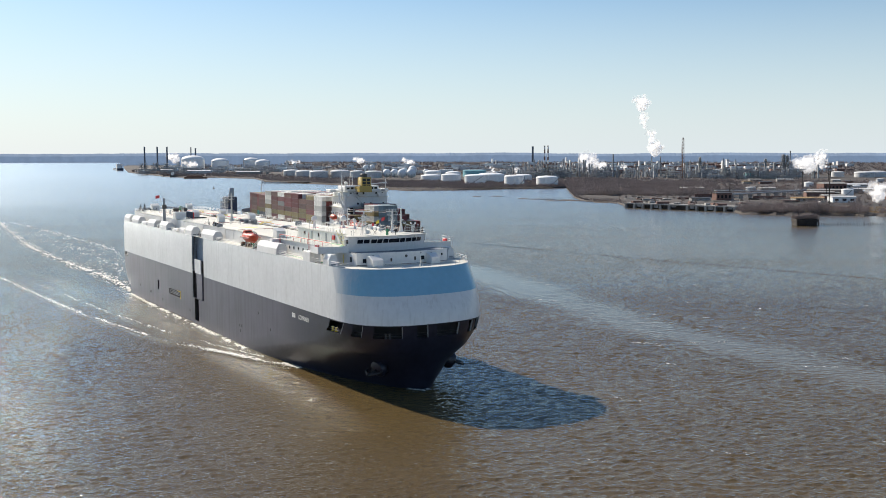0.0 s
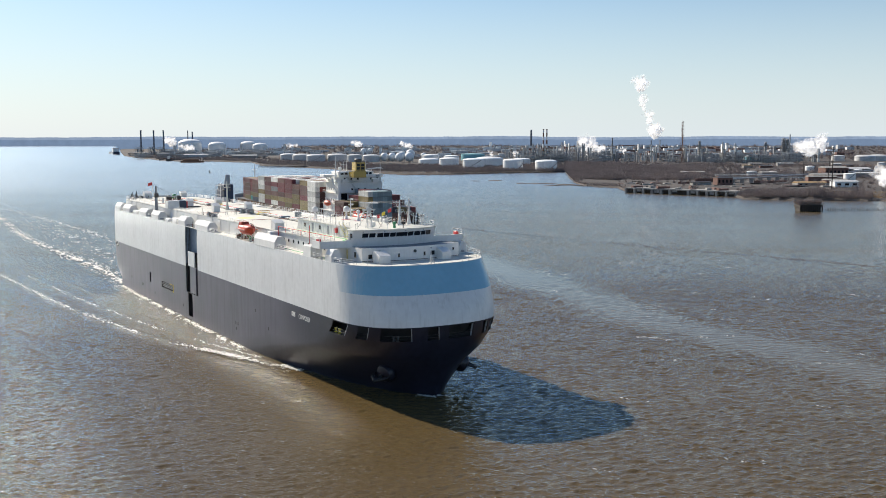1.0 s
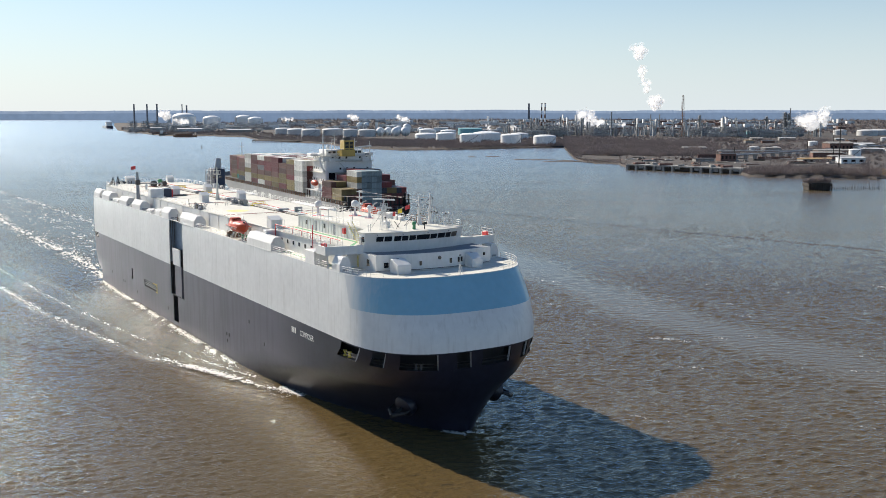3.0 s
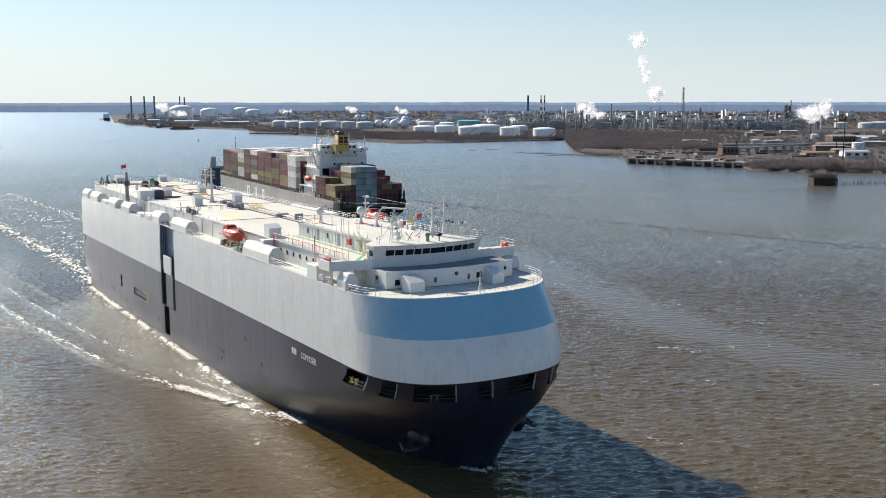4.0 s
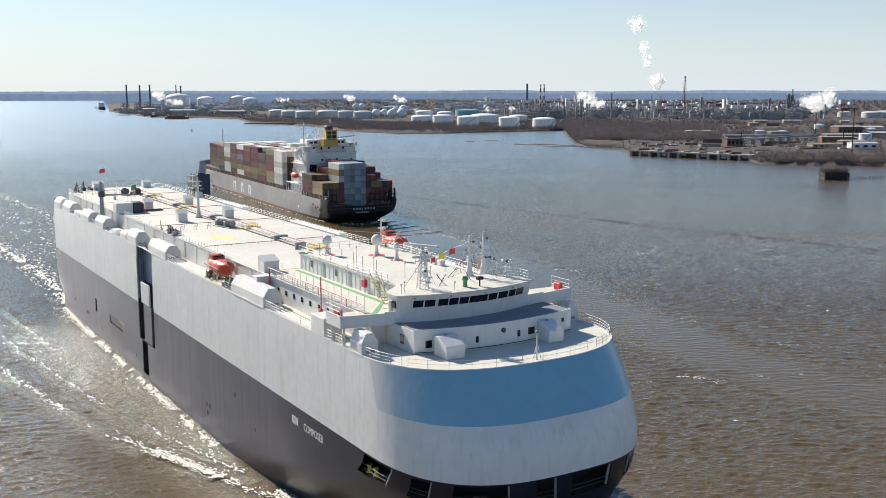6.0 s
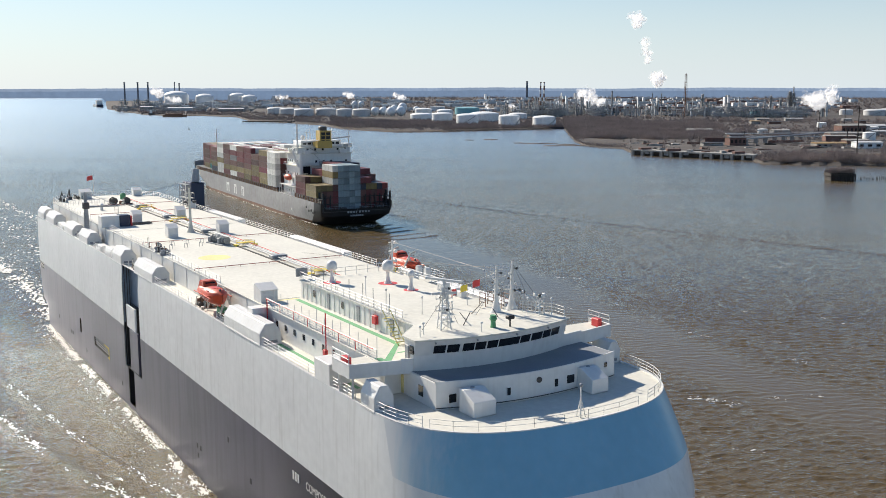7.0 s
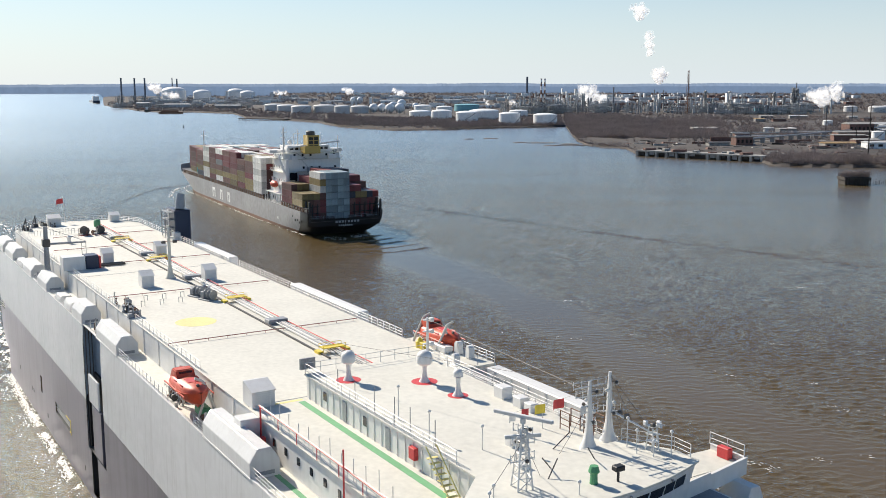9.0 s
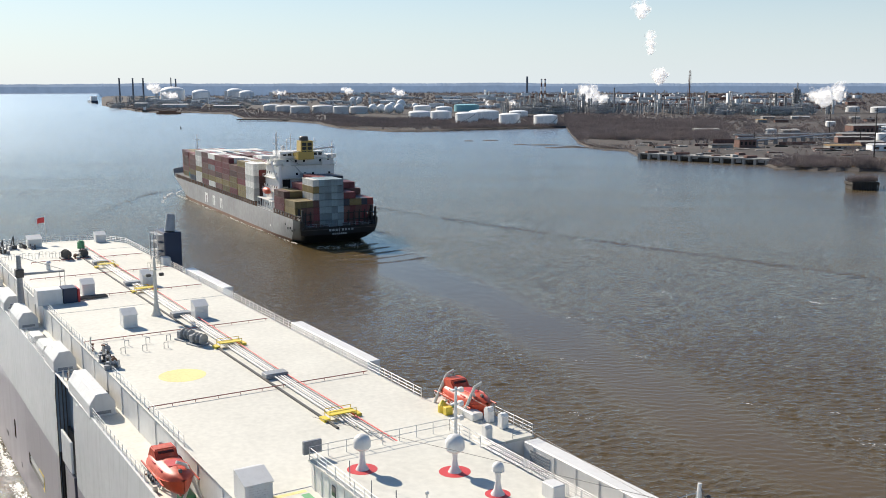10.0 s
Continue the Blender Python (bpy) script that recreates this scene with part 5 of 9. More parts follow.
def build_crane():
    crane = new("provision_crane")
    crane.parent = ship
    crane.matrix_local = pose(-49.5, -14.3, DECK_LOW)
    bm = bmesh.new()
    lathe(bm, (0, 0), ((0.9, 0), (0.9, 0.4), (0.55, 0.8), (0.40, 7.0), (0.30, 9.6)), 14)
    part("pillar", bm, GREY, crane, smooth=True)
    bm = bmesh.new()
    box(bm, -0.7, 0.7, -0.6, 0.6, 6.2, 7.5, 0.1)
    part("cab", bm, DARK_GREY, crane)
    bm = bmesh.new()
    rod(bm, (0, 0.4, 6.6), (-2.0, 6.8, 6.2), 0.22, 8, 0.14)
    rod(bm, (0, 0, 9.4), (-2.0, 6.8, 6.4), 0.04, 5)
    part("jib", bm, GREY, crane)
    bm = bmesh.new()
    for y in (6.2, 6.9):
        rod(bm, (-2.0, y, 3.3), (-2.0, y, 6.4), 0.06, 5)
    for z in (3.8, 4.6, 5.4):
        rod(bm, (-2.0, 6.2, z), (-2.0, 6.9, z), 0.04, 5)
    part("jib_rest", bm, DECK, crane)
    lock = new("deck_store")
    lock.parent = ship
    for name, y0, y1, mat in (("store_body", -13.4, -9.9, WHITE), ("store_tank", -9.8, -7.8, NAVY), ("store_door", -7.75, -7.4, RED)):
        bm = bmesh.new()
        box(bm, -43.2, -40.4, y0, y1, DECK_TOP + 0.06, DECK_TOP + (2.3 if mat != RED else 2.1), 0.07)
        part(name, bm, mat, lock)
    bm = bmesh.new()
    for k in range(4):
        rod(bm, (-43 + 0.5 * k, -7.2, DECK_TOP + 0.3), (-43 + 0.5 * k, -3.2, DECK_TOP + 0.3), 0.14, 6)
    part("spare_pipe", bm, DARK_GREY, ship)


build_crane()


def build_funnel():
    f = new("funnel")
    f.parent = ship
    bm = bmesh.new()
    prism(bm, [(-72.2, 12.75), (-66.4, 12.75), (-66.2, 13.0), (-66.2, 15.8), (-66.5, 16.0), (-72.2, 16.0)], DECK_LOW, 34.0, "z")
    part("casing", bm, NAVY, f, "navy blue funnel casing")
    bm = bmesh.new()
    box(bm, -72.1, -66.3, 12.8, 15.9, 34.0, 34.2, 0.04)
    part("top_plate", bm, NAVY, f)
    for x, y, h, r in ((-67.6, 14.2, 3.1, 0.95), (-70.2, 14.6, 1.6, 0.5)):
        bm = bmesh.new()
        lathe(bm, (0, 0), ((r, 0), (r, h * 0.34), (r * 0.85, h * 0.72), (r * 0.80, h), (r * 0.68, h), (r * 0.68, h * 0.86), (0.05, h * 0.86)), 16)
        o = part("exhaust_cowl", bm, GREY, f, "silver grey exhaust cowl", smooth=True)
        o.matrix_local = pose(x, y, 34.2, -10, -12, 0)
    # open platforms with their posts on the inboard face
    for x in (-71.6, -69.2, -66.8):
        bm = bmesh.new()
        rod(bm, (x, 11.7, 28.7), (x, 11.7, 33.9), 0.08, 6)
        part("platform_post", bm, GREY, f)
    for z in (30.6, 32.2, 33.7):
        bm = bmesh.new()
        box(bm, -71.7, -66.7, 11.6, 12.72, z, z + 0.10)
        part("platform", bm, GREY, f)
    bm = bmesh.new()
    for x in (-66.7, -66.25):
        rod(bm, (x, 11.55, 28.7), (x, 11.55, 34.6), 0.04, 5)
    for k in range(14):
        rod(bm, (-66.7, 11.55, 29.0 + k * 0.4), (-66.25, 11.55, 29.0 + k * 0.4), 0.03, 4)
    part("ladder", bm, WHITE, f)
    bm = bmesh.new()
    box(bm, -74.8, -72.2, 13.0, 15.9, DECK_LOW, 32.5, 0.06)
    part("casing_annex", bm, NAVY, f)
    bm = bmesh.new()
    box(bm, -66.1, -64.5, 11.9, 13.3, DECK_LOW, 30.0, 0.06)
    part("fan_room", bm, WHITE, f)


build_funnel()


def build_aft_gear():
    for x, y in ((-93, -10.6), (-97.5, -8.0)):
        bm = bmesh.new()
        rod(bm, (x - 0.7, y, DECK_TOP), (x, y, DECK_TOP + 2.6), 0.1, 6)
        rod(bm, (x + 0.7, y, DECK_TOP), (x, y, DECK_TOP + 2.6), 0.1, 6)
        rod(bm, (x, y - 0.8, DECK_TOP), (x, y, DECK_TOP + 2.6), 0.1, 6)
        box(bm, x - 0.5, x + 0.5, y - 0.5, y + 0.5, DECK_TOP, DECK_TOP + 0.8, 0.05)
        part("davit_frame", bm, DARK_GREY, ship)
    bm = bmesh.new()
    rod(bm, (-101.8, -1.2, DECK_TOP), (-102.6, -1.2, DECK_TOP + 5.6), 0.06, 6)
    pole = part("ensign_staff", bm, WHITE, ship)
    bm = bmesh.new()
    grid = [[bm.verts.new((-102.6 - 0.8 * i / 6, -1.2 - 1.5 * i / 6 + 0.2 * math.sin(i * 1.3), DECK_TOP + 5.4 - 0.36 * j - 0.08 * i)) for i in range(7)] for j in range(4)]
    for a, b in zip(grid, grid[1:]):
        for i in range(6):
            bm.faces.new((a[i], a[i + 1], b[i + 1], b[i]))
    part("ensign", bm, RED, pole, "red ensign flying at the stern")
    bm = bmesh.new()
    lathe(bm, (-91.5, 3.4), ((0.7, DECK_TOP), (0.7, DECK_TOP + 1.3), (0.4, DECK_TOP + 1.6)), 10)
    part("drum_store", bm, GREEN, ship, "dark green drum")
    bm = bmesh.new()
    lathe(bm, (-70.5, -6.5), ((0.35, DECK_TOP), (0.35, DECK_TOP + 1.1), (0.55, DECK_TOP + 1.3), (0.2, DECK_TOP + 1.6)), 10)
    part("vent_pipe", bm, WHITE, ship)


build_aft_gear()


# ---- roof gear over the bridge
def dome(x, y, z, h, r, disc=1.6, label="white satellite dome on a pedestal over a red disc"):
    d = new("satellite_dome")
    d.parent = ship
    d.matrix_local = pose(x, y, z)
    d["label"] = label
    bm = bmesh.new()
    lathe(bm, (0, 0), ((disc, 0.002), (disc, 0.008)), 28)
    part("deck_disc", bm, RED, d)
    bm = bmesh.new()
    lathe(bm, (0, 0), ((0.55, 0), (0.3, 0.4), (0.2, 1.0), (0.24, h - r * 1.7), (0.5, h - r * 1.55)), 12)
    part("pedestal", bm, WHITE, d, smooth=True)
    bm = bmesh.new()
    lathe(bm, (0, 0), [(0.75 * r, h - 1.75 * r), (0.98 * r, h - 1.5 * r)] + [(r * math.cos(a), h - r + r * math.sin(a)) for a in np.linspace(0, 1.53, 8)], 20)
    part("radome", bm, WHITE, d, smooth=True)


dome(45.5, -4.1, ROOF + 0.05, 2.9, 0.70, 1.2)
dome(49.7, 1.8, ROOF + 0.05, 3.05, 0.78, 1.25)
dome(55.0, 2.2, ROOF + 0.05, 2.5, 0.45, 0.95)


def lattice_mast(name, x, y, z, h, arms, label, cone=True):
    m = new(name)
    m.parent = ship
    m.matrix_local = pose(x, y, z)
    m["label"] = label
    bm = bmesh.new()
    if cone:
        lathe(bm, (0, 0), ((0.75, 0), (0.45, 0.7), (0.28, 1.7), (0.2, h * 0.75), (0.12, h)), 10)
    else:
        legs = [(0.55 * math.cos(a), 0.55 * math.sin(a)) for a in (0.5, 2.1, 3.7, 5.3)]
        for lx, ly in legs:
            rod(bm, (lx * 1.5, ly * 1.5, 0), (lx * 0.5, ly * 0.5, h * 0.85), 0.07, 6)
        for k in range(5):
            u0, u1 = k / 5, (k + 1) / 5
            for (ax, ay), (bx, by) in zip(legs, legs[1:] + legs[:1]):
                rod(bm, (ax * (1.5 - u0), ay * (1.5 - u0), h * 0.85 * u0), (bx * (1.5 - u1), by * (1.5 - u1), h * 0.85 * u1), 0.035, 5)
                rod(bm, (ax * (1.5 - u1), ay * (1.5 - u1), h * 0.85 * u1), (bx * (1.5 - u1), by * (1.5 - u1), h * 0.85 * u1), 0.035, 5)
        rod(bm, (0, 0, h * 0.8), (0, 0, h), 0.09, 6)
    part("mast_pole", bm, WHITE, m, smooth=cone)
    for zz, w, turn in arms:
        c, s = math.cos(radians(turn)), math.sin(radians(turn))
        bm = bmesh.new()
        rod(bm, (-w * c, -w * s, zz), (w * c, w * s, zz), 0.055, 6)
        rod(bm, (-w * c, -w * s, zz + 0.45), (w * c, w * s, zz + 0.45), 0.025, 5)
        for k in (-1, -0.5, 0.5, 1):
            rod(bm, (w * c * k, w * s * k, zz - 0.1), (w * c * k, w * s * k, zz + 0.55), 0.035, 5)
        part("yard", bm, WHITE, m)
    for k in range(5):
        bm = bmesh.new()
        a = k * 1.7
        rod(bm, (0, 0, h * (0.42 + 0.11 * k)), (0.55 * math.cos(a), 0.55 * math.sin(a), h * (0.42 + 0.11 * k)), 0.03, 5)
        ball(bm, (0.55 * math.cos(a), 0.55 * math.sin(a), h * (0.42 + 0.11 * k)), 0.15, u=8, v=6)
        part("mast_lamp", bm, (DARK_GREY, WHITE)[k % 2], m)
    for k in range(2):
        bm = bmesh.new()
        a = 2.0 + 2.6 * k
        rod(bm, (0.1, 0, h * 0.7), (2.6 * math.cos(a), 2.6 * math.sin(a), 0), 0.02, 4)
        part("stay", bm, DARK_GREY, m)
    return m


def build_roof_gear():
    z = 31.32
    radar = lattice_mast("radar_mast", 75.6, -5.6, z, 5.0, ((2.0, 1.0, 90), (3.2, 0.9, 80), (4.0, 0.8, 20)), "white lattice radar mast with scanner bars", False)
    for zz, w, t in ((5.0, 2.3, 25), (3.6, 1.3, 70)):
        bm = bmesh.new()
        box(bm, -w, w, -0.12, 0.12, zz, zz + 0.26, 0.04, turn=Matrix.Rotation(radians(t), 4, "Z"))
        rod(bm, (0, 0, zz - 0.35), (0, 0, zz), 0.2, 8)
        part("radar_scanner", bm, WHITE, radar)
    main = lattice_mast("signal_mast", 71.6, 3.6, ROOF + 0.05, 5.4, ((5.0, 1.6, 90), (4.2, 1.2, 80), (3.0, 1.0, 100), (2.2, 0.7, 0)), "white signal mast with yards and lamps")
    rear = lattice_mast("rear_mast", 70.9, 6.2, ROOF + 0.05, 5.6, ((2.4, 0.9, 60),), "stout white derrick mast with a boom and floodlamps")
    bm = bmesh.new()
    rod(bm, (0.3, 0.3, 2.3), (4.2, 0.7, 1.7), 0.10, 8, 0.07)
    part("boom", bm, WHITE, rear)
    bm = bmesh.new()
    rod(bm, (0, 0, 5.4), (4.2, 0.7, 1.75), 0.02, 4)
    rod(bm, (0, 0, 5.4), (2.2, 0.5, 2.0), 0.02, 4)
    rod(bm, (0, 0, 5.3), (-3.2, -0.2, 0.1), 0.02, 4)
    part("topping_wire", bm, DARK_GREY, rear)
    for x, y in ((1.6, 0.4), (4.2, 0.7), (0.6, 0.6)):
        bm = bmesh.new()
        box(bm, x - 0.16, x + 0.16, y - 0.16, y + 0.16, 2.1, 2.5, 0.04)
        part("block", bm, DARK_GREY, rear)
    rest = new("boom_rest")
    rest.parent = ship
    rest.matrix_local = pose(74.9, 7.1, 31.32)
    bm = bmesh.new()
    for x in (-0.35, 0.35):
        for y in (-0.35, 0.35):
            rod(bm, (x, y, 0), (x * 0.6, y * 0.6, 1.9), 0.06, 6)
    for z0 in (0.7, 1.3, 1.9):
        box(bm, -0.38, 0.38, -0.38, 0.38, z0, z0 + 0.06)
    part("rest_frame", bm, WHITE, rest)
    for x, y in ((0.5, 0.2), (-0.5, -0.3), (0.1, 0.5)):
        bm = bmesh.new()
        box(bm, x - 0.18, x + 0.18, y - 0.14, y + 0.14, 1.9, 2.25, 0.04)
        part("flood_lamp", bm, WHITE, rest)
    # legs, braces and sloping struts at the foot of the roof masts
    for x, y, dx, dy in ((73.6, -1.4, 0.7, -1.5), (75.4, -3.4, -0.5, 1.4), (70.2, 1.2, 0.9, 0.9), (74.0, 2.4, 0.4, -1.2)):
        bm = bmesh.new()
        rod(bm, (x, y, 31.0), (x + dx, y + dy, 32.5), 0.05, 6)
        part("brace", bm, DARK_GREY, ship)
    bm = bmesh.new()
    rod(bm, (41.6, -6.5, ROOF + 3.6), (71.6, 3.6, ROOF + 5.2), 0.018, 4)
    rod(bm, (43.0, 6.1, ROOF + 4.2), (71.6, 3.6, ROOF + 4.6), 0.018, 4)
    part("wire_aerial", bm, DARK_GREY, ship)
    bm = bmesh.new()
    rod(bm, (43.0, 6.1, ROOF), (43.0, 6.1, ROOF + 4.4), 0.17, 8, 0.11)
    for zz in (1.6, 2.9, 4.1):
        box(bm, 42.85, 43.15, 5.6, 6.6, ROOF + zz, ROOF + zz + 0.12)
        box(bm, 42.8, 43.2, 6.4, 6.8, ROOF + zz - 0.2, ROOF + zz + 0.2, 0.03)
    part("lamp_post", bm, WHITE, ship, "slim white post with floodlamps")
    # halyard with signal flags
    bm = bmesh.new()
    a, b = Vector((71.4, 3.4, 35.6)), Vector((64.5, 0.4, 32.2))
    rod(bm, a, b, 0.015, 4)
    line = part("halyard", bm, GREY, ship)
    for u, mat, w in ((0.26, RED, 1.1), (0.48, PALE_YELLOW, 1.1), (0.68, RED, 0.7), (0.84, WHITE, 0.6)):
        c = a + (b - a) * u
        bm = bmesh.new()
        d = (b - a).normalized() * w
        n = 5
        rows = [[bm.verts.new(c + d * i / n + Vector((0.12 * math.sin(i * 1.5), 0.10 * math.cos(i * 1.1), -0.75 * j + 0.05 * math.sin(i)))) for i in range(n + 1)] for j in range(2)]
        for i in range(n):
            bm.faces.new((rows[0][i], rows[0][i + 1], rows[1][i + 1], rows[1][i]))
        part("signal_flag", bm, YELLOW if mat == PALE_YELLOW else mat, line, {RED: "red signal flag", PALE_YELLOW: "yellow signal flag"}.get(mat, "pale signal flag"))
    bm = bmesh.new()
    lathe(bm, (77.6, -0.9), ((0.3, z), (0.26, z + 0.7), (0.42, z + 0.9), (0.3, z + 1.3)), 10)
    part("compass_stand", bm, GREEN, ship, "green standard compass stand")
    bm = bmesh.new()
    rod(bm, (78.2, 0.8, z), (78.2, 0.8, z + 0.8), 0.1, 6)
    box(bm, 77.9, 78.5, 0.4, 1.2, z + 0.8, z + 1.2, 0.06)
    part("search_lamp", bm, BLACK, ship, "black and white search lamp")
    for x, y, h in ((76.5, -8.6, 1.1), (77.2, -9.4, 1.0), (78.6, -3.0, 0.9), (70.5, -1.5, 1.4), (67.5, -3.5, 1.6), (73.4, 5.9, 2.3), (74.8, 5.6, 1.8), (76.6, 7.4, 1.9), (76.0, 6.2, 1.2), (58.0, -5.6, 2.6), (63.4, -5.8, 2.0), (66.0, 3.4, 1.5)):
        bm = bmesh.new()
        rod(bm, (x, y, ROOF), (x, y, ROOF + h + 0.3), 0.045, 5)
        ball(bm, (x, y, ROOF + h + 0.35), 0.14, u=8, v=6)
        part("aerial", bm, WHITE, ship)
    for x, y in ((66.8, 4.6), (68.6, 5.6)):
        bm = bmesh.new()
        for yy in (y, y + 1.1):
            for xx in (x, x + 1.2):
                rod(bm, (xx, yy, ROOF), (xx, yy, ROOF + 1.6), 0.05, 5)
            for zz in (0.5, 1.0, 1.6):
                rod(bm, (x, yy, ROOF + zz), (x + 1.2, yy, ROOF + zz), 0.04, 5)
        part("cable_frame", bm, RUST, ship, "rust red steel frame")
    for x, y, s in ((68.0, -1.0, 0.5), (72.6, -3.4, 0.45), (60.5, 5.2, 0.6), (62.0, 5.2, 0.5), (57.5, 5.4, 0.7)):
        bm = bmesh.new()
        box(bm, x - s, x + s, y - s * 0.8, y + s * 0.8, ROOF, ROOF + s * 1.6, 0.05)
        part("roof_locker", bm, WHITE, ship)
    bm = bmesh.new()
    box(bm, 41.0, 41.3, -7.2, -5.6, ROOF + 0.4, ROOF + 1.5, 0.03)
    part("notice_board", bm, GREY, ship)
    # port boat platform, with the drop to the side deck ahead of it
    bm = bmesh.new()
    box(bm, 26.5, 41.0, 12.84, 16.0, DECK_TOP - 0.2, DECK_TOP + 0.06, 0.03)
    part("boat_deck", bm, DECK, ship, "pale boat deck beside the port lifeboat")
    bm = bmesh.new()
    box(bm, 26.5, 40.9, 12.75, 15.6, DECK_LOW, DECK_TOP - 0.2)
    part("boat_deck_wall", bm, WHITE, ship)
    d = DECK_TOP + 0.06
    railing([(33.2, 15.85, d), (40.9, 15.85, d), (40.9, 13.6, d)])
    for x, y, h in ((35.7, 14.5, 1.45), (37.9, 14.6, 1.45), (39.5, 11.7, 1.3)):
        bm = bmesh.new()
        prism(bm, [(-0.4, 0), (0.4, 0), (0.4, h * 0.82), (0.24, h), (-0.24, h), (-0.4, h * 0.82)], -0.38, 0.38, "y")
        bmesh.ops.bevel(bm, geom=list(bm.edges), offset=0.06, segments=2, affect="EDGES")
        for v in bm.verts:
            v.co += Vector((x, y, d))
        part("vent_post", bm, WHITE, ship, "white round-topped vent post")
    bm = bmesh.new()
    box(bm, 31.8, 35.0, 13.1, 14.3, d, d + 0.75, 0.08)
    part("raft_locker", bm, WHITE, ship, "long white locker on the boat deck")
    bm = bmesh.new()
    lathe(bm, (30.9, 12.2), ((0.5, d), (0.5, d + 0.7), (0.3, d + 0.9), (0.1, d + 1.2)), 10)
    box(bm, 31.5, 32.2, 11.8, 12.6, d, d + 0.8, 0.05)
    part("boat_winch", bm, YELLOW, ship, "yellow boat winch")
    # louvre in the end of the port trunk
    bm = bmesh.new()
    for k in range(6):
        box(bm, 42.6, 45.4, 14.33, 14.40, 26.4 + k * 0.3, 26.55 + k * 0.3)
    part("trunk_louvre", bm, GREY, ship, "grey louvre in the side of the trunk")


build_roof_gear()


# ---- lifeboats hang in their davits
def davit(x, y, z, s, tall=1.0):
    """s: which way is outboard; tall: height of the arms over the usual."""
    d = new("davit")
    d.parent = ship
    d.matrix_local = pose(x, y, z)
    for dx in (-2.6, 2.6):
        bm = bmesh.new()
        rod(bm, (dx, -s * 1.2, 0), (dx, s * 0.3, 3.9 * tall), 0.16, 8)
        rod(bm, (dx, s * 0.3, 3.9 * tall), (dx, s * 1.1, 4.3 * tall), 0.14, 8)
        rod(bm, (dx, s * 0.9, 0), (dx, s * 0.1, 2.2), 0.14, 8)
        part("davit_arm", bm, DECK, d, "pale steel davit arm")
        bm = bmesh.new()
        rod(bm, (dx * 0.75, s * 1.0, 2.4 * tall), (dx, s * 1.0, 4.3 * tall), 0.025, 5)
        part("fall_wire", bm, DARK_GREY, d)
    bm = bmesh.new()
    box(bm, 0.2, 2.2, -0.5, 0.6, 0, 0.9, 0.08)
    part("davit_winch", bm, GREEN, d, "green davit winch")
    bm = bmesh.new()
    for xx in (-1.6, 0, 1.6):
        rod(bm, (xx, -s * 0.9, 0), (xx + 0.5, s * 0.5, 1.3), 0.09, 6)
    part("cradle", bm, GREEN, d)


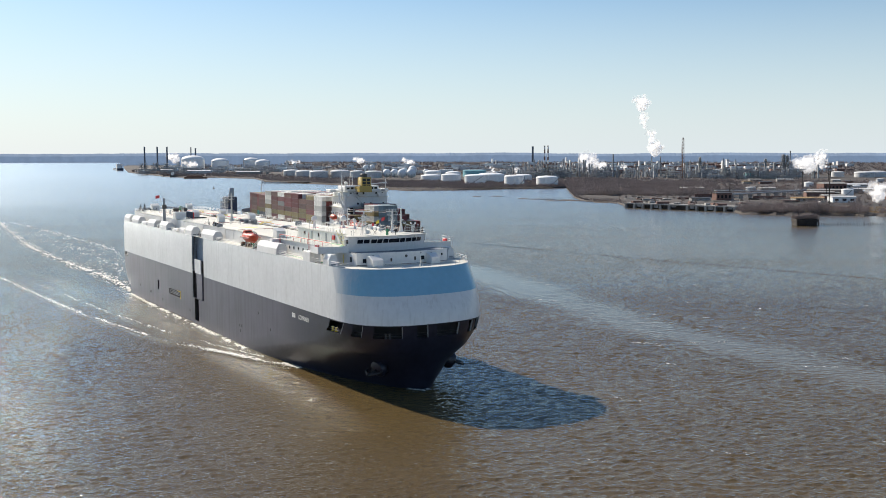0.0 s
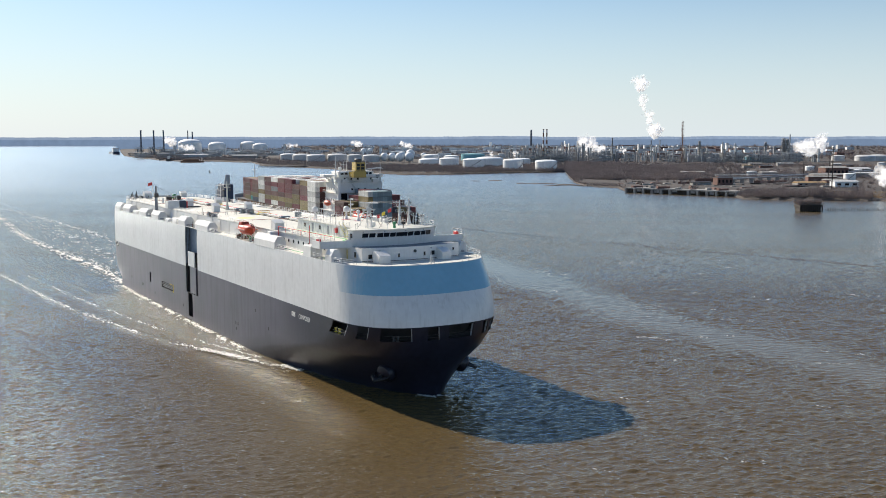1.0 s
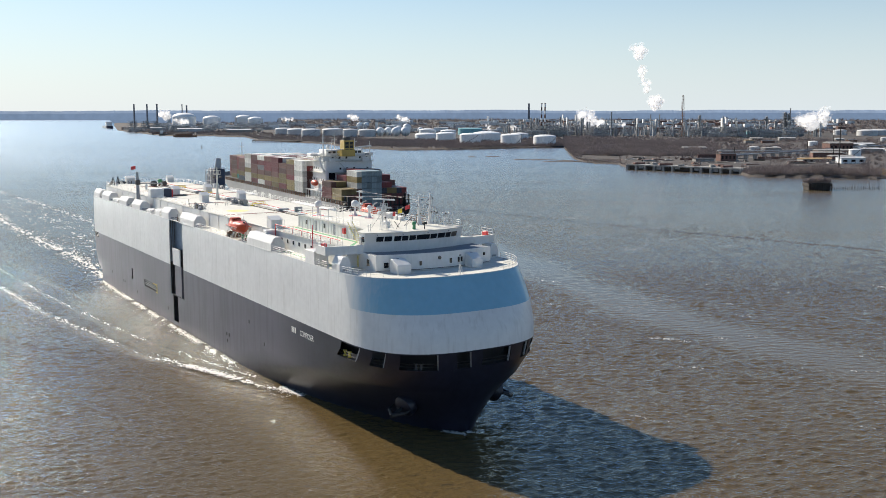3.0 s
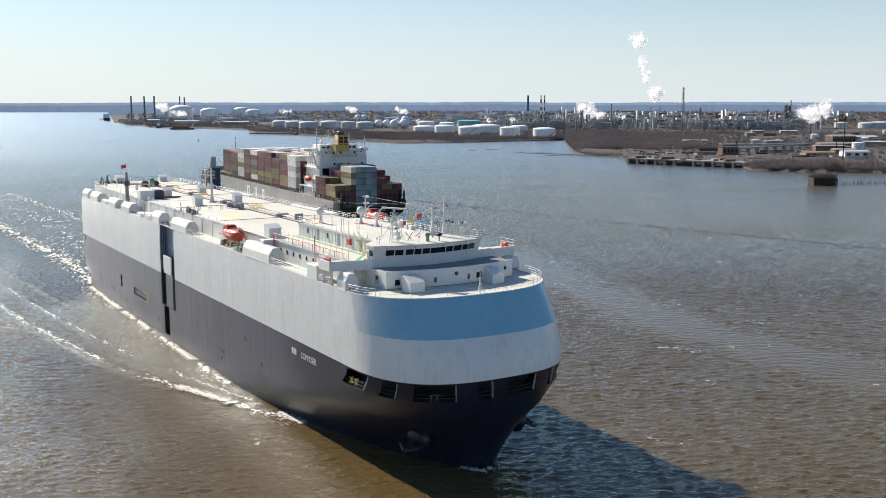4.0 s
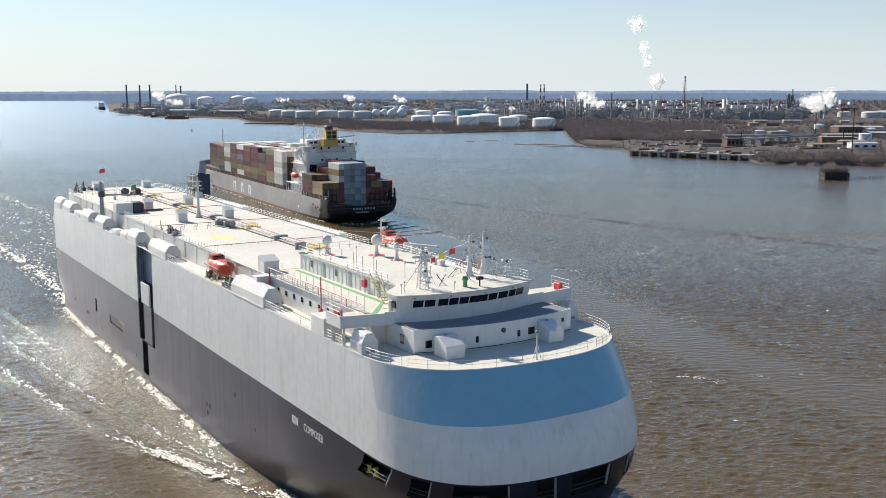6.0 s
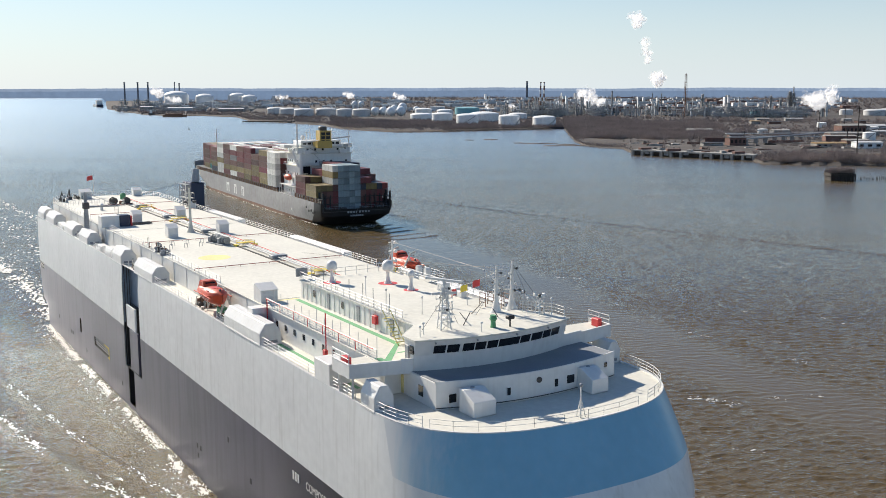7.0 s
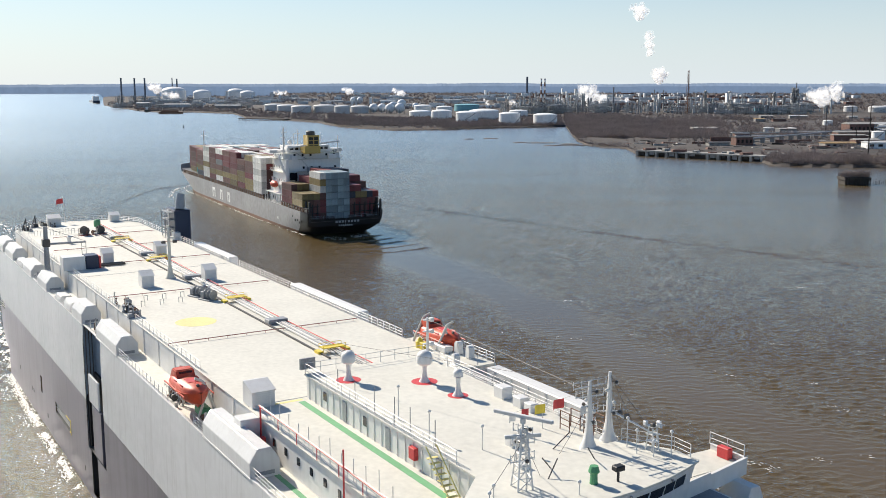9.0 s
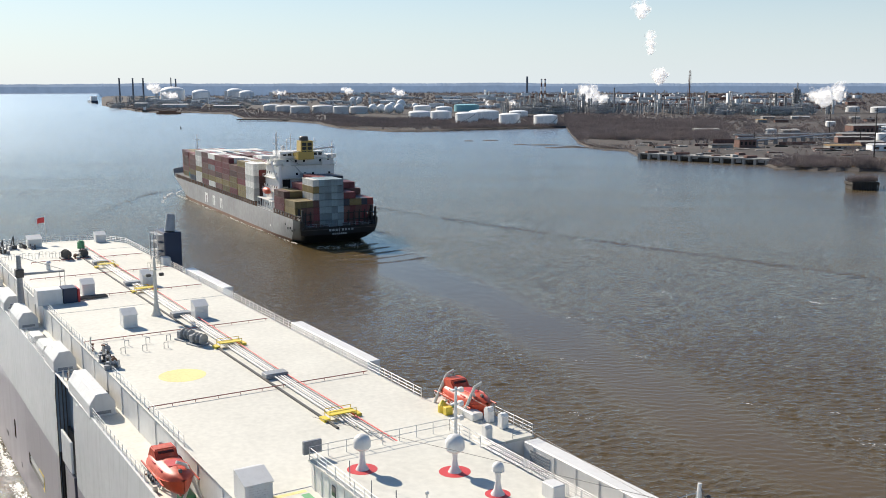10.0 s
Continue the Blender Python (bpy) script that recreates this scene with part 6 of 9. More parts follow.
def lifeboat(label):
    boat = empty("lifeboat", label, "lifeboat", "ship's lifeboats")
    n, m = 17, 12
    bm = bmesh.new()
    rows = []
    for i in range(n):
        u = -1 + 2 * i / (n - 1)
        w = 1.35 * (1 - abs(u) ** 3.2) ** 0.7 + 0.03
        keel, top = -0.95 + 0.45 * abs(u) ** 3, 0.25 + 0.25 * u * u
        rows.append([bm.verts.new((3.6 * u, w * math.sin(a) if abs(a) < 2 else 0, (keel + top) / 2 - (top - keel) / 2 * math.cos(a / 1.0))) for a in np.linspace(-math.pi / 2 * 1.0, math.pi / 2 * 1.0, m)])
        for k, v in enumerate(rows[-1]):
            a = -1 + 2 * k / (m - 1)
            v.co.y = w * math.copysign(abs(a) ** 0.8, a)
            v.co.z = keel + (top - keel) * abs(a) ** 2.2
    for a, b in zip(rows, rows[1:]):
        for k in range(m - 1):
            bm.faces.new((a[k], a[k + 1], b[k + 1], b[k]))
    for a, b in zip(rows, rows[1:]):
        bm.faces.new((a[0], b[0], b[-1], a[-1]))
    part("boat_hull", bm, ORANGE, boat, "glossy orange boat hull", smooth=True)
    bm = bmesh.new()
    rows = []
    for i in range(n):
        u = -0.985 + 1.97 * i / (n - 1)
        w = 1.26 * (1 - abs(u) ** 3.2) ** 0.7 + 0.02
        base = 0.22 + 0.24 * u * u
        h = 0.80 * (1 - abs(u) ** 3) ** 0.6 + 0.02
        rows.append([bm.verts.new((3.6 * u, w * math.cos(a), base + h * math.sin(a) ** 0.8)) for a in np.linspace(0.0, math.pi, m)])
    for a, b in zip(rows, rows[1:]):
        for k in range(m - 1):
            bm.faces.new((a[k], a[k + 1], b[k + 1], b[k]))
    part("canopy", bm, ORANGE, boat, "orange rigid canopy", smooth=True)
    bm = bmesh.new()
    prism(bm, [(-3.0, 0.5), (-0.2, 0.7), (-1.0, 1.55), (-2.2, 1.55)], -0.85, 0.85, "y")
    bmesh.ops.bevel(bm, geom=list(bm.edges), offset=0.1, segments=2, affect="EDGES")
    part("helm_cabin", bm, ORANGE, boat)
    bm = bmesh.new()
    box(bm, -1.0, -0.72, -0.6, 0.6, 1.12, 1.42, 0.03)
    part("helm_window", bm, GLASS_DARK, boat)
    bm = bmesh.new()
    for s in (-1, 1):
        box(bm, -3.0, 3.0, s * 1.33 - 0.06, s * 1.33 + 0.06, 0.12, 0.24, 0.03)
    part("rubbing_strake", bm, ORANGE, boat)
    bm = bmesh.new()
    rod(bm, (-3.4, 0, -0.5), (-3.75, 0, -0.5), 0.18, 10)
    part("propeller", bm, GREY, boat)
    bm = bmesh.new()
    prism(bm, [(-3.3, -0.55), (3.0, -0.6), (2.6, -1.02), (-3.1, -1.05)], -0.06, 0.06, "y")
    part("keel", bm, ORANGE, boat)
    for s in (-1, 1):
        for x in (-0.6, 1.2):
            bm = bmesh.new()
            box(bm, x - 0.4, x + 0.4, s * 1.02 - 0.05, s * 1.02 + 0.05, 0.42, 0.85, 0.03)
            part("side_hatch", bm, RED, boat, "dull red hatch in the canopy")
        bm = bmesh.new()
        for k in range(9):
            x0, x1 = -2.9 + k * 0.62, -2.9 + (k + 1) * 0.62
            rod(bm, (x0, s * 1.42, 0.1), ((x0 + x1) / 2, s * 1.44, -0.14), 0.025, 5)
            rod(bm, ((x0 + x1) / 2, s * 1.44, -0.14), (x1, s * 1.42, 0.1), 0.025, 5)
        part("grab_line", bm, WHITE, boat, "pale looped grab line")
    for x in (-2.75, 2.75):
        bm = bmesh.new()
        box(bm, x - 0.14, x + 0.14, -0.12, 0.12, 0.55, 1.15, 0.04)
        part("lifting_hook", bm, DARK_GREY, boat)
    bm = bmesh.new()
    box(bm, 0.2, 1.6, -0.5, 0.5, 1.0, 1.06, 0.02)
    part("top_hatch", bm, RED, boat)
    for piece in boat.children:
        piece.scale = (1.13, 1.13, 1.13)
    return boat


davit(30.4, -14.0, DECK_LOW, -1)
davit(30.6, 14.2, DECK_TOP + 0.06, 1, 0.72)
boat_a = lifeboat("orange enclosed lifeboat hanging in its davit over the side deck")
boat_b = lifeboat("orange enclosed lifeboat on its davit at the far rail")
RIDERS += [(boat_a, SHIP, 30.6, -15.0, 28.0, 0), (boat_b, SHIP, 30.6, 15.0, 29.45, 0)]
# ---------------------------------------------------------------- the container ship
GREY_HULL = material("grey_hull_paint", (0.26, 0.25, 0.245), 0.5, vary=0.18, grain=0.6, streak=0.45, stain=(0.16, 0.09, 0.055), patch=0.08)
YELLOW_FUNNEL = material("yellow_funnel_paint", (0.48, 0.34, 0.08), 0.5, vary=0.12, streak=0.2)
box_ship = empty("container_ship", "loaded grey container ship with a white bridge and yellow funnel", "ship")
BOX_LEVELS = ((-4.0, 100, 66, 1.7, -98, 6.0), (0.0, 106, 56, 1.8, -110, 11.0), (1.2, 106.6, 54, 1.85, -112, 13.2), (4.0, 109, 45, 1.95, -116.5, 15.4), (7.0, 113.5, 36, 2.05, -117.6, 16.1), (9.6, 118, 33, 2.15, -118, 16.1))


def box_outline(level, bow=16):
    z, tip, span, full, stern, width = level
    pts = [(stern, 0), (stern, width * 0.55), (stern, width - 1.6), (stern + 0.6, width - 0.4), (stern + 2.0, width), (stern + 8, width + (16.1 - width) * 0.55), (-88, 16.1 if z > 3 else 15.8)]
    start = tip - span
    pts += [(x, 16.1) for x in (-60, -30, 0, 30, 50) if x < start - 2]
    while len(pts) < 12:
        pts.append((start - 0.2 * (12 - len(pts)), 16.1))
    for i in range(bow + 1):
        a = math.pi / 2 * i / bow
        pts.append((start + span * math.sin(a) ** (2 / full), 16.1 * max(math.cos(a), 0) ** (2 / full)))
    return pts


def build_box_hull():
    bm = bmesh.new()
    red = bmesh.new()
    for side in (-1, 1):
        for target, levels in ((bm, BOX_LEVELS[2:]), (red, BOX_LEVELS[:3])):
            rows = [[target.verts.new((x, side * y, lv[0])) for x, y in box_outline(lv)] for lv in levels]
            for a, b in zip(rows, rows[1:]):
                for i in range(len(a) - 1):
                    if i < 2 and b[i].co.z > 9:
                        continue            # open transom over the low aft deck
                    f = (a[i], a[i + 1], b[i + 1], b[i])
                    if len({v.co.to_tuple(3) for v in f}) > 2:
                        target.faces.new(f)
    for target in (bm, red):
        bmesh.ops.remove_doubles(target, verts=target.verts, dist=0.003)
    hull = part("hull", bm, GREY_HULL, box_ship, "weathered grey steel hull", smooth=True)
    part("boot_top", red, RUST, box_ship, "rust red band at the waterline", smooth=True)
    bm = bmesh.new()
    pts = box_outline(BOX_LEVELS[-1])
    pts = [(-99.6, 0), (-99.6, 15.9)] + [p for p in pts if p[0] > -99]
    out = [p for k, p in enumerate(pts) if k == 0 or (abs(p[0] - pts[k - 1][0]) + abs(p[1] - pts[k - 1][1])) > 0.01]
    bm.faces.new([bm.verts.new((x, y, 9.4)) for x, y in out] + [bm.verts.new((x, -y, 9.4)) for x, y in reversed(out) if y > 0.01])
    part("main_deck", bm, DARK_GREY, box_ship, "dark grey main deck")
    bm = bmesh.new()
    box(bm, -117.4, -99.4, -14.6, 14.6, 5.9, 6.08)
    box(bm, -99.7, -99.5, -15.6, 15.6, 6.0, 9.4)
    part("aft_deck", bm, DARK_GREY, box_ship, "low dark mooring deck at the stern")
    # black stern plate, a little proud of the hull
    bm = bmesh.new()
    for side in (-1, 1):
        rows = []
        for lv in BOX_LEVELS[1:]:
            rows.append([bm.verts.new((x - 0.05, side * (y + 0.05), lv[0])) for x, y in box_outline(lv)[:6]])
        for a, b in zip(rows, rows[1:]):
            for i in range(5):
                if i < 2 and b[i].co.z > 9:
                    continue
                bm.faces.new((a[i], a[i + 1], b[i + 1], b[i]))
    bmesh.ops.remove_doubles(bm, verts=bm.verts, dist=0.01)
    part("stern_plating", bm, BLACK, box_ship, "black painted stern", smooth=True)
    bm = bmesh.new()
    for k, w in enumerate((1.1, 1.1, 1.1, 0.5, 1.0, 0.9, 0.9, 1.0)):
        y = 4.6 - k * 1.3
        box(bm, -118.1, -117.95, y - w * 0.8, y, 5.3, 6.1)
    for k in range(7):
        box(bm, -118.0, -117.7, 2.6 - k * 0.85, 3.2 - k * 0.85, 3.9, 4.5)
    part("stern_writing", bm, GREY, box_ship, "pale bars of worn lettering")
    for x, w in ((22.0, 5.2), (7.8, 4.2), (-5.6, 4.2)):
        bm = bmesh.new()
        box(bm, x - w / 2, x - w / 2 + 1.3, 16.08, 16.16, 2.5, 7.2)
        box(bm, x + w / 2 - 1.3, x + w / 2, 16.08, 16.16, 2.5, 7.2)
        box(bm, x - w / 2, x + w / 2, 16.08, 16.16, 5.9, 7.2)
        part("side_mark", bm, WHITE, box_ship, "large plain white blocks on the hull side")
    # bow bulwark and foremast
    bm = bmesh.new()
    for side in (-1, 1):
        pts = [p for p in box_outline(BOX_LEVELS[-1]) if p[0] > 96]
        a = [bm.verts.new((x, side * y, 9.6)) for x, y in pts]
        b = [bm.verts.new((x + 0.6, side * (y + 0.2), 12.6)) for x, y in pts]
        for i in range(len(a) - 1):
            bm.faces.new((a[i], a[i + 1], b[i + 1], b[i]))
    bmesh.ops.remove_doubles(bm, verts=bm.verts, dist=0.02)
    part("bow_bulwark", bm, GREY_HULL, box_ship)
    bm = bmesh.new()
    rod(bm, (104, 0, 9.4), (104, 0, 32), 0.5, 8, 0.2)
    rod(bm, (104, -1.6, 29), (104, 1.6, 29), 0.12, 6)
    part("foremast", bm, WHITE, box_ship)
    # frames that carry the outer stacks above the side passage
    for side in (1, -1):
        for x in np.arange(-112, 91, 3.225):
            if -86 < x < -61:
                continue
            bm = bmesh.new()
            box(bm, x - 0.26, x + 0.26, side * 16.02, side * 15.4, 9.3, 11.36)
            part("side_post", bm, RUST, box_ship)
    bm = bmesh.new()
    for x0, x1 in ((-99.5, -86.5), (-60.5, 93)):
        box(bm, x0, x1, -15.9, 15.9, 11.1, 11.35)
        box(bm, x0, x1, -12.6, 12.6, 9.35, 11.1)
    part("hatch_cover", bm, DARK_GREY, box_ship, "dark grey hatch covers under the containers")
    for z in (10.0, 10.5):
        bm = bmesh.new()
        rod(bm, (-117.5, 15.8, z), (92, 15.8, z), 0.06, 5)
        part("side_rail", bm, DARK_GREY, box_ship)
    for x, z in ((-101, 6.3), (-104, 5.0), (-107, 5.4), (-109, 4.6), (-111, 5.2), (-82, 3.4)):
        bm = bmesh.new()
        box(bm, x, x + 0.9, 16.02, 16.2, z, z + 0.9, 0.05)
        part("fairlead", bm, BLACK if x < -90 else WHITE, box_ship)
    for k in range(12):
        bm = bmesh.new()
        y = 15.4 - k * 2.8
        rod(bm, (-117.2, y * 0.95, 6.0), (-117.2, y * 0.95, 8.2), 0.06, 5)
        part("stern_rail_post", bm, GREY, box_ship)
    # solid bulwark round the quarter and gear on the aft mooring deck
    for side in (1, -1):
        for x in (-117.2, -113.4):
            bm = bmesh.new()
            box(bm, x - 0.4, x + 0.4, side * 15.2, side * 14.5, 6.0, 13.8, 0.05)
            part("stern_post", bm, BLACK, box_ship, "black upright of the stern lashing frame")
        bm = bmesh.new()
        box(bm, -117.4, -99.6, side * 15.95, side * 14.2, 11.12, 11.34)
        part("outer_stringer", bm, DARK_GREY, box_ship)
    for x, y in ((-115.2, 11.5), (-115.0, 5.0), (-115.0, -4.0), (-115.2, -11.0)):
        bm = bmesh.new()
        rod(bm, (x, y - 1.1, 6.9), (x, y + 1.1, 6.9), 0.7, 10)
        box(bm, x - 0.8, x + 0.8, y + 1.1, y + 1.7, 6.06, 7.6, 0.05)
        part("mooring_winch", bm, DARK_GREY, box_ship)
    for k in range(14):
        y = -14.4 + k * 2.215
        if not -4.5 < y < 9.5:
            bm = bmesh.new()
            box(bm, -113.1, -112.75, y - 0.16, y + 0.16, 6.05, 12.4)
            part("lashing_post", bm, BLACK, box_ship)
            bm = bmesh.new()
            box(bm, -112.9, -112.8, y + 0.3, y + 0.42, 6.05, 11.4)
            part("lashing_ladder", bm, BLACK, box_ship)
    for z in (8.6, 11.25):
        for y0, y1 in ((-14.6, -4.6), (9.6, 14.6)):
            bm = bmesh.new()
            box(bm, -113.05, -112.8, y0, y1, z, z + 0.3)
            part("lashing_beam", bm, BLACK, box_ship)
    # lashing bridges between the bays
    for k in range(12):
        bm = bmesh.new()
        x = -46.95 + 12.75 * k
        for y in np.arange(-15.6, 15.7, 2.6) * (1 if k < 9 else 0.84 if k < 11 else 0.68):
            rod(bm, (x, y, 9.4), (x, y, 18.9), 0.13, 4)
        for z in (13.9, 18.9):
            box(bm, x - 0.24, x + 0.24, -15.7 * (1 if k < 9 else 0.84 if k < 11 else 0.68), 15.7 * (1 if k < 9 else 0.84 if k < 11 else 0.68), z, z + 0.15)
        part("lashing_bridge", bm, GREY_HULL, box_ship)
    for z in (7.5, 8.2):
        bm = bmesh.new()
        rod(bm, (-117.2, 14.6, z), (-117.2, -14.6, z), 0.05, 5)
        part("stern_rail", bm, GREY, box_ship)


build_box_hull()


def build_box_house():
    h = new("bridge_house")
    h.parent = box_ship
    for k, (x0, x1, y, z0, z1) in enumerate(((-82, -64, 13.4, 9.4, 17.0), (-81, -64, 13.0, 17.0, 22.4), (-80, -64, 12.6, 22.4, 27.6), (-79, -65, 12.6, 27.6, 30.2))):
        bm = bmesh.new()
        box(bm, x0, x1, -y, y * (0.94 if k else 1), z0, z1, 0.08)
        part("house_block", bm, WHITE, h, "white accommodation block")
        bm = bmesh.new()
        box(bm, x0 - 0.9, x1 + 0.5, -y - 0.6, y + 0.5, z1 - 0.14, z1 + 0.06)
        part("house_deck", bm, DECK, h)
        for n in range(7):
            if (n * 3 + k) % 4 == 1:
                continue
            bm = bmesh.new()
            yy = -y * 0.85 + n * y * 0.28
            box(bm, x0 - 0.05, x0 + 0.04, yy, yy + 0.9, z0 + 1.2, z0 + 2.2, 0.03)
            part("house_window", bm, GLASS_DARK, h)
        # rails along the aft and port edges of each deck
        bm = bmesh.new()
        for z in (z1 + 0.55, z1 + 1.1):
            rod(bm, (x0 - 0.85, -y - 0.5, z), (x0 - 0.85, y + 0.4, z), 0.05, 4)
            rod(bm, (x0 - 0.85, y + 0.4, z), (x1 + 0.4, y + 0.4, z), 0.05, 4)
        for n in range(14):
            yy = -y - 0.5 + n * (2 * y + 0.9) / 13
            rod(bm, (x0 - 0.85, yy, z1), (x0 - 0.85, yy, z1 + 1.1), 0.05, 4)
        part("deck_rail", bm, WHITE, h)
        for n in range(5):
            bm = bmesh.new()
            xx = x0 + 1.6 + n * 3.1
            ys = y * (0.94 if k else 1)
            box(bm, xx, xx + 0.8, ys - 0.04, ys + 0.05, z0 + 1.3, z0 + 2.3, 0.03)
            part("side_window", bm, GLASS_DARK, h)
        bm = bmesh.new()
        for s in range(12):
            box(bm, x0 - 0.8, x0 - 0.1, -4.0 + k * 2.0 + s * 0.4, -3.6 + k * 2.0 + s * 0.4, z0 + (z1 - z0) * s / 12, z0 + (z1 - z0) * s / 12 + 0.12)
        part("outside_stair", bm, GREY, h)
    for x, y, z, sx, sy, sz in ((-80.5, -8.5, 27.6, 1.2, 1.6, 1.8), (-80.6, 8.2, 27.6, 1.0, 1.4, 1.5), (-78, -11, 30.2, 0.8, 0.8, 1.2), (-67, 11, 30.2, 1.0, 1.2, 1.1), (-81.6, 0.5, 22.4, 0.9, 2.2, 1.9)):
        bm = bmesh.new()
        box(bm, x - sx, x + sx, y - sy, y + sy, z - 0.05, z + sz, 0.08)
        part("deck_locker", bm, GREY if sx < 1 else WHITE, box_ship)
    bm = bmesh.new()
    box(bm, -82.1, -81.95, 7.4, 11.0, 19.2, 22.2)
    box(bm, -82.1, -81.95, 5.2, 9.6, 14.2, 17.4)
    part("engine_vent", bm, GLASS_DARK, h)
    # bridge with wings
    bm = bmesh.new()
    box(bm, -76, -66, -9.5, 9.5, 30.2, 33.0, 0.1)
    box(bm, -73, -67, -16.2, 16.2, 30.0, 31.3, 0.06)
    part("bridge", bm, WHITE, h, "white bridge with long wings")
    for n in range(8):
        bm = bmesh.new()
        box(bm, -76.06, -75.95, -8.6 + n * 2.2, -7.0 + n * 2.2, 31.3, 32.4, 0.03)
        part("bridge_window", bm, GLASS_DARK, h)
    f = new("funnel")
    f.parent = box_ship
    bm = bmesh.new()
    box(bm, -82.5, -76.2, -2.9, 3.9, 30.0, 33.2, 0.1)
    part("funnel_base", bm, YELLOW_FUNNEL, f)
    bm = bmesh.new()
    prism(bm, [(-82, 30.2), (-76.5, 30.2), (-77.0, 37.6), (-82, 37.6)], -2.6, 2.6, "y")
    part("funnel_casing", bm, YELLOW_FUNNEL, f, "yellow funnel casing")
    for y in (-1.2, 1.1):
        for z in (32.8, 34.6, 36.2):
            bm = bmesh.new()
            box(bm, -82.12, -81.95, y - 0.9, y + 0.9, z - 0.65, z + 0.65, 0.04)
            part("funnel_grille", bm, BLACK, f, "black funnel grille")
    bm = bmesh.new()
    lathe(bm, (-79.5, 0.4), ((1.9, 37.6), (1.9, 39.0), (1.4, 39.4)), 12)
    part("uptake", bm, DARK_GREY, f, "sooty grey exhaust uptake")
    for x, y, h2, r in ((-72, 9.5, 8, 0.25), (-70, -11, 6, 0.2), (-78, -12.4, 9.5, 0.28), (-78, 11.8, 13, 0.4), (-69, 2.5, 7, 0.22), (-74, -6, 5.5, 0.2), (-73, 5.5, 5, 0.18)):
        bm = bmesh.new()
        z0 = 27.6 if abs(y) > 9.6 else 33.0
        rod(bm, (x, y, z0), (x, y, z0 + h2), r, 7, r * 0.5)
        rod(bm, (x, y - 1.3, z0 + h2 * 0.7), (x, y + 1.3, z0 + h2 * 0.7), 0.1, 5)
        part("mast", bm, WHITE, box_ship)
    for x, y, z in ((-71, -5.0, 34.4), (-69, 6.0, 34.2)):
        bm = bmesh.new()
        ball(bm, (x, y, z), 1.0)
        rod(bm, (x, y, 33), (x, y, z), 0.3, 8)
        part("satellite_dome", bm, WHITE, box_ship)
    # provision crane on the port side
    bm = bmesh.new()
    lathe(bm, (-84, 12.3), ((1.0, 9.4), (0.9, 22), (0.7, 28.0)), 10)
    part("crane_pillar", bm, WHITE, box_ship)
    bm = bmesh.new()
    prev = None
    for k in range(9):
        a = k / 8 * 2.2
        c = (-83.5 + 3.0 * k / 8, 12.6 + 2.2 * math.sin(a), 21 + 8.5 * math.sin(a * 0.72))
        if prev:
            rod(bm, prev, c, 0.45, 7)
        prev = c
    part("crane_jib", bm, WHITE, box_ship)
    bm = bmesh.new()
    rod(bm, (-79, -12.6, 34.8), (-81, 11, 32.5), 0.35, 7)
    part("crane_boom", bm, WHITE, box_ship)
    # boat on the port side of the house
    bm = bmesh.new()
    ball(bm, (-74, 14.9, 17.2), 1.5, 2.5, 1.0, 0.95, 14, 9)
    part("lifeboat", bm, ORANGE, box_ship, "orange lifeboat beside the house", smooth=True)
    bm = bmesh.new()
    for x in (-77.2, -70.8):
        rod(bm, (x, 13.4, 14.5), (x, 14.8, 20.0), 0.25, 7)
    part("boat_davit", bm, WHITE, box_ship)
    bm = bmesh.new()
    for z0, z1 in ((9.4, 9.6), (13.6, 13.8)):
        box(bm, -84, -63.6, 13.4, 15.9, z0, z1)
    for x in np.arange(-84, -63, 3.4):
        rod(bm, (x, 15.7, 9.4), (x, 15.7, 13.7), 0.2, 6)
    part("side_gallery", bm, WHITE, box_ship)


build_box_house()

# ---- containers
CARGO = {
    "maroon": (0.15, 0.034, 0.038), "brown": (0.145, 0.066, 0.054), "olive": (0.215, 0.16, 0.06), "white": (0.70, 0.69, 0.64), "pale": (0.225, 0.29, 0.315),
    "teal": (0.035, 0.19, 0.17), "navy": (0.040, 0.050, 0.075), "red": (0.27, 0.055, 0.05), "grey": (0.20, 0.20, 0.20)}
CARGO_MATS = {k: material(k + "_container_paint", c, 0.55, vary=0.16, grain=1.2, streak=0.3, stain=(0.10, 0.06, 0.045), random_tint=0.32) for k, c in CARGO.items()}
L, W, TALL = 12.19, 2.44, 2.62


def container_mesh(colour):
    bm = bmesh.new()
    box(bm, -L / 2 + 0.10, L / 2 - 0.10, -W / 2 + 0.09, W / 2 - 0.09, 0.12, TALL - 0.06)
    for x in (-L / 2 + 0.08, L / 2 - 0.08):
        for y in (-W / 2 + 0.08, W / 2 - 0.08):
            box(bm, x - 0.08, x + 0.08, y - 0.08, y + 0.08, 0, TALL)
    for y in (-W / 2 + 0.06, W / 2 - 0.06):
        for z in (0.19, TALL - 0.12):
            box(bm, -L / 2 + 0.02, L / 2 - 0.02, y - 0.05, y + 0.05, z - 0.08, z + 0.08)
    for k in range(10):
        x = -L / 2 + 0.9 + k * 1.15
        for y in (-W / 2 + 0.04, W / 2 - 0.04):
            box(bm, x, x + 0.5, y - 0.03, y + 0.03, 0.26, TALL - 0.19)
    for x in (-L / 2 + 0.03, L / 2 - 0.03):
        for y in (-0.9, -0.35, 0.35, 0.9):
            box(bm, x - 0.04, x + 0.04, y - 0.03, y + 0.03, 0.1, TALL - 0.1)
        box(bm, x - 0.03, x + 0.03, -0.03, 0.03, 0.1, TALL - 0.1)
    return mesh_of(bm, "container", CARGO_MATS[colour])


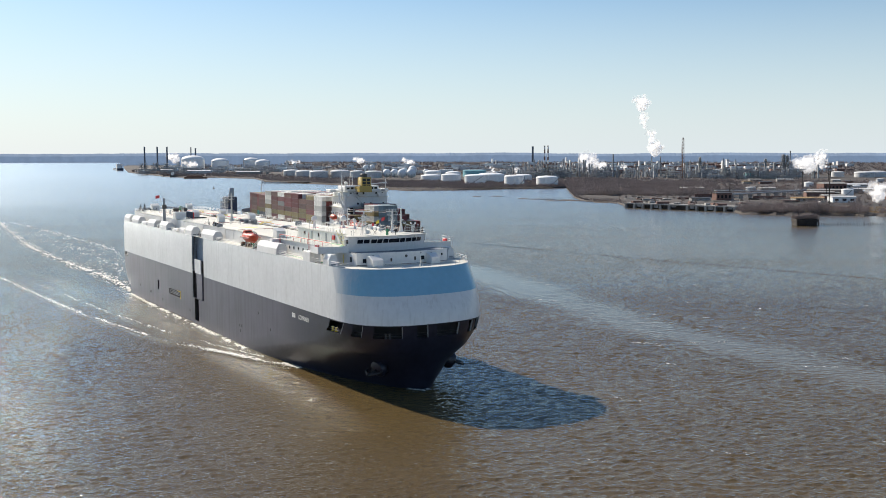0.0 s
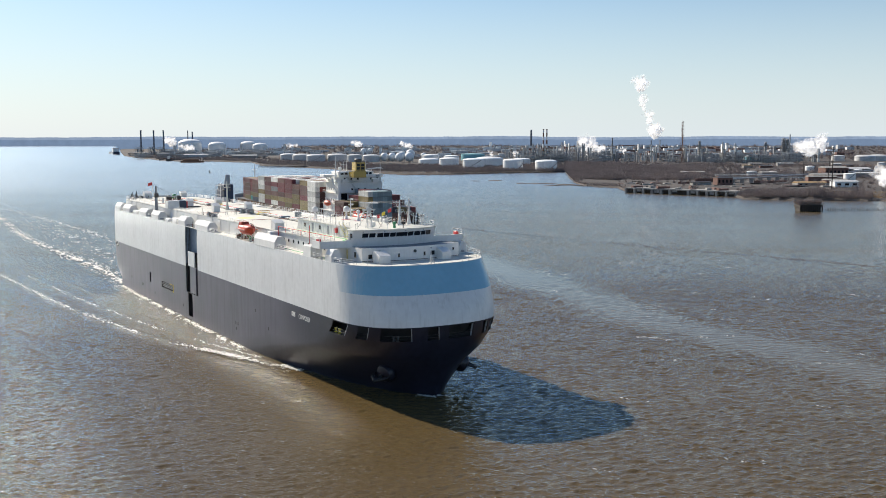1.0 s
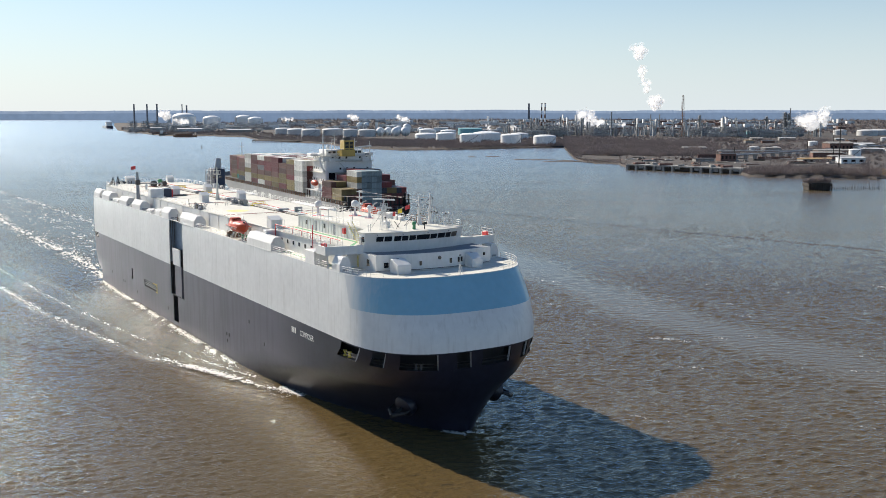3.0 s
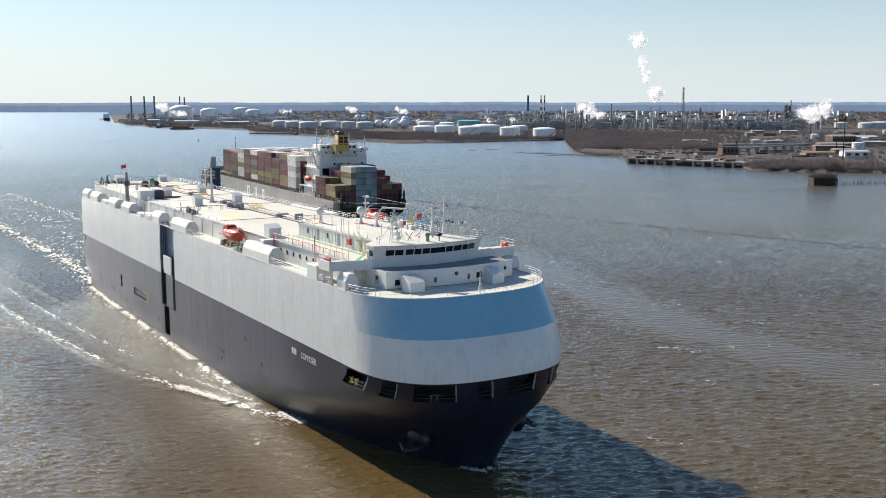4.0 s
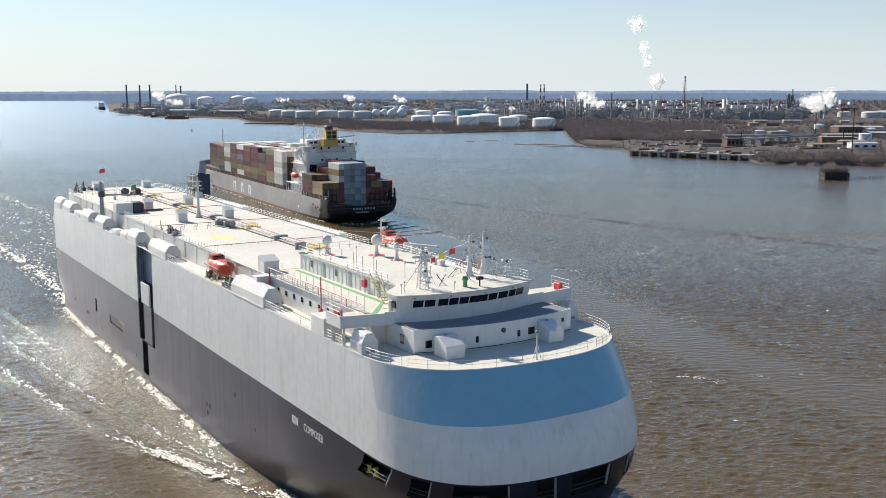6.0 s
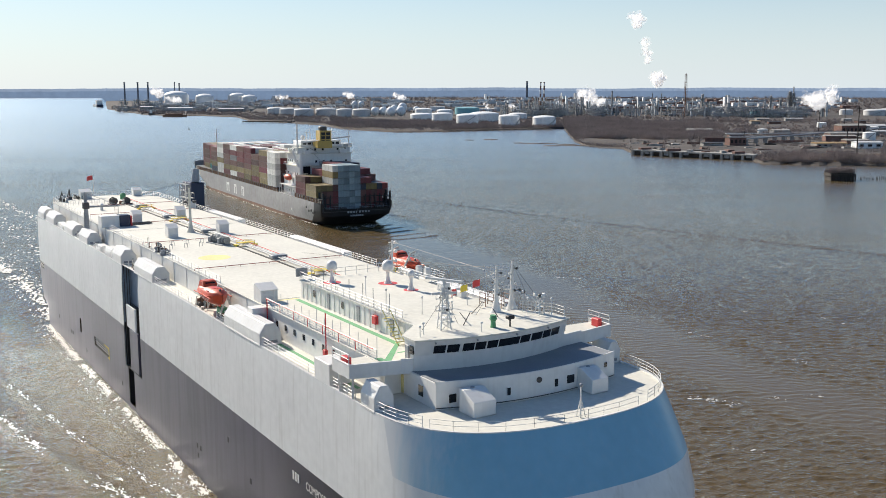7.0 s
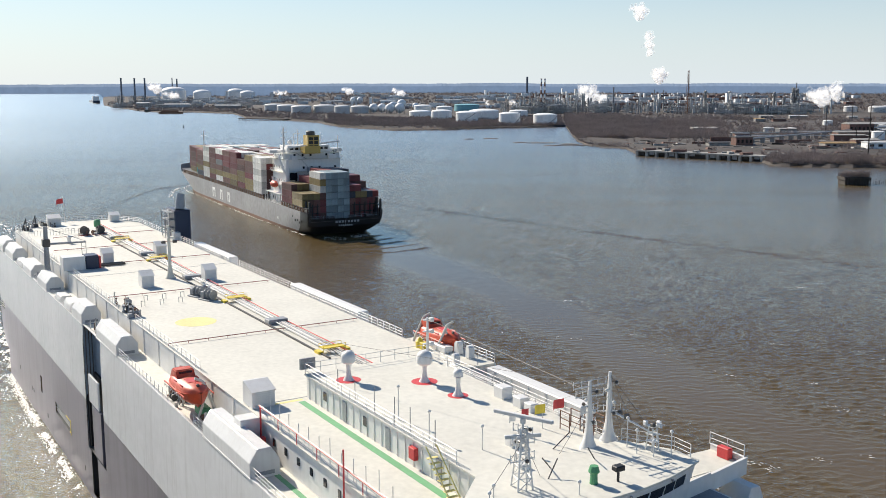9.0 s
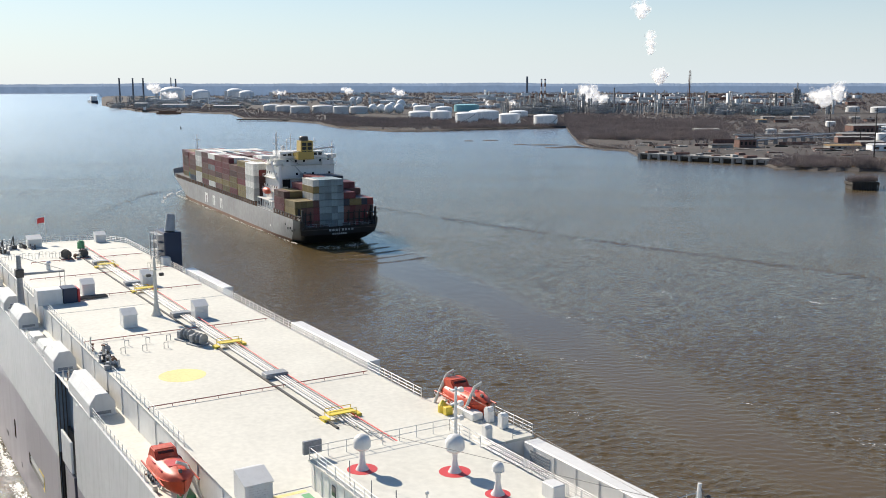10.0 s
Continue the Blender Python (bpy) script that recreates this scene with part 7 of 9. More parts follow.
CARGO_MESH = {k: container_mesh(k) for k in CARGO}
CARGO_WORDS = {"maroon": "dark maroon", "brown": "rust brown", "olive": "olive yellow", "white": "white", "pale": "pale blue-grey", "teal": "teal green", "navy": "dark navy", "red": "bright red", "grey": "grey"}
INNER = []
BASE = 11.36


def load(x, y, tier, colour):
    ob = tagged(new("container", CARGO_MESH[colour]), CARGO_WORDS[colour] + " steel shipping container stacked on the ship's deck", "container", "containers on the deck")
    RIDERS.append((ob, BOXSHIP, x, y, BASE + tier * (TALL + 0.01), 0))


def load_row(x, row, tiers, colours, show, low=0):
    """One stack; show: how many of the uppermost are single containers, the rest join the hidden core."""
    y = 14.88 - row * 2.48
    for t in range(-low, tiers):
        if t >= tiers - show or t < 0:
            load(x, y, t, colours[t % len(colours)] if t >= 0 else colours[0] if colours[0] == "pale" else ("maroon", "brown")[(t + row) % 2])
        else:
            INNER.append((x, y, t))


def load_ship():
    rnd = random.Random(7)
    common = ("maroon", "maroon", "brown", "brown", "olive", "navy", "grey", "maroon", "red", "pale")
    # forward of the bridge, bay by bay from aft; port stacks as they stand
    port = (("white", "white", "white", "white", "white", "white"), ("olive", "olive", "maroon", "brown", "brown", "olive"), ("maroon", "olive", "olive", "brown", "brown"),
            ("olive", "olive", "brown", "maroon", "maroon", "maroon"), ("brown", "olive", "brown", "maroon", "maroon", "brown"), ("white", "olive", "brown", "grey", "maroon", "white"),
            ("maroon", "olive", "brown", "brown", "maroon", "brown"), ("white", "white", "olive", "white", "white", "white"), ("navy", "olive", "brown", "brown", "brown"),
            ("teal", "olive", "maroon", "maroon", "red"), ("olive", "brown", "brown", "brown", "maroon"), ("brown", "maroon", "maroon", "brown", "maroon"))
    for bay, stack in enumerate(port):
        x = -53.5 + bay * 12.75
        rows = 13 if bay < 9 else 11 if bay < 11 else 9
        first = 0 if bay < 9 else 1 if bay < 11 else 2
        load_row(x, first, len(stack), stack, len(stack))
        for row in range(first + 1, first + rows):
            h = len(stack) if bay > 6 else rnd.choice((6, 6, 6, 5)) if row > 3 else len(stack)
            if bay in (0, 1, 2) and row > 2:
                h = 6
            top = rnd.choice(("maroon", "white", "maroon", "pale", "brown", "white", "maroon", "olive"))
            if bay in (7, 3):
                top = "white"
            load_row(x, row, h, [rnd.choice(common) for _ in range(h - 1)] + [top], 2 if (bay == 0 and row < 3) or row < 3 else 1)
    # aft of the bridge
    x = -93.5
    for row in range(13):
        h = (3, 3, 3, 4, 4, 5, 5, 5, 5, 5, 4, 4, 3)[row]
        stack = ["maroon", "maroon", "brown", "maroon", "red"][:h]
        if row in (1, 2):
            stack[-1] = "olive"
        if row in (7, 8, 9):
            stack[-1] = "navy"
        load_row(x, row, h, stack, h if row < 3 else 2)
    x = -106.3
    for row in range(13):
        if row < 3:
            load_row(x, row, 2, ("brown" if row else "olive", "olive"), 2, 2 if row else 0)
        elif row < 8:
            load_row(x, row, 5, ("maroon", "brown", "white", "olive", "white") if row == 3 else ("pale",), 5, 2)
        else:
            h = 2 if row > 9 else 3
            load_row(x, row, h, ("maroon" if row % 2 else "brown", ("navy", "olive", "olive", "navy", "red")[row - 8], "maroon")[:h], h, 2 if row < 12 else 0)
    # hidden core of the stacks
    bm = bmesh.new()
    for x, y, t in INNER:
        z = BASE + t * (TALL + 0.01)
        box(bm, x - L / 2 + 0.1, x + L / 2 - 0.1, y - W / 2 + 0.04, y + W / 2 - 0.04, z + 0.02, z + TALL - 0.02)
    core = tagged(part("inner_containers", bm, CARGO_MATS["brown"]), "brown containers inside the stacks on deck", "containers", kind="stuff")
    RIDERS.append((core, BOXSHIP, 0, 0, 0, 0))
    return core


load_ship()
# ---------------------------------------------------------------- the far bank
BRUSH = material("bare_brush", (0.25, 0.205, 0.188), 0.9, vary=0.35, grain=0.15, patch=0.02)
SOIL = material("river_bank_soil", (0.065, 0.055, 0.048), 0.95, vary=0.45, grain=0.25, patch=0.012)
GRASS = material("dry_grass", (0.34, 0.23, 0.11), 0.95, vary=0.25, grain=0.3, patch=0.03)
RIDGE = material("haze_tinted_ridge", (0.085, 0.105, 0.14), 1.0, vary=0.5, grain=0.03, patch=0.006)
# haze put in as a faint blue glow over the whole ridge
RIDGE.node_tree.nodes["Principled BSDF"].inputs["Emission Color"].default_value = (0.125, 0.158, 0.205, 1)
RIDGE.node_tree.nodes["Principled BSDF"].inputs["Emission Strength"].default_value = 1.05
TANK = material("tank_white", (0.82, 0.82, 0.80), 0.6, vary=0.10, grain=0.4, streak=0.25, stain=(0.35, 0.30, 0.25))
TANK_GREY = material("tank_grey", (0.56, 0.56, 0.55), 0.6, vary=0.15, grain=0.4, streak=0.25, stain=(0.25, 0.2, 0.16))
CYAN = material("tank_cyan", (0.22, 0.46, 0.50), 0.6, vary=0.12, streak=0.2)
STEEL = material("refinery_steel", (0.27, 0.265, 0.26), 0.6, metal=0.1, vary=0.30, grain=0.4)
PALE_STEEL = material("pale_refinery_steel", (0.44, 0.435, 0.42), 0.6, vary=0.20, grain=0.4)
CONCRETE = material("concrete", (0.30, 0.29, 0.27), 0.85, vary=0.25, grain=0.4, streak=0.3, stain=(0.12, 0.10, 0.08))
DARK_TIMBER = material("wet_timber", (0.045, 0.038, 0.032), 0.85, vary=0.35)
BRICK = material("old_brick", (0.17, 0.095, 0.075), 0.85, vary=0.25, grain=0.5)
CHIMNEY = material("chimney_concrete", (0.14, 0.155, 0.185), 0.8, vary=0.15, grain=0.2)
MUD = material("mud_flat", (0.11, 0.095, 0.08), 0.7, vary=0.3)

SHORE = ((-60, 4300), (-30, 4620), (-17.7, 4640), (-17.4, 3058), (-16.8, 2775), (-15.4, 2387), (-14.1, 2246), (-12.7, 2273), (-10.6, 2140), (-9.9, 1880), (-7.9, 1780),
         (-6.1, 1664), (-4.9, 1503), (-3.4, 1433), (-1.9, 1386), (0.2, 1400), (2.8, 1445), (5.5, 1490), (7.0, 1510), (7.25, 1300), (7.5, 1160), (8.0, 1085), (9.0, 1060), (9.9, 1040),
         (10.4, 965), (13.2, 935), (16.2, 902), (16.6, 872), (18.5, 868), (21.3, 871), (30, 900), (60, 1100))


def shore(az):
    for (a, r), (b, s) in zip(SHORE, SHORE[1:]):
        if a <= az <= b:
            return r + (s - r) * (az - a) / (b - a)
    return SHORE[-1][1]


def polar(az, r):
    return r * math.sin(radians(az)), r * math.cos(radians(az))


def rise(az, r):
    """Height of the ground: it climbs gently towards the ridge."""
    r1 = shore(az) + 1200
    return 3.0 + (15.0 if az > -9 else 2.0) * max(0.0, min(1.0, (r - r1) / max(4720 - r1, 1)))


def build_land():
    bm = bmesh.new()
    azs = sorted({round(a, 2) for a in np.arange(-60, 60.1, 1.5)} | {round(a, 2) for a in np.arange(-18, 24, 0.2)} | {a for a, _ in SHORE})
    rows = []
    for az in azs:
        r0 = shore(az) + 9 * noise.noise((az * 2.1, 3.3, 0)) + 5 * noise.noise((az * 9.0, 1.3, 0))
        col = []
        for k, (d, z) in enumerate(((0, -0.6), (3, 0.5), (9, 1.6), (40, 2.1), (160, 2.4), (500, 2.6), (1200, 3.0))):
            r = r0 + d
            x, y = polar(az, min(r, 4700 + k))
            col.append(bm.verts.new((x, y, z + (0.5 * noise.noise((x * 0.02, y * 0.02, 5)) if k > 1 else 0))))
        x, y = polar(az, 4720)
        col.append(bm.verts.new((x, y, rise(az, 4720))))
        rows.append(col)
    for a, b in zip(rows, rows[1:]):
        for k in range(len(a) - 1):
            bm.faces.new((a[k], b[k], b[k + 1], a[k + 1]))
    return tagged(part("ground", bm, SOIL), "low brown winter river bank with bare soil", "ground", kind="structure")


build_land()


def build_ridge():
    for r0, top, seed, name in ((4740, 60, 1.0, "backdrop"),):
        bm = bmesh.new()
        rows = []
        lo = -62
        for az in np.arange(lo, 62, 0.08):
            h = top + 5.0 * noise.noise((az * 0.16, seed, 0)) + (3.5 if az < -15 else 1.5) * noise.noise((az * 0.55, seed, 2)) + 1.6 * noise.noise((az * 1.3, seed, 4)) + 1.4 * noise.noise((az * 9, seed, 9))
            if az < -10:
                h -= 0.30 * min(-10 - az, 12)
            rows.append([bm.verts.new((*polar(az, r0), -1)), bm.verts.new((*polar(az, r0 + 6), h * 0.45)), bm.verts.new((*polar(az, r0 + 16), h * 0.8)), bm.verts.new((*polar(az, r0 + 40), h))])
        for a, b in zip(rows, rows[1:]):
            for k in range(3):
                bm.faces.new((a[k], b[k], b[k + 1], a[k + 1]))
        tagged(part(name, bm, RIDGE, smooth=False), "distant wooded ridge, haze put in as a blue glow", "hills", kind="structure")


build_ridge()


# ---- plants
def twigs(bm, x, y, z, h, spread, n, rnd, thick=0.10):
    for _ in range(n):
        a, t = rnd.uniform(0, 6.28), rnd.uniform(0.1, 1.0)
        bx, by = x + spread * 0.35 * rnd.uniform(-1, 1), y + spread * 0.35 * rnd.uniform(-1, 1)
        tx, ty, tz = bx + spread * t * math.cos(a), by + spread * t * math.sin(a), z + h * rnd.uniform(0.55, 1.0)
        w = thick * h * rnd.uniform(0.5, 1.0)
        v = [bm.verts.new((bx + w * math.cos(a + q), by + w * math.sin(a + q), z + h * 0.1)) for q in (0, 2.1, 4.2)] + [bm.verts.new((tx, ty, tz))]
        bm.faces.new((v[0], v[1], v[3]))
        bm.faces.new((v[1], v[2], v[3]))
        bm.faces.new((v[2], v[0], v[3]))


def brush(name, label, spots, mat=BRUSH, n=30):
    rnd = random.Random(len(spots))
    bm = bmesh.new()
    for x, y, z, h in spots:
        twigs(bm, x, y, z, h * rnd.uniform(0.7, 1.15), h * rnd.uniform(0.45, 0.8), n, rnd, 0.02)
    me = bpy.data.meshes.new(name)
    bm.to_mesh(me)
    bm.free()
    me.materials.append(mat)
    return tagged(new(name, me), label, "brush", kind="stuff")


def build_brush():
    rnd = random.Random(3)
    spots = []
    while len(spots) < 11000:
        az = rnd.uniform(7.0, 24.0)
        r = shore(az) + rnd.uniform(6, 1150) ** rnd.uniform(0.9, 1.0)
        gap = noise.noise((az * 0.9, r * 0.004, 2.0))
        if r > 2080 or (gap < -0.38 and az > 13):
            continue
        if az < 17.5 and r < 1185 + 25 * noise.noise((az * 1.7, 0.4, 6.0)) and rnd.random() < 0.985:
            continue
        if az > 15 and 930 < r < 1750 and rnd.random() < (0.97 if r < 1290 else 0.80):
            continue
        x, y = polar(az, r)
        spots.append((x, y, 1.6, rnd.uniform(4.0, 9.5) * (0.9 + 0.5 * gap)))
    for _ in range(700):
        az = rnd.uniform(7.0, 10.5)
        x, y = polar(az, shore(az) + 5 + 60 * rnd.random() ** 2)
        spots.append((x, y, 1.2, rnd.uniform(1.0, 2.6)))
    brush("bare_woods", "leafless grey-brown woods and scrub on the bank", spots)
    spots = []
    for _ in range(5200):
        az = rnd.uniform(-5.5, 6.9)
        r = shore(az) + 6 + 420 * rnd.random() ** 1.5
        if az < 0.5 and r < shore(az) + 70:
            if rnd.random() < 0.92:
                continue
        x, y = polar(az, r)
        spots.append((x, y, 2.0, rnd.uniform(3, 7)))
    for _ in range(3000):
        az = rnd.uniform(-17.2, -4)
        r = shore(az) + 8 + rnd.uniform(0, 1) ** 1.4 * 620
        x, y = polar(az, r)
        spots.append((x, y, 2.2, rnd.uniform(3, 7)))
    brush("shore_scrub", "dark leafless scrub along the tank farm shore", spots)
    spots = []
    for _ in range(210):
        az = rnd.uniform(16.2, 27)
        r = shore(az) + rnd.uniform(4, 60)
        x, y = polar(az, r)
        spots.append((x, y, 1.4, rnd.uniform(1.6, 4.5)))
    for _ in range(420):
        az = rnd.uniform(16.3, 19.0)
        x, y = polar(az, shore(az) + 4 + 95 * rnd.random() ** 1.5)
        spots.append((x, y, 1.6, rnd.uniform(2.0, 5.5)))
    for _ in range(160):
        u, v = rnd.uniform(-8, 8), rnd.uniform(-5, 5)
        spots.append((253 + u, 700 + v, 4.4, rnd.uniform(1.5, 5.0)))
    brush("bank_scrub", "brown scrub on the eroded bank", spots)
    spots = []
    for _ in range(1500):
        az = rnd.uniform(-5.2, 1.6)
        x, y = polar(az, shore(az) + rnd.uniform(10, 60))
        spots.append((x, y, 1.6, rnd.uniform(0.6, 1.4)))
    for _ in range(4200):
        az = rnd.uniform(18.0, 27)
        x, y = polar(az, shore(az) + rnd.uniform(12, 110))
        spots.append((x, y, 1.8, rnd.uniform(0.9, 2.2)))
    for _ in range(2600):
        az = rnd.uniform(7.4, 18)
        x, y = polar(az, rnd.uniform(shore(az) + 14, 1190))
        spots.append((x, y, 1.8, rnd.uniform(0.3, 0.9)))
    brush("dry_grass", "tawny dry grass on the bank", spots, GRASS, 12)


build_brush()


def bare_tree(x, y, h, seed):
    rnd = random.Random(seed)
    tree = empty("tree", "leafless winter tree with a spreading twiggy crown", "tree", "bare trees on the bank")
    bm = bmesh.new()
    rod(bm, (0, 0, -0.3), (0.2, 0.1, h * 0.5), 0.03 * h, 7, 0.018 * h)
    tips = []
    for k in range(7):
        a, z = rnd.uniform(0, 6.28), h * rnd.uniform(0.28, 0.5)
        e = (0.26 * h * math.cos(a), 0.26 * h * math.sin(a), z + h * rnd.uniform(0.22, 0.42))
        rod(bm, (0.1, 0.05, z), e, 0.012 * h, 5, 0.005 * h)
        tips.append(e)
    part("trunk", bm, BRUSH, tree)
    bm = bmesh.new()
    for e in tips + [(0, 0, h * 0.7)]:
        for _ in range(16):
            a, u = rnd.uniform(0, 6.28), rnd.uniform(0.1, 0.24) * h
            rod(bm, e, (e[0] + u * math.cos(a), e[1] + u * math.sin(a), e[2] + rnd.uniform(-0.05, 0.25) * h), 0.004 * h, 3, 0.001 * h)
    part("crown", bm, BRUSH, tree)
    tree.matrix_world = pose(x, y, 1.6, 0, 0, seed * 50)


for k, (az, d, h) in enumerate(((16.7, 12, 8), (17.1, 18, 10), (17.6, 10, 9), (18.0, 20, 7), (19.2, 15, 9), (20.0, 22, 12), (20.5, 14, 9), (21.4, 20, 10), (22.2, 25, 11), (23.0, 16, 9), (16.9, 60, 9), (18.7, 80, 10), (24.2, 20, 12), (25.5, 30, 10))):
    bare_tree(*polar(az, shore(az) + d), h, k)


# ---- tank farm and refinery
def storage_tank(x, y, d, h, mat=TANK, label="white steel storage tank with a shallow roof", dome=0.06):
    t = empty("storage_tank", label, "tank", "storage tanks")
    r = d / 2
    bm = bmesh.new()
    lathe(bm, (0, 0), ((r, -0.5), (r, h)), 32)
    part("shell", bm, mat, t, smooth=True)
    bm = bmesh.new()
    lathe(bm, (0, 0), [(r + 0.2, h), (r + 0.2, h + 0.3)] + [(r * math.cos(a), h + 0.3 + d * dome * math.sin(a) * 1.4) for a in np.linspace(0.25, 1.5, 6)], 32)
    part("roof", bm, mat, t, smooth=True)
    bm = bmesh.new()
    flight = []
    for k in range(13):
        a = -2.2 + k * 0.11
        flight.append([bm.verts.new((q * math.cos(a), q * math.sin(a), h * k / 12 + dz)) for q, dz in ((r + 0.05, -0.3), (r + 0.85, -0.3), (r + 0.85, 0.4), (r + 0.05, 0.4))])
    for a, b in zip(flight, flight[1:]):
        for k in range(4):
            bm.faces.new((a[k], a[(k + 1) % 4], b[(k + 1) % 4], b[k]))
    bm.faces.new(flight[0])
    bm.faces.new(reversed(flight[-1]))
    part("stair", bm, STEEL, t)
    t.matrix_world = pose(x, y, 2.2, 0, 0, (x * 7) % 360)


for x, y, d, h in ((-22, 2192, 36, 11.5), (-22, 1853, 38, 9), (14, 1747, 34, 12.6), (22, 2153, 33, 10), (52, 1640, 34, 13.2), (83, 1748, 49, 12.6), (110, 1550, 30.7, 14.3), (150, 1885, 33, 9), (159, 1532, 33.4, 13)):
    storage_tank(x, y, d, h)
storage_tank(70, 2235, 52, 13.5, CYAN, "pale cyan storage tank among white ones", 0.02)
for x, y, d, h in ((-256, 2073, 38.5, 13), (-214, 2090, 42, 13.5), (-174, 2039, 29, 14), (-143, 2075, 36, 12.5), (-300, 2180, 40, 12), (-340, 2260, 38, 12), (836, 2129, 26, 11), (872, 2080, 40, 11), (915, 2120, 44, 11)):
    storage_tank(x, y, d, h, TANK_GREY, "weathered pale grey storage tank")
for x, y, d, h in ((-893, 3595, 82, 32), (-797, 3598, 61, 26), (-810, 4250, 66, 26), (-739, 4127, 60, 20)):
    storage_tank(x, y, d, h, TANK, "large white gas tank with a domed roof", 0.13)


def sphere_tank(x, y, r):
    s = empty("sphere_tank", "white spherical gas tank on steel legs", "tank", "spherical gas tanks")
    bm = bmesh.new()
    ball(bm, (0, 0, r + 1.5), r, u=24, v=14)
    part("shell", bm, TANK, s, smooth=True)
    for k in range(8):
        bm = bmesh.new()
        a = k * math.pi / 4
        rod(bm, (r * 0.95 * math.cos(a), r * 0.95 * math.sin(a), -0.5), (r * 0.95 * math.cos(a), r * 0.95 * math.sin(a), r + 1.5), 0.35, 6)
        part("leg", bm, STEEL, s)
    s.matrix_world = pose(x, y, 2.2)


for x, y, r in ((-116, 2076, 8.8), (-100, 2078, 8.8), (-83, 2041, 9.2), (-64, 2041, 9.6), (-91, 2366, 8), (-73, 2420, 10.5), (-40, 2350, 7), (-230, 3000, 9), (-212, 3010, 9)):
    sphere_tank(x, y, r)


def chimney(x, y, h, r, mats=(CHIMNEY,), label="tall dark concrete chimney", bands=1):
    c = empty("chimney", label, "chimney")
    for k in range(bands):
        bm = bmesh.new()
        z0, z1 = h * k / bands, h * (k + 1) / bands
        rod(bm, (0, 0, z0 - (1.0 if k == 0 else 0)), (0, 0, z1), r * (1 - 0.25 * z0 / h), 14, r * (1 - 0.25 * z1 / h))
        part("shaft" if bands == 1 else "band", bm, mats[k % len(mats)], c, smooth=True)
    bm = bmesh.new()
    lathe(bm, (0, 0), ((r * 0.9, h - 1.5), (r * 0.95, h - 1.2), (r * 0.95, h), (r * 0.6, h + 0.1)), 14)
    part("rim", bm, mats[-1], c)
    c.matrix_world = pose(x, y, 2.0)


chimney(383, 4300, 86, 5.2)
for x in (210, 217):
    chimney(x, 2081, 67, 1.9, (TANK, BRICK), "red and white banded refinery chimney", 9)
for x, y in ((-896, 3023), (-858, 3024), (-829, 3025)):
    chimney(x, y, 73, 2.9, label="tall dark power station chimney")
chimney(-960, 3836, 79, 2.4)
chimney(-943, 3837, 75, 3.4)
for x, y, h, r in ((448, 2160, 45, 1.3), (467, 2161, 45, 1.3), (365, 2159, 50, 1.8), (387, 2014, 34, 1.2), (300, 2150, 38, 1.4), (253, 2120, 40, 1.5), (640, 2300, 40, 1.5), (1000, 2900, 60, 2.0)):
    chimney(x, y, h, r, (STEEL,), "slim steel flue stack")


def lattice_tower(x, y, h, w, mat, label, mast=0.0):
    t = empty("lattice_tower", label, "tower")
    bm = bmesh.new()
    n = max(5, int(h / 6))
    for k in range(n):
        z0, z1 = h * k / n, h * (k + 1) / n
        w0, w1 = w * (1 - 0.65 * z0 / h), w * (1 - 0.65 * z1 / h)
        q0 = [Vector((sx * w0, sy * w0, z0)) for sx, sy in ((-1, -1), (1, -1), (1, 1), (-1, 1))]
        q1 = [Vector((sx * w1, sy * w1, z1)) for sx, sy in ((-1, -1), (1, -1), (1, 1), (-1, 1))]
        for i in range(4):
            rod(bm, q0[i], q1[i], 0.22, 4)
            rod(bm, q0[i], q1[(i + 1) % 4], 0.14, 4)
            rod(bm, q1[i], q1[(i + 1) % 4], 0.14, 4)
    part("frame", bm, mat, t)
    bm = bmesh.new()
    rod(bm, (0, 0, 0), (0, 0, h + mast), 0.5, 6)
    part("riser", bm, mat, t)
    t.matrix_world = pose(x, y, 2.0, 0, 0, 20)


lattice_tower(472, 1982, 81, 3.4, RUST, "rust red lattice flare tower", 1.5)


def column(x, y, h, r, mat, seed):
    rnd = random.Random(seed)
    c = empty("process_column", ("grey" if mat == STEEL else "pale") + " steel refinery column with platforms", "column", "refinery columns")
    bm = bmesh.new()
    lathe(bm, (0, 0), ((r * 1.15, -0.5), (r, 1.5), (r, h * 0.6), (r * 0.85, h * 0.64), (r * 0.85, h * 0.97), (r * 0.4, h)), 12)
    part("shell", bm, mat, c, smooth=True)
    for k in range(rnd.randint(2, 5)):
        z = h * rnd.uniform(0.25, 0.98)
        bm = bmesh.new()
        lathe(bm, (0, 0), ((r * 1.7, z), (r * 1.7, z + 0.25)), 10)
        for a in range(6):
            rod(bm, (r * 1.65 * math.cos(a), r * 1.65 * math.sin(a), z), (r * 1.65 * math.cos(a), r * 1.65 * math.sin(a), z + 1.2), 0.08, 4)
        part("platform", bm, STEEL, c)
    bm = bmesh.new()
    rod(bm, (r * 1.2, 0, 0), (r * 1.2, 0, h), 0.3, 5)
    rod(bm, (r * 1.2, 0, h), (0, 0, h + 0.6), 0.3, 5)
    part("riser_pipe", bm, PALE_STEEL, c)
    c.matrix_world = pose(x, y, 2.3, 0, 0, rnd.uniform(0, 360))


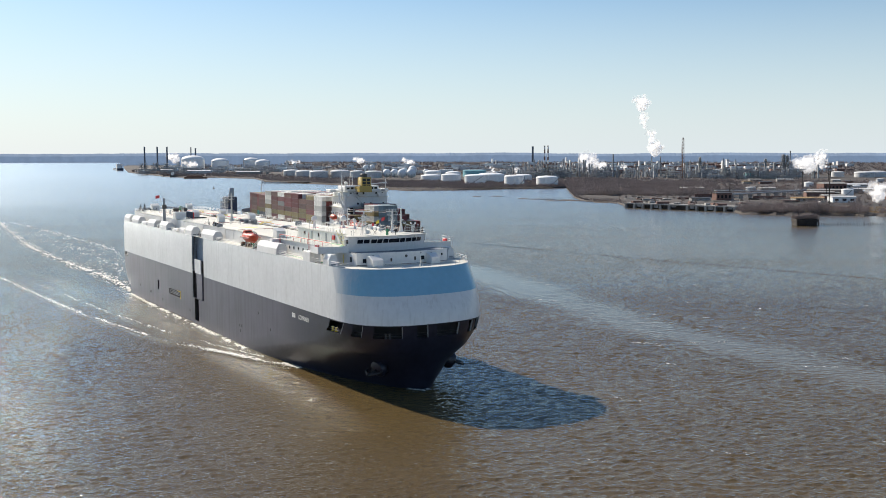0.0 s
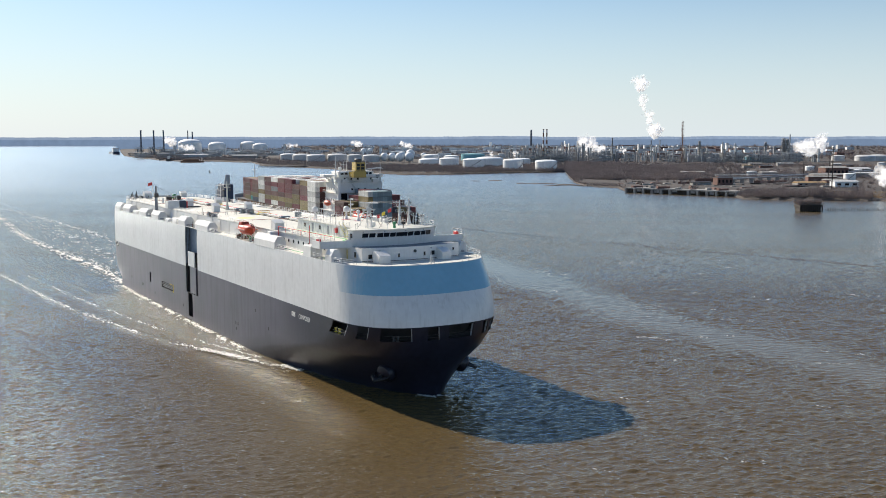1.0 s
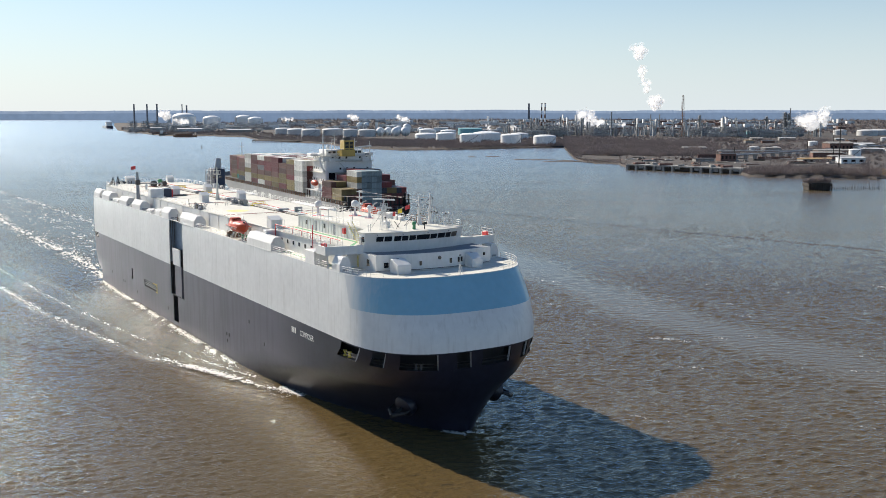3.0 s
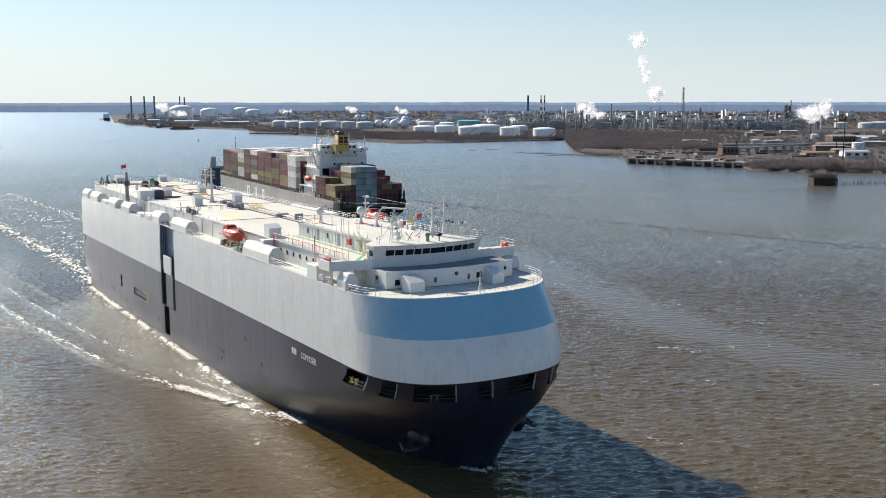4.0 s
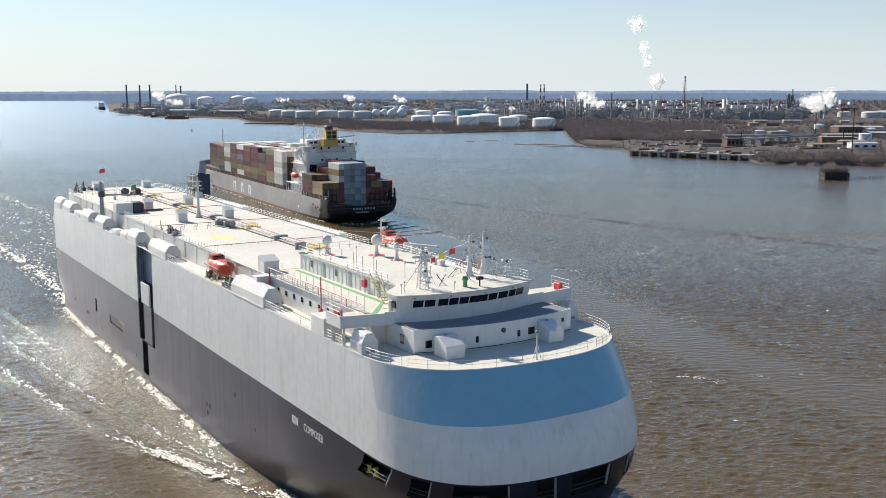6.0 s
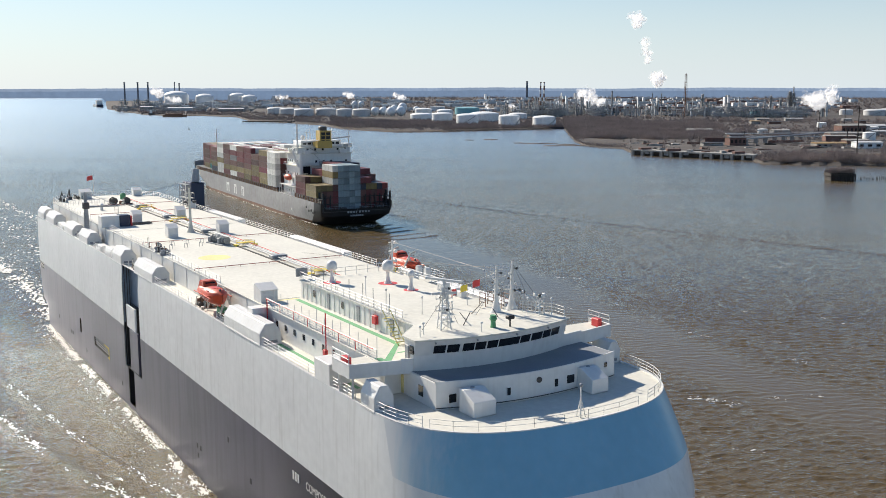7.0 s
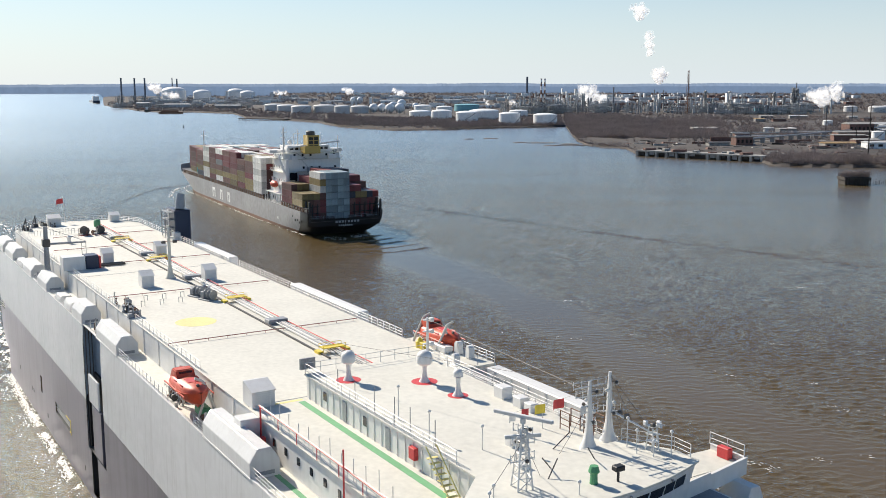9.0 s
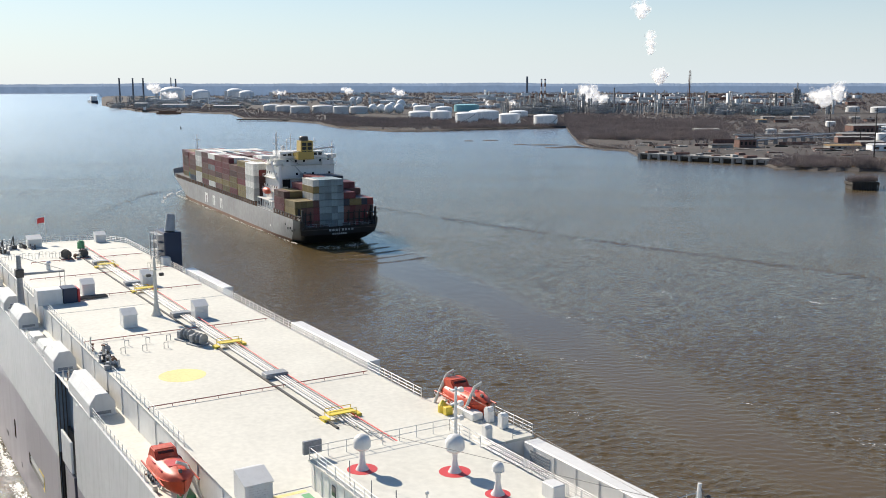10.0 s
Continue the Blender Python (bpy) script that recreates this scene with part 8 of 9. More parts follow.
def frame_unit(x, y, w, d, h, seed):
    """Open steel structure with vessels and pipes on its floors."""
    rnd = random.Random(seed)
    u = empty("process_unit", "open steel refinery unit full of pipes and vessels", "refinery unit", "refinery units")
    floors = max(2, int(h / 6))
    bm = bmesh.new()
    for i in range(int(w / 6) + 1):
        for j in (0, 1):
            rod(bm, (-w / 2 + i * 6, -d / 2 + j * d, -0.5), (-w / 2 + i * 6, -d / 2 + j * d, h * rnd.uniform(0.7, 1)), 0.35, 4)
    for k in range(1, floors + 1):
        z = h * 0.9 * k / floors
        box(bm, -w / 2, w / 2, -d / 2, d / 2, z - 0.2, z + 0.15)
    part("steel_frame", bm, STEEL, u)
    for k in range(floors * 3):
        bm = bmesh.new()
        z = h * 0.9 * rnd.randint(0, floors - 1) / floors + 1.4
        xx, yy = rnd.uniform(-w * 0.4, w * 0.4), rnd.uniform(-d * 0.3, d * 0.3)
        r = rnd.uniform(0.7, 1.8)
        if rnd.random() < 0.55:
            rod(bm, (xx - 2.5, yy, z + r), (xx + 2.5, yy, z + r), r, 10)
        else:
            rod(bm, (xx, yy, z - 1), (xx, yy, z + 4.5), r, 10)
        part("vessel", bm, rnd.choice((PALE_STEEL, STEEL, TANK)), u)
    for k in range(9):
        bm = bmesh.new()
        z = h * rnd.uniform(0.15, 0.9)
        y0 = -d / 2 - rnd.uniform(0.2, 1.0)
        rod(bm, (-w / 2 - 4, y0, z), (w / 2 + 4, y0, z), 0.3, 5)
        xx = rnd.uniform(-w / 2, w / 2)
        rod(bm, (xx, y0, 0), (xx, y0, z), 0.3, 5)
        part("pipe_run", bm, PALE_STEEL, u)
    u.matrix_world = pose(x, y, 2.3, 0, 0, rnd.uniform(-25, 25))


def build_refinery():
    rnd = random.Random(11)
    for x, y, d, h in ((552, 2162, 6.9, 43), (574, 2051, 6.5, 27), (694, 2165, 5.8, 40), (733, 2165, 8.1, 49), (741, 2166, 6.9, 47), (714, 2165, 6.9, 32), (645, 2053, 4.4, 30)):
        column(x, y, h, d / 2, PALE_STEEL if h < 31 else STEEL, int(x))
    for k in range(175):
        az = rnd.choice((rnd.uniform(8.0, 20.5), rnd.uniform(3.6, 8.5)))
        r = rnd.uniform(2080, 2300) if az > 8 else rnd.uniform(2060, 2400)
        x, y = polar(az, r)
        column(x, y, rnd.choice((14, 18, 20, 24, 28, 33)) * rnd.uniform(0.8, 1.15), rnd.uniform(0.9, 2.4), rnd.choice((STEEL, PALE_STEEL, PALE_STEEL, TANK_GREY)), k)
    for k in range(64):
        az = rnd.choice((rnd.uniform(8.2, 19.5), rnd.uniform(8.2, 19.5), rnd.uniform(4.5, 8)))
        x, y = polar(az, rnd.uniform(2040, 2250))
        frame_unit(x, y, rnd.uniform(18, 38), rnd.uniform(8, 14), rnd.uniform(9, 24), 100 + k)
    frame_unit(737, 2160, 24, 14, 42, 7)
    frame_unit(214, 2076, 26, 12, 30, 8)
    frame_unit(556, 2155, 18, 12, 30, 9)
    for k in range(30):
        x, y = polar(rnd.uniform(-16.8, -9.5), rnd.uniform(2480, 3300))
        frame_unit(x, y, rnd.uniform(20, 40), rnd.uniform(8, 14), rnd.uniform(8, 17), 200 + k)
    for x, y, h in ((-896, 3010, 26), (-858, 3010, 26), (-829, 3012, 26)):
        frame_unit(x, y, 22, 16, h, int(h + x))


build_refinery()


def shed(x, y, w, d, h, mat, roof, label, turn=0.0, windows=0, name="shed"):
    s = empty(name, label, "building")
    bm = bmesh.new()
    box(bm, -w / 2, w / 2, -d / 2, d / 2, -0.6, h)
    part("wall", bm, mat, s)
    bm = bmesh.new()
    prism(bm, [(-d / 2 - 0.5, h), (d / 2 + 0.5, h), (d / 2 + 0.5, h + 0.3), (0, h + 0.12 * d), (-d / 2 - 0.5, h + 0.3)], -w / 2 - 0.4, w / 2 + 0.4)
    part("roof", bm, roof, s)
    for k in range(windows):
        bm = bmesh.new()
        x0 = -w / 2 + (k + 0.25) * w / windows
        box(bm, x0, x0 + 0.5 * w / windows, -d / 2 - 0.06, -d / 2 + 0.05, h * 0.35, h * 0.75)
        part("window", bm, GLASS_DARK, s)
    s.matrix_world = pose(x, y, 2.0, 0, 0, turn)


shed(616, 2018, 15, 10, 12, CYAN, TANK, "cyan clad process building")
shed(483, 1248, 30, 18, 12, BRICK, CONCRETE, "dark brick works building with tall windows", 8, 6)
shed(291, 1047, 17, 10, 7.5, BRICK, DARK_GREY, "derelict dark brick building", 12, 4)
shed(266, 1039, 20, 8, 3, CONCRETE, DARK_GREY, "low ruined concrete shed", 10)
shed(372, 1024, 30, 12, 3.4, CONCRETE, GRASS, "low grey shed with a tan roof", 6, 5)
shed(398, 1001, 24, 12, 5.4, TANK, TANK_GREY, "white industrial shed near the shore", 4, 3)
shed(-718, 2617, 31, 14, 10, CONCRETE, TANK_GREY, "plain grey dockside shed")
shed(450, 1180, 40, 14, 6, BRICK, CONCRETE, "long low grey shed", 6, 8)
shed(560, 1380, 44, 16, 7, CONCRETE, TANK_GREY, "long pale metal warehouse", 4, 7)
shed(330, 1330, 30, 12, 4, CONCRETE, CONCRETE, "low pale works shed", 5)
shed(-620, 2560, 60, 16, 8, TANK_GREY, TANK_GREY, "long grey dock warehouse", 3)
shed(-480, 2480, 60, 16, 7, CONCRETE, TANK_GREY, "long grey dock warehouse", -4)


def build_yards():
    """Low works buildings and tanks on the open ground behind the eroded bank."""
    rnd = random.Random(31)
    looks = ((BRICK, CONCRETE, "low dark brick works building"), (CONCRETE, TANK_GREY, "low grey works shed"), (TANK_GREY, TANK, "pale metal works shed"), (BRICK, DARK_GREY, "dark brick works building"), (STEEL, CONCRETE, "grey steel works shed"), (CONCRETE, GRASS, "low shed with a tan roof"))
    for k in range(15):
        az, r = rnd.uniform(15.5, 24.5), rnd.uniform(1100, 1900)
        mat, roof, label = rnd.choice(looks)
        x, y = polar(az, r)
        shed(x, y, rnd.uniform(12, 34), rnd.uniform(8, 13), rnd.uniform(3, 6), mat, roof, label, rnd.uniform(-6, 12), rnd.choice((0, 0, 4, 6)))
    for k in range(6):
        x, y = polar(rnd.uniform(15, 24), rnd.uniform(1200, 1950))
        storage_tank(x, y, rnd.uniform(7, 16), rnd.uniform(4, 9), TANK if k % 2 else TANK_GREY, "small pale storage tank on the works ground")


build_yards()


def build_landing():
    """Broken slabs, low walls and a raised conveyor on the flat ground behind the pier."""
    rnd = random.Random(77)
    for k in range(64):
        az = rnd.uniform(10.0, 21.0)
        r = rnd.uniform(max(shore(az) + 45, 965), 1180)
        slab = empty("rubble_block", "broken slab or block lying on the waste ground", "rubble", "waste ground rubble")
        w, d, h = rnd.uniform(1.5, 9), rnd.uniform(1.0, 3.5), rnd.uniform(0.5, 2.2)
        bm = bmesh.new()
        prism(bm, [(-w, 0), (w, 0), (w * rnd.uniform(0.7, 1.0), h * rnd.uniform(0.5, 1.0)), (-w * rnd.uniform(0.6, 1.0), h)], -d, d, "y")
        part("block", bm, rnd.choice((CONCRETE, BRICK, STEEL, CONCRETE, MUD, DARK_TIMBER)), slab)
        x, y = polar(az, r)
        slab.matrix_world = pose(x, y, 2.0, 0, 0, rnd.uniform(-18, 18))
    for x, y, length, h, turn in ((300, 1110, 44, 4.2, 4), (352, 1082, 36, 3.0, 2), (262, 1064, 26, 2.2, -6)):
        wall = empty("brick_wall", "dark ruined brick wall on the waste ground", "wall", "ruined walls")
        bm = bmesh.new()
        box(bm, -length / 2, length / 2, -0.5, 0.5, -0.6, h, 0.06)
        part("wall", bm, BRICK, wall)
        for j in range(6):
            bm = bmesh.new()
            u = -length / 2 + length * (j + 0.5) / 6
            box(bm, u - 0.5, u + 0.5, -0.9, 0.9, -0.6, h + 0.4, 0.05)
            part("buttress", bm, BRICK, wall)
        wall.matrix_world = pose(x, y, 2.2, 0, 0, turn)
    for x0, y0, x1, y1, z in ((318, 1175, 470, 1205, 5.2), (312, 1140, 455, 1150, 3.6)):
        belt = empty("conveyor", "long low grey conveyor on steel bents", "conveyor", "conveyors")
        a, b = Vector((x0, y0, 0)), Vector((x1, y1, 0))
        length = (b - a).length
        bm = bmesh.new()
        box(bm, 0, length, -1.4, 1.4, z, z + 0.7, 0.05)
        part("gallery", bm, TANK_GREY, belt)
        for side in (-1.4, 1.4):
            bm = bmesh.new()
            rod(bm, (0, side, z + 1.7), (length, side, z + 1.7), 0.12, 5)
            part("handrail", bm, STEEL, belt)
        for j in range(15):
            bm = bmesh.new()
            u = length * j / 14
            for side in (-1.2, 1.2):
                rod(bm, (u, side * 1.3, -0.6), (u, side, z), 0.22, 5)
                rod(bm, (u, side, z + 0.7), (u, side, z + 1.7), 0.08, 4)
            part("bent", bm, STEEL, belt)
        belt.matrix_world = pose(a.x, a.y, 2.2, 0, 0, math.degrees(math.atan2(b.y - a.y, b.x - a.x)))


build_landing()


def build_far_works():
    """Small blocks and roofs far behind the refinery."""
    rnd = random.Random(5)
    for mat, label, count, lo, hi in ((TANK, "small far white roofs and tanks", 115, -15, 22), (TANK_GREY, "small far grey works buildings", 210, -15, 22), (BRICK, "small far brick buildings", 60, 5, 22)):
        bm = bmesh.new()
        for _ in range(count):
            az, r = rnd.uniform(lo, hi), rnd.uniform(2450, 4200)
            if az < -6 and r < 2900:
                r += 900
            x, y = polar(az, r)
            w, h = rnd.uniform(12, 55), rnd.uniform(4, 11)
            if rnd.random() < 0.10 and mat != BRICK:
                h, w = rnd.uniform(14, 32), rnd.uniform(3, 8)
            g = rise(az, r)
            box(bm, x - w / 2, x + w / 2, y - 8, y + 8, g - 3, g + h)
        tagged(part("far_works", bm, mat), label, "industrial buildings", kind="stuff")
    spots = []
    for _ in range(5200):
        az, r = rnd.uniform(-14, 24), rnd.uniform(2350, 4690)
        if az < -6 and r < 3000:
            continue
        x, y = polar(az, r)
        spots.append((x, y, rise(az, r) - 0.6, rnd.uniform(6, 14)))
    brush("far_trees", "far leafless tree belts between the works", spots)


build_far_works()


# ---- pier, ruin, poles and other marks by the water
def build_pier():
    pier = empty("pier", "old concrete pier with dark open bays", "pier")
    a, b = Vector((171, 938, 0)), Vector((252, 867, 0))
    d = (b - a).normalized()
    side = Vector((-d.y, d.x, 0))
    length = (b - a).length
    turn = math.degrees(math.atan2(d.y, d.x))
    bm = bmesh.new()
    box(bm, 0, length, 0, 14, 3.6, 4.8, 0.1)
    part("deck", bm, CONCRETE, pier, "weathered concrete pier deck")
    bm = bmesh.new()
    box(bm, 0, length, 3.0, 13.5, -1, 3.6)
    part("back_wall", bm, DARK_TIMBER, pier)
    n = 12
    for k in range(n + 1):
        if k == 6:
            continue
        bm = bmesh.new()
        x = length * k / n
        box(bm, x - 1.1, x + 1.1, -0.4, 3.2, -1, 4.2, 0.1)
        part("pillar", bm, CONCRETE, pier)
    for k in range(n):
        bm = bmesh.new()
        x = length * (k + 0.5) / n
        box(bm, x - 2.2, x + 2.2, 0.6, 1.2, 1.0 + (k % 3) * 0.5, 3.5, 0.05)
        part("fender_wall", bm, STEEL if k % 2 else DARK_TIMBER, pier)
    pier.matrix_world = pose(a.x, a.y, 0, 0, 0, turn)
    for k in range(7):
        t = empty("rubble_block", "broken concrete block on the old pier", "rubble", "pier rubble")
        rnd = random.Random(k)
        bm = bmesh.new()
        w = rnd.uniform(2, 6)
        box(bm, -w, w, -2, 2, -0.2, rnd.uniform(0.6, 1.8), 0.2)
        part("block", bm, CONCRETE if k % 2 else BRICK, t)
        p = a + d * (8 + k * 14) + side * rnd.uniform(4, 10)
        t.matrix_world = pose(p.x, p.y, 4.95, 0, 0, rnd.uniform(0, 90))


build_pier()


def build_ruin():
    r = empty("ruined_dock", "ruined dark timber dock overgrown with brush", "dock")
    bm = bmesh.new()
    box(bm, -8, 8, -5, 5, 2.6, 4.4, 0.15)
    box(bm, -7.4, 7.4, -4.2, 4.6, -1, 2.6)
    part("dock_body", bm, DARK_TIMBER, r)
    for k in range(11):
        bm = bmesh.new()
        rod(bm, (-7.8 + k * 1.56, -5.1, -1.5), (-7.8 + k * 1.56, -5.2, 4.2), 0.28, 6)
        part("pile", bm, DARK_TIMBER, r)
    r.matrix_world = pose(253, 700, 0, 0, 0, 4)
    rnd = random.Random(2)
    for k in range(60):
        p = tagged(new("mooring_pile"), "rotten timber pile standing in the river", "pile", "old piles")
        bm = bmesh.new()
        rod(bm, (0, 0, -1.5), (rnd.uniform(-0.2, 0.2), 0, rnd.uniform(1.0, 2.2)), 0.22, 6, 0.17)
        part("stake", bm, DARK_TIMBER, p)
        p.matrix_world = pose(263 + k * 1.25, 702 + rnd.uniform(-0.8, 0.8) + k * 0.05, 0)
    for k in range(26):
        p = tagged(new("mooring_pile"), "rotten timber pile standing in the river", "pile", "old piles")
        bm = bmesh.new()
        rod(bm, (0, 0, -1.5), (0.1, 0, rnd.uniform(0.6, 1.8)), 0.25, 6, 0.2)
        part("stake", bm, DARK_TIMBER, p)
        x, y = polar(rnd.uniform(7.7, 10.2), 1066 + rnd.uniform(-6, 6))
        p.matrix_world = pose(x, y, 0)


build_ruin()


def build_poles():
    for x, y, h in ((345, 896, 40), (440, 1230, 28), (300, 1050, 14), (420, 1100, 16), (510, 1330, 30)):
        p = empty("power_pole", "tall dark timber power pole on the bank", "pole", "power poles")
        bm = bmesh.new()
        rod(bm, (0, 0, -1), (0, 0, h), 0.55, 8, 0.35)
        part("shaft", bm, DARK_TIMBER, p)
        bm = bmesh.new()
        box(bm, -1.8, 1.8, -0.12, 0.12, h - 2.0, h - 1.6)
        part("crossarm", bm, DARK_TIMBER, p)
        p.matrix_world = pose(x, y, 2)
    t = empty("pipe_trestle", "long low steel pipe trestle across the bank", "trestle")
    a, b = Vector((305, 1060, 0)), Vector((640, 1420, 0))
    length = (b - a).length
    for k in range(24):
        bm = bmesh.new()
        x = length * k / 23
        box(bm, x - 0.5, x + 0.5, -2, 2, -0.5, 5.2)
        part("bent", bm, STEEL, t)
    for k in range(4):
        bm = bmesh.new()
        rod(bm, (0, -1.6 + k, 5.6 + 0.3 * (k % 2)), (length, -1.6 + k, 5.6 + 0.3 * (k % 2)), 0.45, 6)
        part("pipe", bm, PALE_STEEL if k % 2 else STEEL, t)
    t.matrix_world = pose(a.x, a.y, 2, 0, 0, math.degrees(math.atan2(b.y - a.y, b.x - a.x)))
    for x, y, w in ((90, 1128, 14), (112, 1120, 34), (150, 1082, 60), (118, 1078, 20), (163, 1040, 14), (64, 1202, 18), (40, 1191, 12), (136, 1100, 22)):
        bm = bmesh.new()
        for q in ball(bm, (0, 0, 0), 1.0, w / 2, 5.0, 0.8, 26, 8):
            q.co *= 1 + 0.25 * noise.noise((q.co.x * 0.3, q.co.y * 0.5, x))
        o = tagged(part("mud_islet", bm, MUD), "low mud islet rising from the river", "islet", "mud islets")
        o.location = (x, y, -0.1)
    # buoys
    for x, y, mat, word in ((-338, 1480, DARK_GREY, "dark"),):
        bu = empty("buoy", word + " steel channel buoy with a lattice top", "buoy", "channel buoys")
        bm = bmesh.new()
        lathe(bm, (0, 0), ((1.2, -0.5), (1.3, 0.6), (0.9, 0.9)), 12)
        part("float", bm, mat, bu)
        bm = bmesh.new()
        for s in (-0.7, 0.7):
            rod(bm, (s, 0, 0.8), (0, 0, 4.2), 0.14, 5)
            rod(bm, (0, s, 0.8), (0, 0, 4.2), 0.14, 5)
        part("cage", bm, mat, bu)
        bu.location = (x, y, 0)


build_poles()


def far_ship(name, x, y, length, h, mat, label, turn, house=True):
    s = empty(name, label, "ship")
    bm = bmesh.new()
    w = length * 0.16
    prism(bm, [(-length / 2, -w / 2), (length * 0.36, -w / 2), (length / 2, 0), (length * 0.36, w / 2), (-length / 2, w / 2)], -1, h * 0.42, "z")
    part("hull", bm, mat, s)
    if house:
        bm = bmesh.new()
        box(bm, -length * 0.42, -length * 0.26, -w * 0.45, w * 0.45, h * 0.42, h, 0.1)
        part("house", bm, TANK, s)
        bm = bmesh.new()
        rod(bm, (-length * 0.2, 0, h * 0.4), (-length * 0.2, 0, h * 1.25), 0.4, 5)
        part("mast", bm, STEEL, s)
    else:
        bm = bmesh.new()
        box(bm, -length * 0.4, length * 0.3, -w * 0.35, w * 0.35, h * 0.42, h * 0.75, 0.1)
        part("cargo", bm, RUST, s)
    s.matrix_world = pose(x, y, 0, 0, 0, turn)


far_ship("tanker", -1036, 3203, 120, 22, NAVY, "dark tanker moored off the far dock", 115)
far_ship("barge", -525, 2135, 48, 9, RUST, "rusty deck barge moored at the dock", 5, False)
far_ship("tugboat", -600, 2270, 32, 11, DARK_GREY, "dark harbour tug at the dock", 10)
far_ship("barge", -629, 2338, 45, 8, DARK_GREY, "dark loaded barge at the dock", -8, False)


def build_dock():
    d = empty("wharf", "long dark timber wharf along the far shore", "wharf")
    bm = bmesh.new()
    box(bm, -45, 45, -5, 5, 1.6, 3.0, 0.1)
    part("wharf_deck", bm, DARK_TIMBER, d)
    for k in range(16):
        bm = bmesh.new()
        rod(bm, (-44 + k * 5.9, -4.5, -1), (-44 + k * 5.9, -4.5, 1.7), 0.5, 6)
        part("wharf_pile", bm, DARK_TIMBER, d)
    d.matrix_world = pose(-275, 1765, 0, 0, 0, -14)


build_dock()


# ---- steam
def steam_material():
    m = bpy.data.materials.new("steam")
    m.use_nodes = True
    n, link = links(m)
    n.remove(n["Principled BSDF"])
    lit, thin, clear = n.new("ShaderNodeBsdfDiffuse"), n.new("ShaderNodeBsdfTranslucent"), n.new("ShaderNodeBsdfTransparent")
    lit.inputs["Color"].default_value = thin.inputs["Color"].default_value = (0.97, 0.97, 0.98, 1)
    body = n.new("ShaderNodeMixShader")
    body.inputs[0].default_value = 0.72
    link(lit.outputs[0], body.inputs[1])
    link(thin.outputs[0], body.inputs[2])
    at = n.new("ShaderNodeTexCoord")
    wisp = n.new("ShaderNodeTexNoise")
    wisp.inputs["Scale"].default_value, wisp.inputs["Detail"].default_value = 0.10, 2
    link(at.outputs["Object"], wisp.inputs["Vector"])
    thick = n.new("ShaderNodeAttribute")
    thick.attribute_name = "thickness"
    sum_ = n.new("ShaderNodeMath")
    sum_.operation = "ADD"
    link(wisp.outputs["Fac"], sum_.inputs[0])
    link(thick.outputs["Fac"], sum_.inputs[1])
    cut = n.new("ShaderNodeMapRange")
    cut.inputs["From Min"].default_value, cut.inputs["From Max"].default_value = 0.50, 1.15
    cut.inputs["To Min"].default_value, cut.inputs["To Max"].default_value = 0.0, 0.97
    link(sum_.outputs[0], cut.inputs["Value"])
    mix = n.new("ShaderNodeMixShader")
    link(cut.outputs["Result"], mix.inputs[0])
    link(clear.outputs[0], mix.inputs[1])
    link(body.outputs[0], mix.inputs[2])
    link(mix.outputs[0], n["Material Output"].inputs["Surface"])
    return m


STEAM = steam_material()
STEAM_ROWS = []


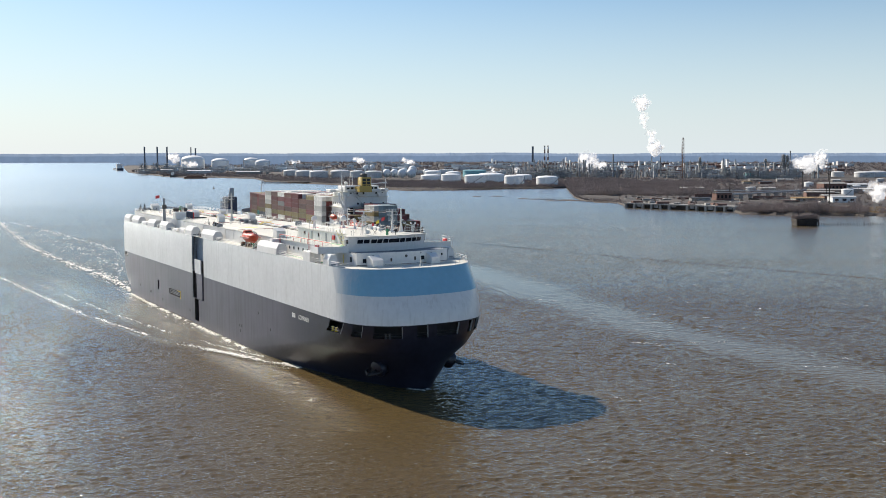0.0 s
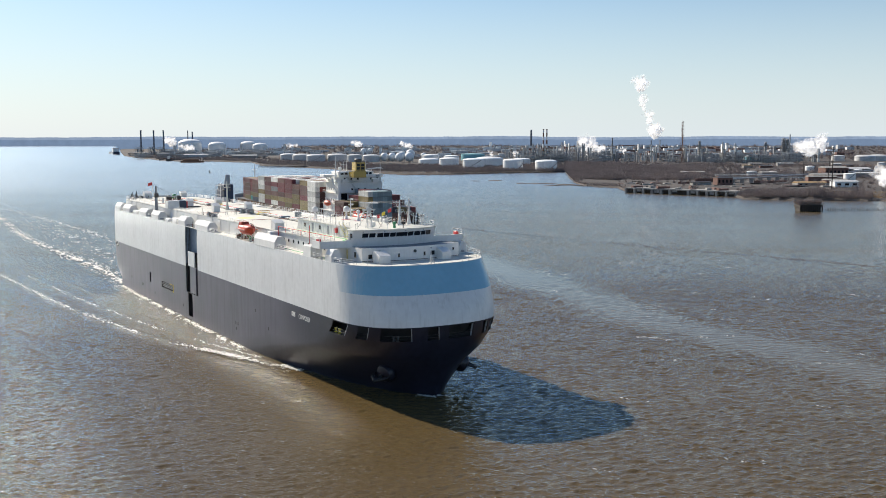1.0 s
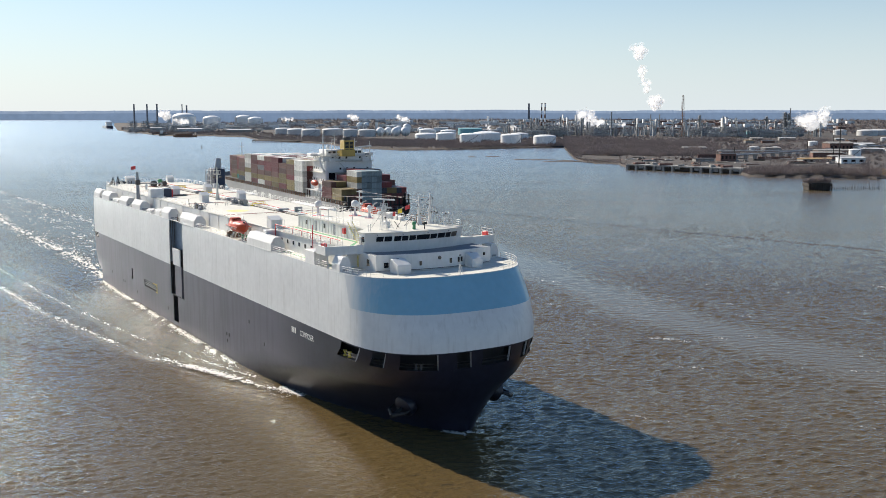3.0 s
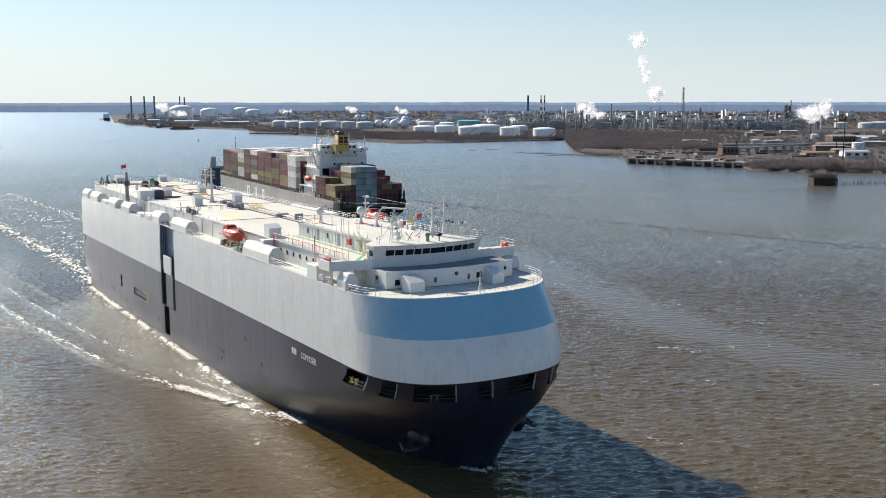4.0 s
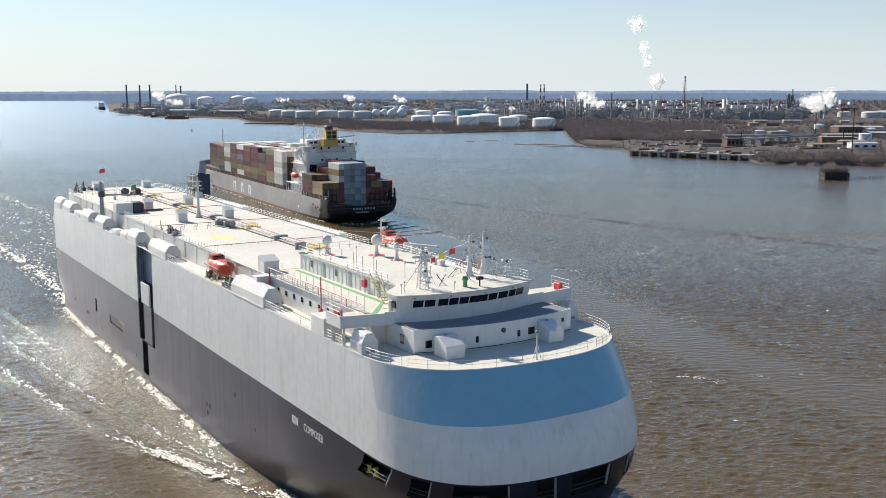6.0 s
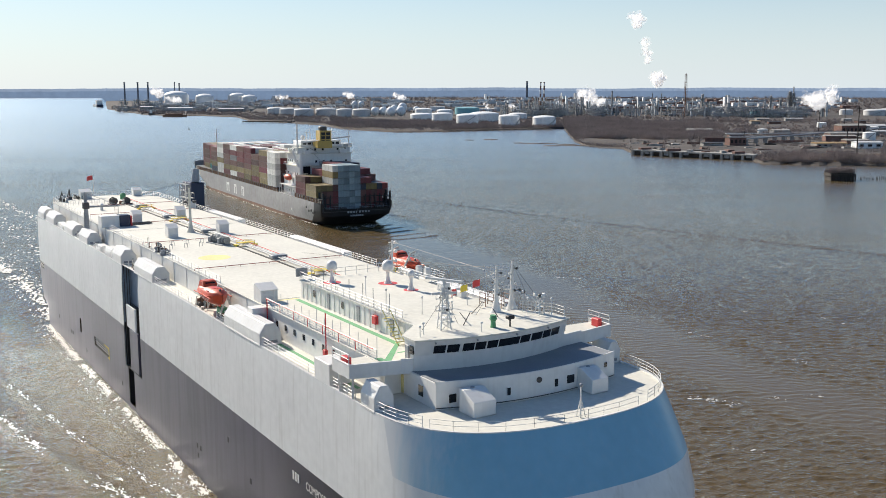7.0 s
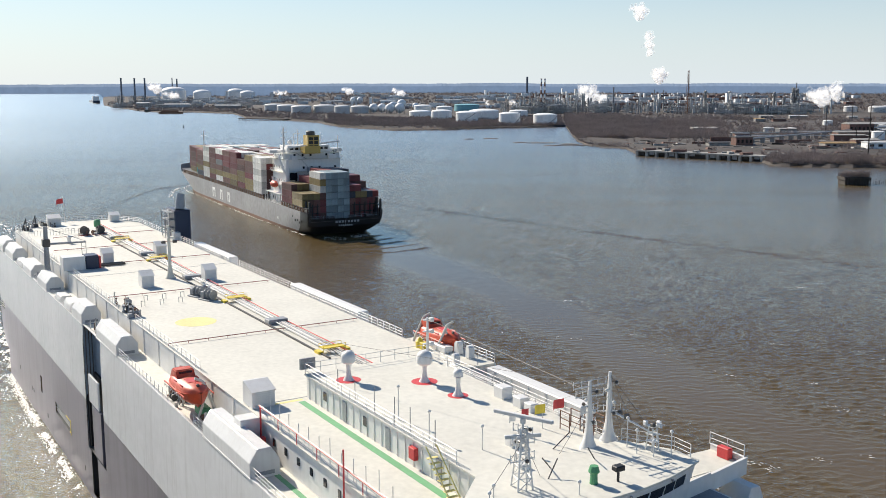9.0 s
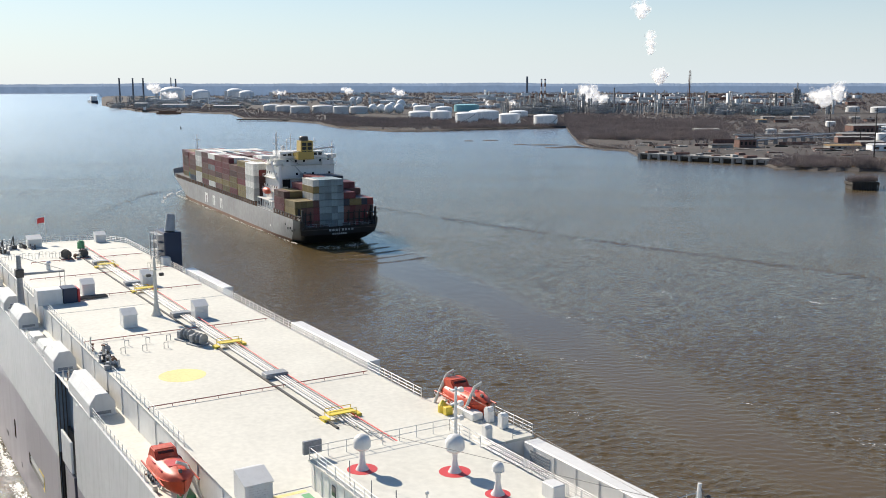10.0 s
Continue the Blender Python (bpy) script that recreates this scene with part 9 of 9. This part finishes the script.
def puff(name, seed, lobes, spread, r, density, lean):
    """A billow: two lumpy sheets shaped to face the camera, thin and ragged towards the rim."""
    rnd = random.Random(seed)
    w, h = spread[0] * 1.3 + 1.6 * r + abs(lean) * spread[2], spread[2] * 1.3 + 1.6 * r
    cores = [(spread[0] * rnd.gauss(0, 0.45), 0.0, r * rnd.uniform(0.45, 1.0)) for _ in range(lobes)]
    # narrow at the foot, spreading and leaning with the wind towards the top
    rising = []
    for cx, _, cr in cores:
        u = rnd.random()
        rising.append((cx * (0.35 + 0.8 * u) - lean * spread[2] * (u - 0.4), spread[2] * (2.1 * u - 1.0), cr * (0.5 + 0.6 * u)))
    cores = rising
    nx, nz = 44, 44
    verts, thick = [], []
    for j in range(nz):
        for i in range(nx):
            x, z = -w + 2 * w * i / (nx - 1), -h + 2 * h * j / (nz - 1)
            x2 = x + 0.5 * r * noise.noise((x / r, z / r, seed))
            z2 = z + 0.5 * r * noise.noise((x / r, z / r, seed + 9.5))
            bulge = 0.0
            for cx, cz, cr in cores:
                q = 1 - ((x2 - cx) ** 2 + (z2 - cz) ** 2) / (cr * cr)
                if q > 0:
                    bulge = max(bulge, cr * math.sqrt(q))
            d = sum(math.exp(-((x2 - cx) ** 2 + (z2 - cz) ** 2) / (cr * cr * 0.8)) for cx, cz, cr in cores)
            verts.append((x, -0.5 * bulge - 0.15 * r * noise.noise((x * 3 / r, z * 3 / r, seed + 4)), z))
            thick.append(min(0.75, 0.26 * d) * density)
    keep = [k for k, d in enumerate(thick) if d > 0.02]
    index = {k: n for n, k in enumerate(keep)}
    faces = []
    for j in range(nz - 1):
        for i in range(nx - 1):
            q = (j * nx + i, j * nx + i + 1, (j + 1) * nx + i + 1, (j + 1) * nx + i)
            if all(k in index for k in q):
                faces.append(tuple(index[k] for k in q))
    # a mirrored sheet closes the back
    n = len(keep)
    faces += [tuple(k + n for k in reversed(q)) for q in faces]
    back = [(verts[k][0], -verts[k][1] * 1.2, verts[k][2]) for k in keep]
    me = bpy.data.meshes.new(name)
    me.from_pydata([verts[k] for k in keep] + back, [], faces)
    at = me.attributes.new("thickness", "FLOAT", "POINT")
    at.data.foreach_set("value", [thick[k] for k in keep] * 2)
    me.materials.append(STEAM)
    for poly in me.polygons:
        poly.use_smooth = True
    return new(name, me)


def steam(rows, spread, r, lobes=26, label="white steam cloud drifting from a refinery vent", seed=0, density=0.9, lean=0.15):
    """rows: (t, x, y, z)."""
    ob = tagged(puff("steam_cloud", seed or len(STEAM_ROWS) + 1, lobes, spread, r, density, lean), label, "steam", "steam clouds")
    STEAM_ROWS.append((ob, [(t, pose(x, y, z)) for t, x, y, z in rows]))


def drift(x, y, z, dx, dz):
    return [(float(t), x + dx * t / 10, y, z + dz * t / 10) for t in (0, 2, 4, 6, 8, 10)]


# the tall plume: one mass over its stack and puffs that climb away from it
steam([(0, 455, 2160, 62), (4.5, 458, 2160, 72), (7.5, 458, 2160, 74), (10, 456, 2160, 73)], (15, 6, 12), 9, 50, "dense white steam over a refinery stack", lean=0.5)
steam([(0, 448, 2160, 86), (4.5, 437, 2160, 108), (7.5, 437, 2160, 119), (10, 437, 2160, 128)], (8, 5, 13), 7, 24, "thin rising puff of steam", density=0.45, lean=0.3)
steam([(0, 432, 2160, 118), (4.5, 430, 2160, 130), (7.5, 434, 2160, 138), (10, 438, 2160, 142)], (8, 5, 14), 7, 24, "thin rising puff of steam", density=0.42, lean=0.3)
steam([(0, 424, 2160, 156), (4.5, 416, 2160, 180), (7.5, 411, 2160, 192), (10, 414, 2160, 201)], (18, 6, 10), 9, 38, "bright puff of steam high above the refinery", density=0.62)
for x, y, z, sx, sz, r, n in ((318, 2200, 28, 15, 18, 8.5, 44), (345, 2200, 20, 13, 11, 6.5, 30), (418, 2300, 16, 5, 9, 3.6, 20), (757, 2090, 26, 30, 12, 9, 54), (784, 2090, 37, 14, 12, 8.5, 34), (174, 2325, 12, 10, 6, 4.6, 24), (122, 2450, 12, 5, 7, 3.6, 16),
                         (-127, 3900, 20, 26, 7, 8, 30), (-150, 3900, 30, 10, 8, 6, 18), (-330, 4000, 26, 26, 10, 9, 28), (-620, 4200, 16, 22, 8, 9, 24), (-1110, 4150, 34, 34, 12, 14, 36), (-870, 3500, 14, 20, 10, 9, 26), (300, 2500, 16, 6, 8, 4, 16)):
    steam(drift(x, y, z, 6 if x > 700 else 2, 3), (sx, 5, sz), r, n, lean=1.0 if x < 300 else 0.3, density=0.8 if x < 300 else 0.9)
steam(drift(376, 866, 16, 24, 6), (11, 5, 7), 4.2, 48, "broad white steam cloud near the shore")
# ---------------------------------------------------------------- what moves
def motions():
    walk(ship, sailing(SHIP))
    walk(box_ship, sailing(BOXSHIP))
    for thing, carrier, ahead, abeam, up, turn in RIDERS:
        walk(thing, sailing(carrier, ahead, abeam, up, turn))
    for cloud, rows in STEAM_ROWS:
        walk(cloud, rows)


motions()
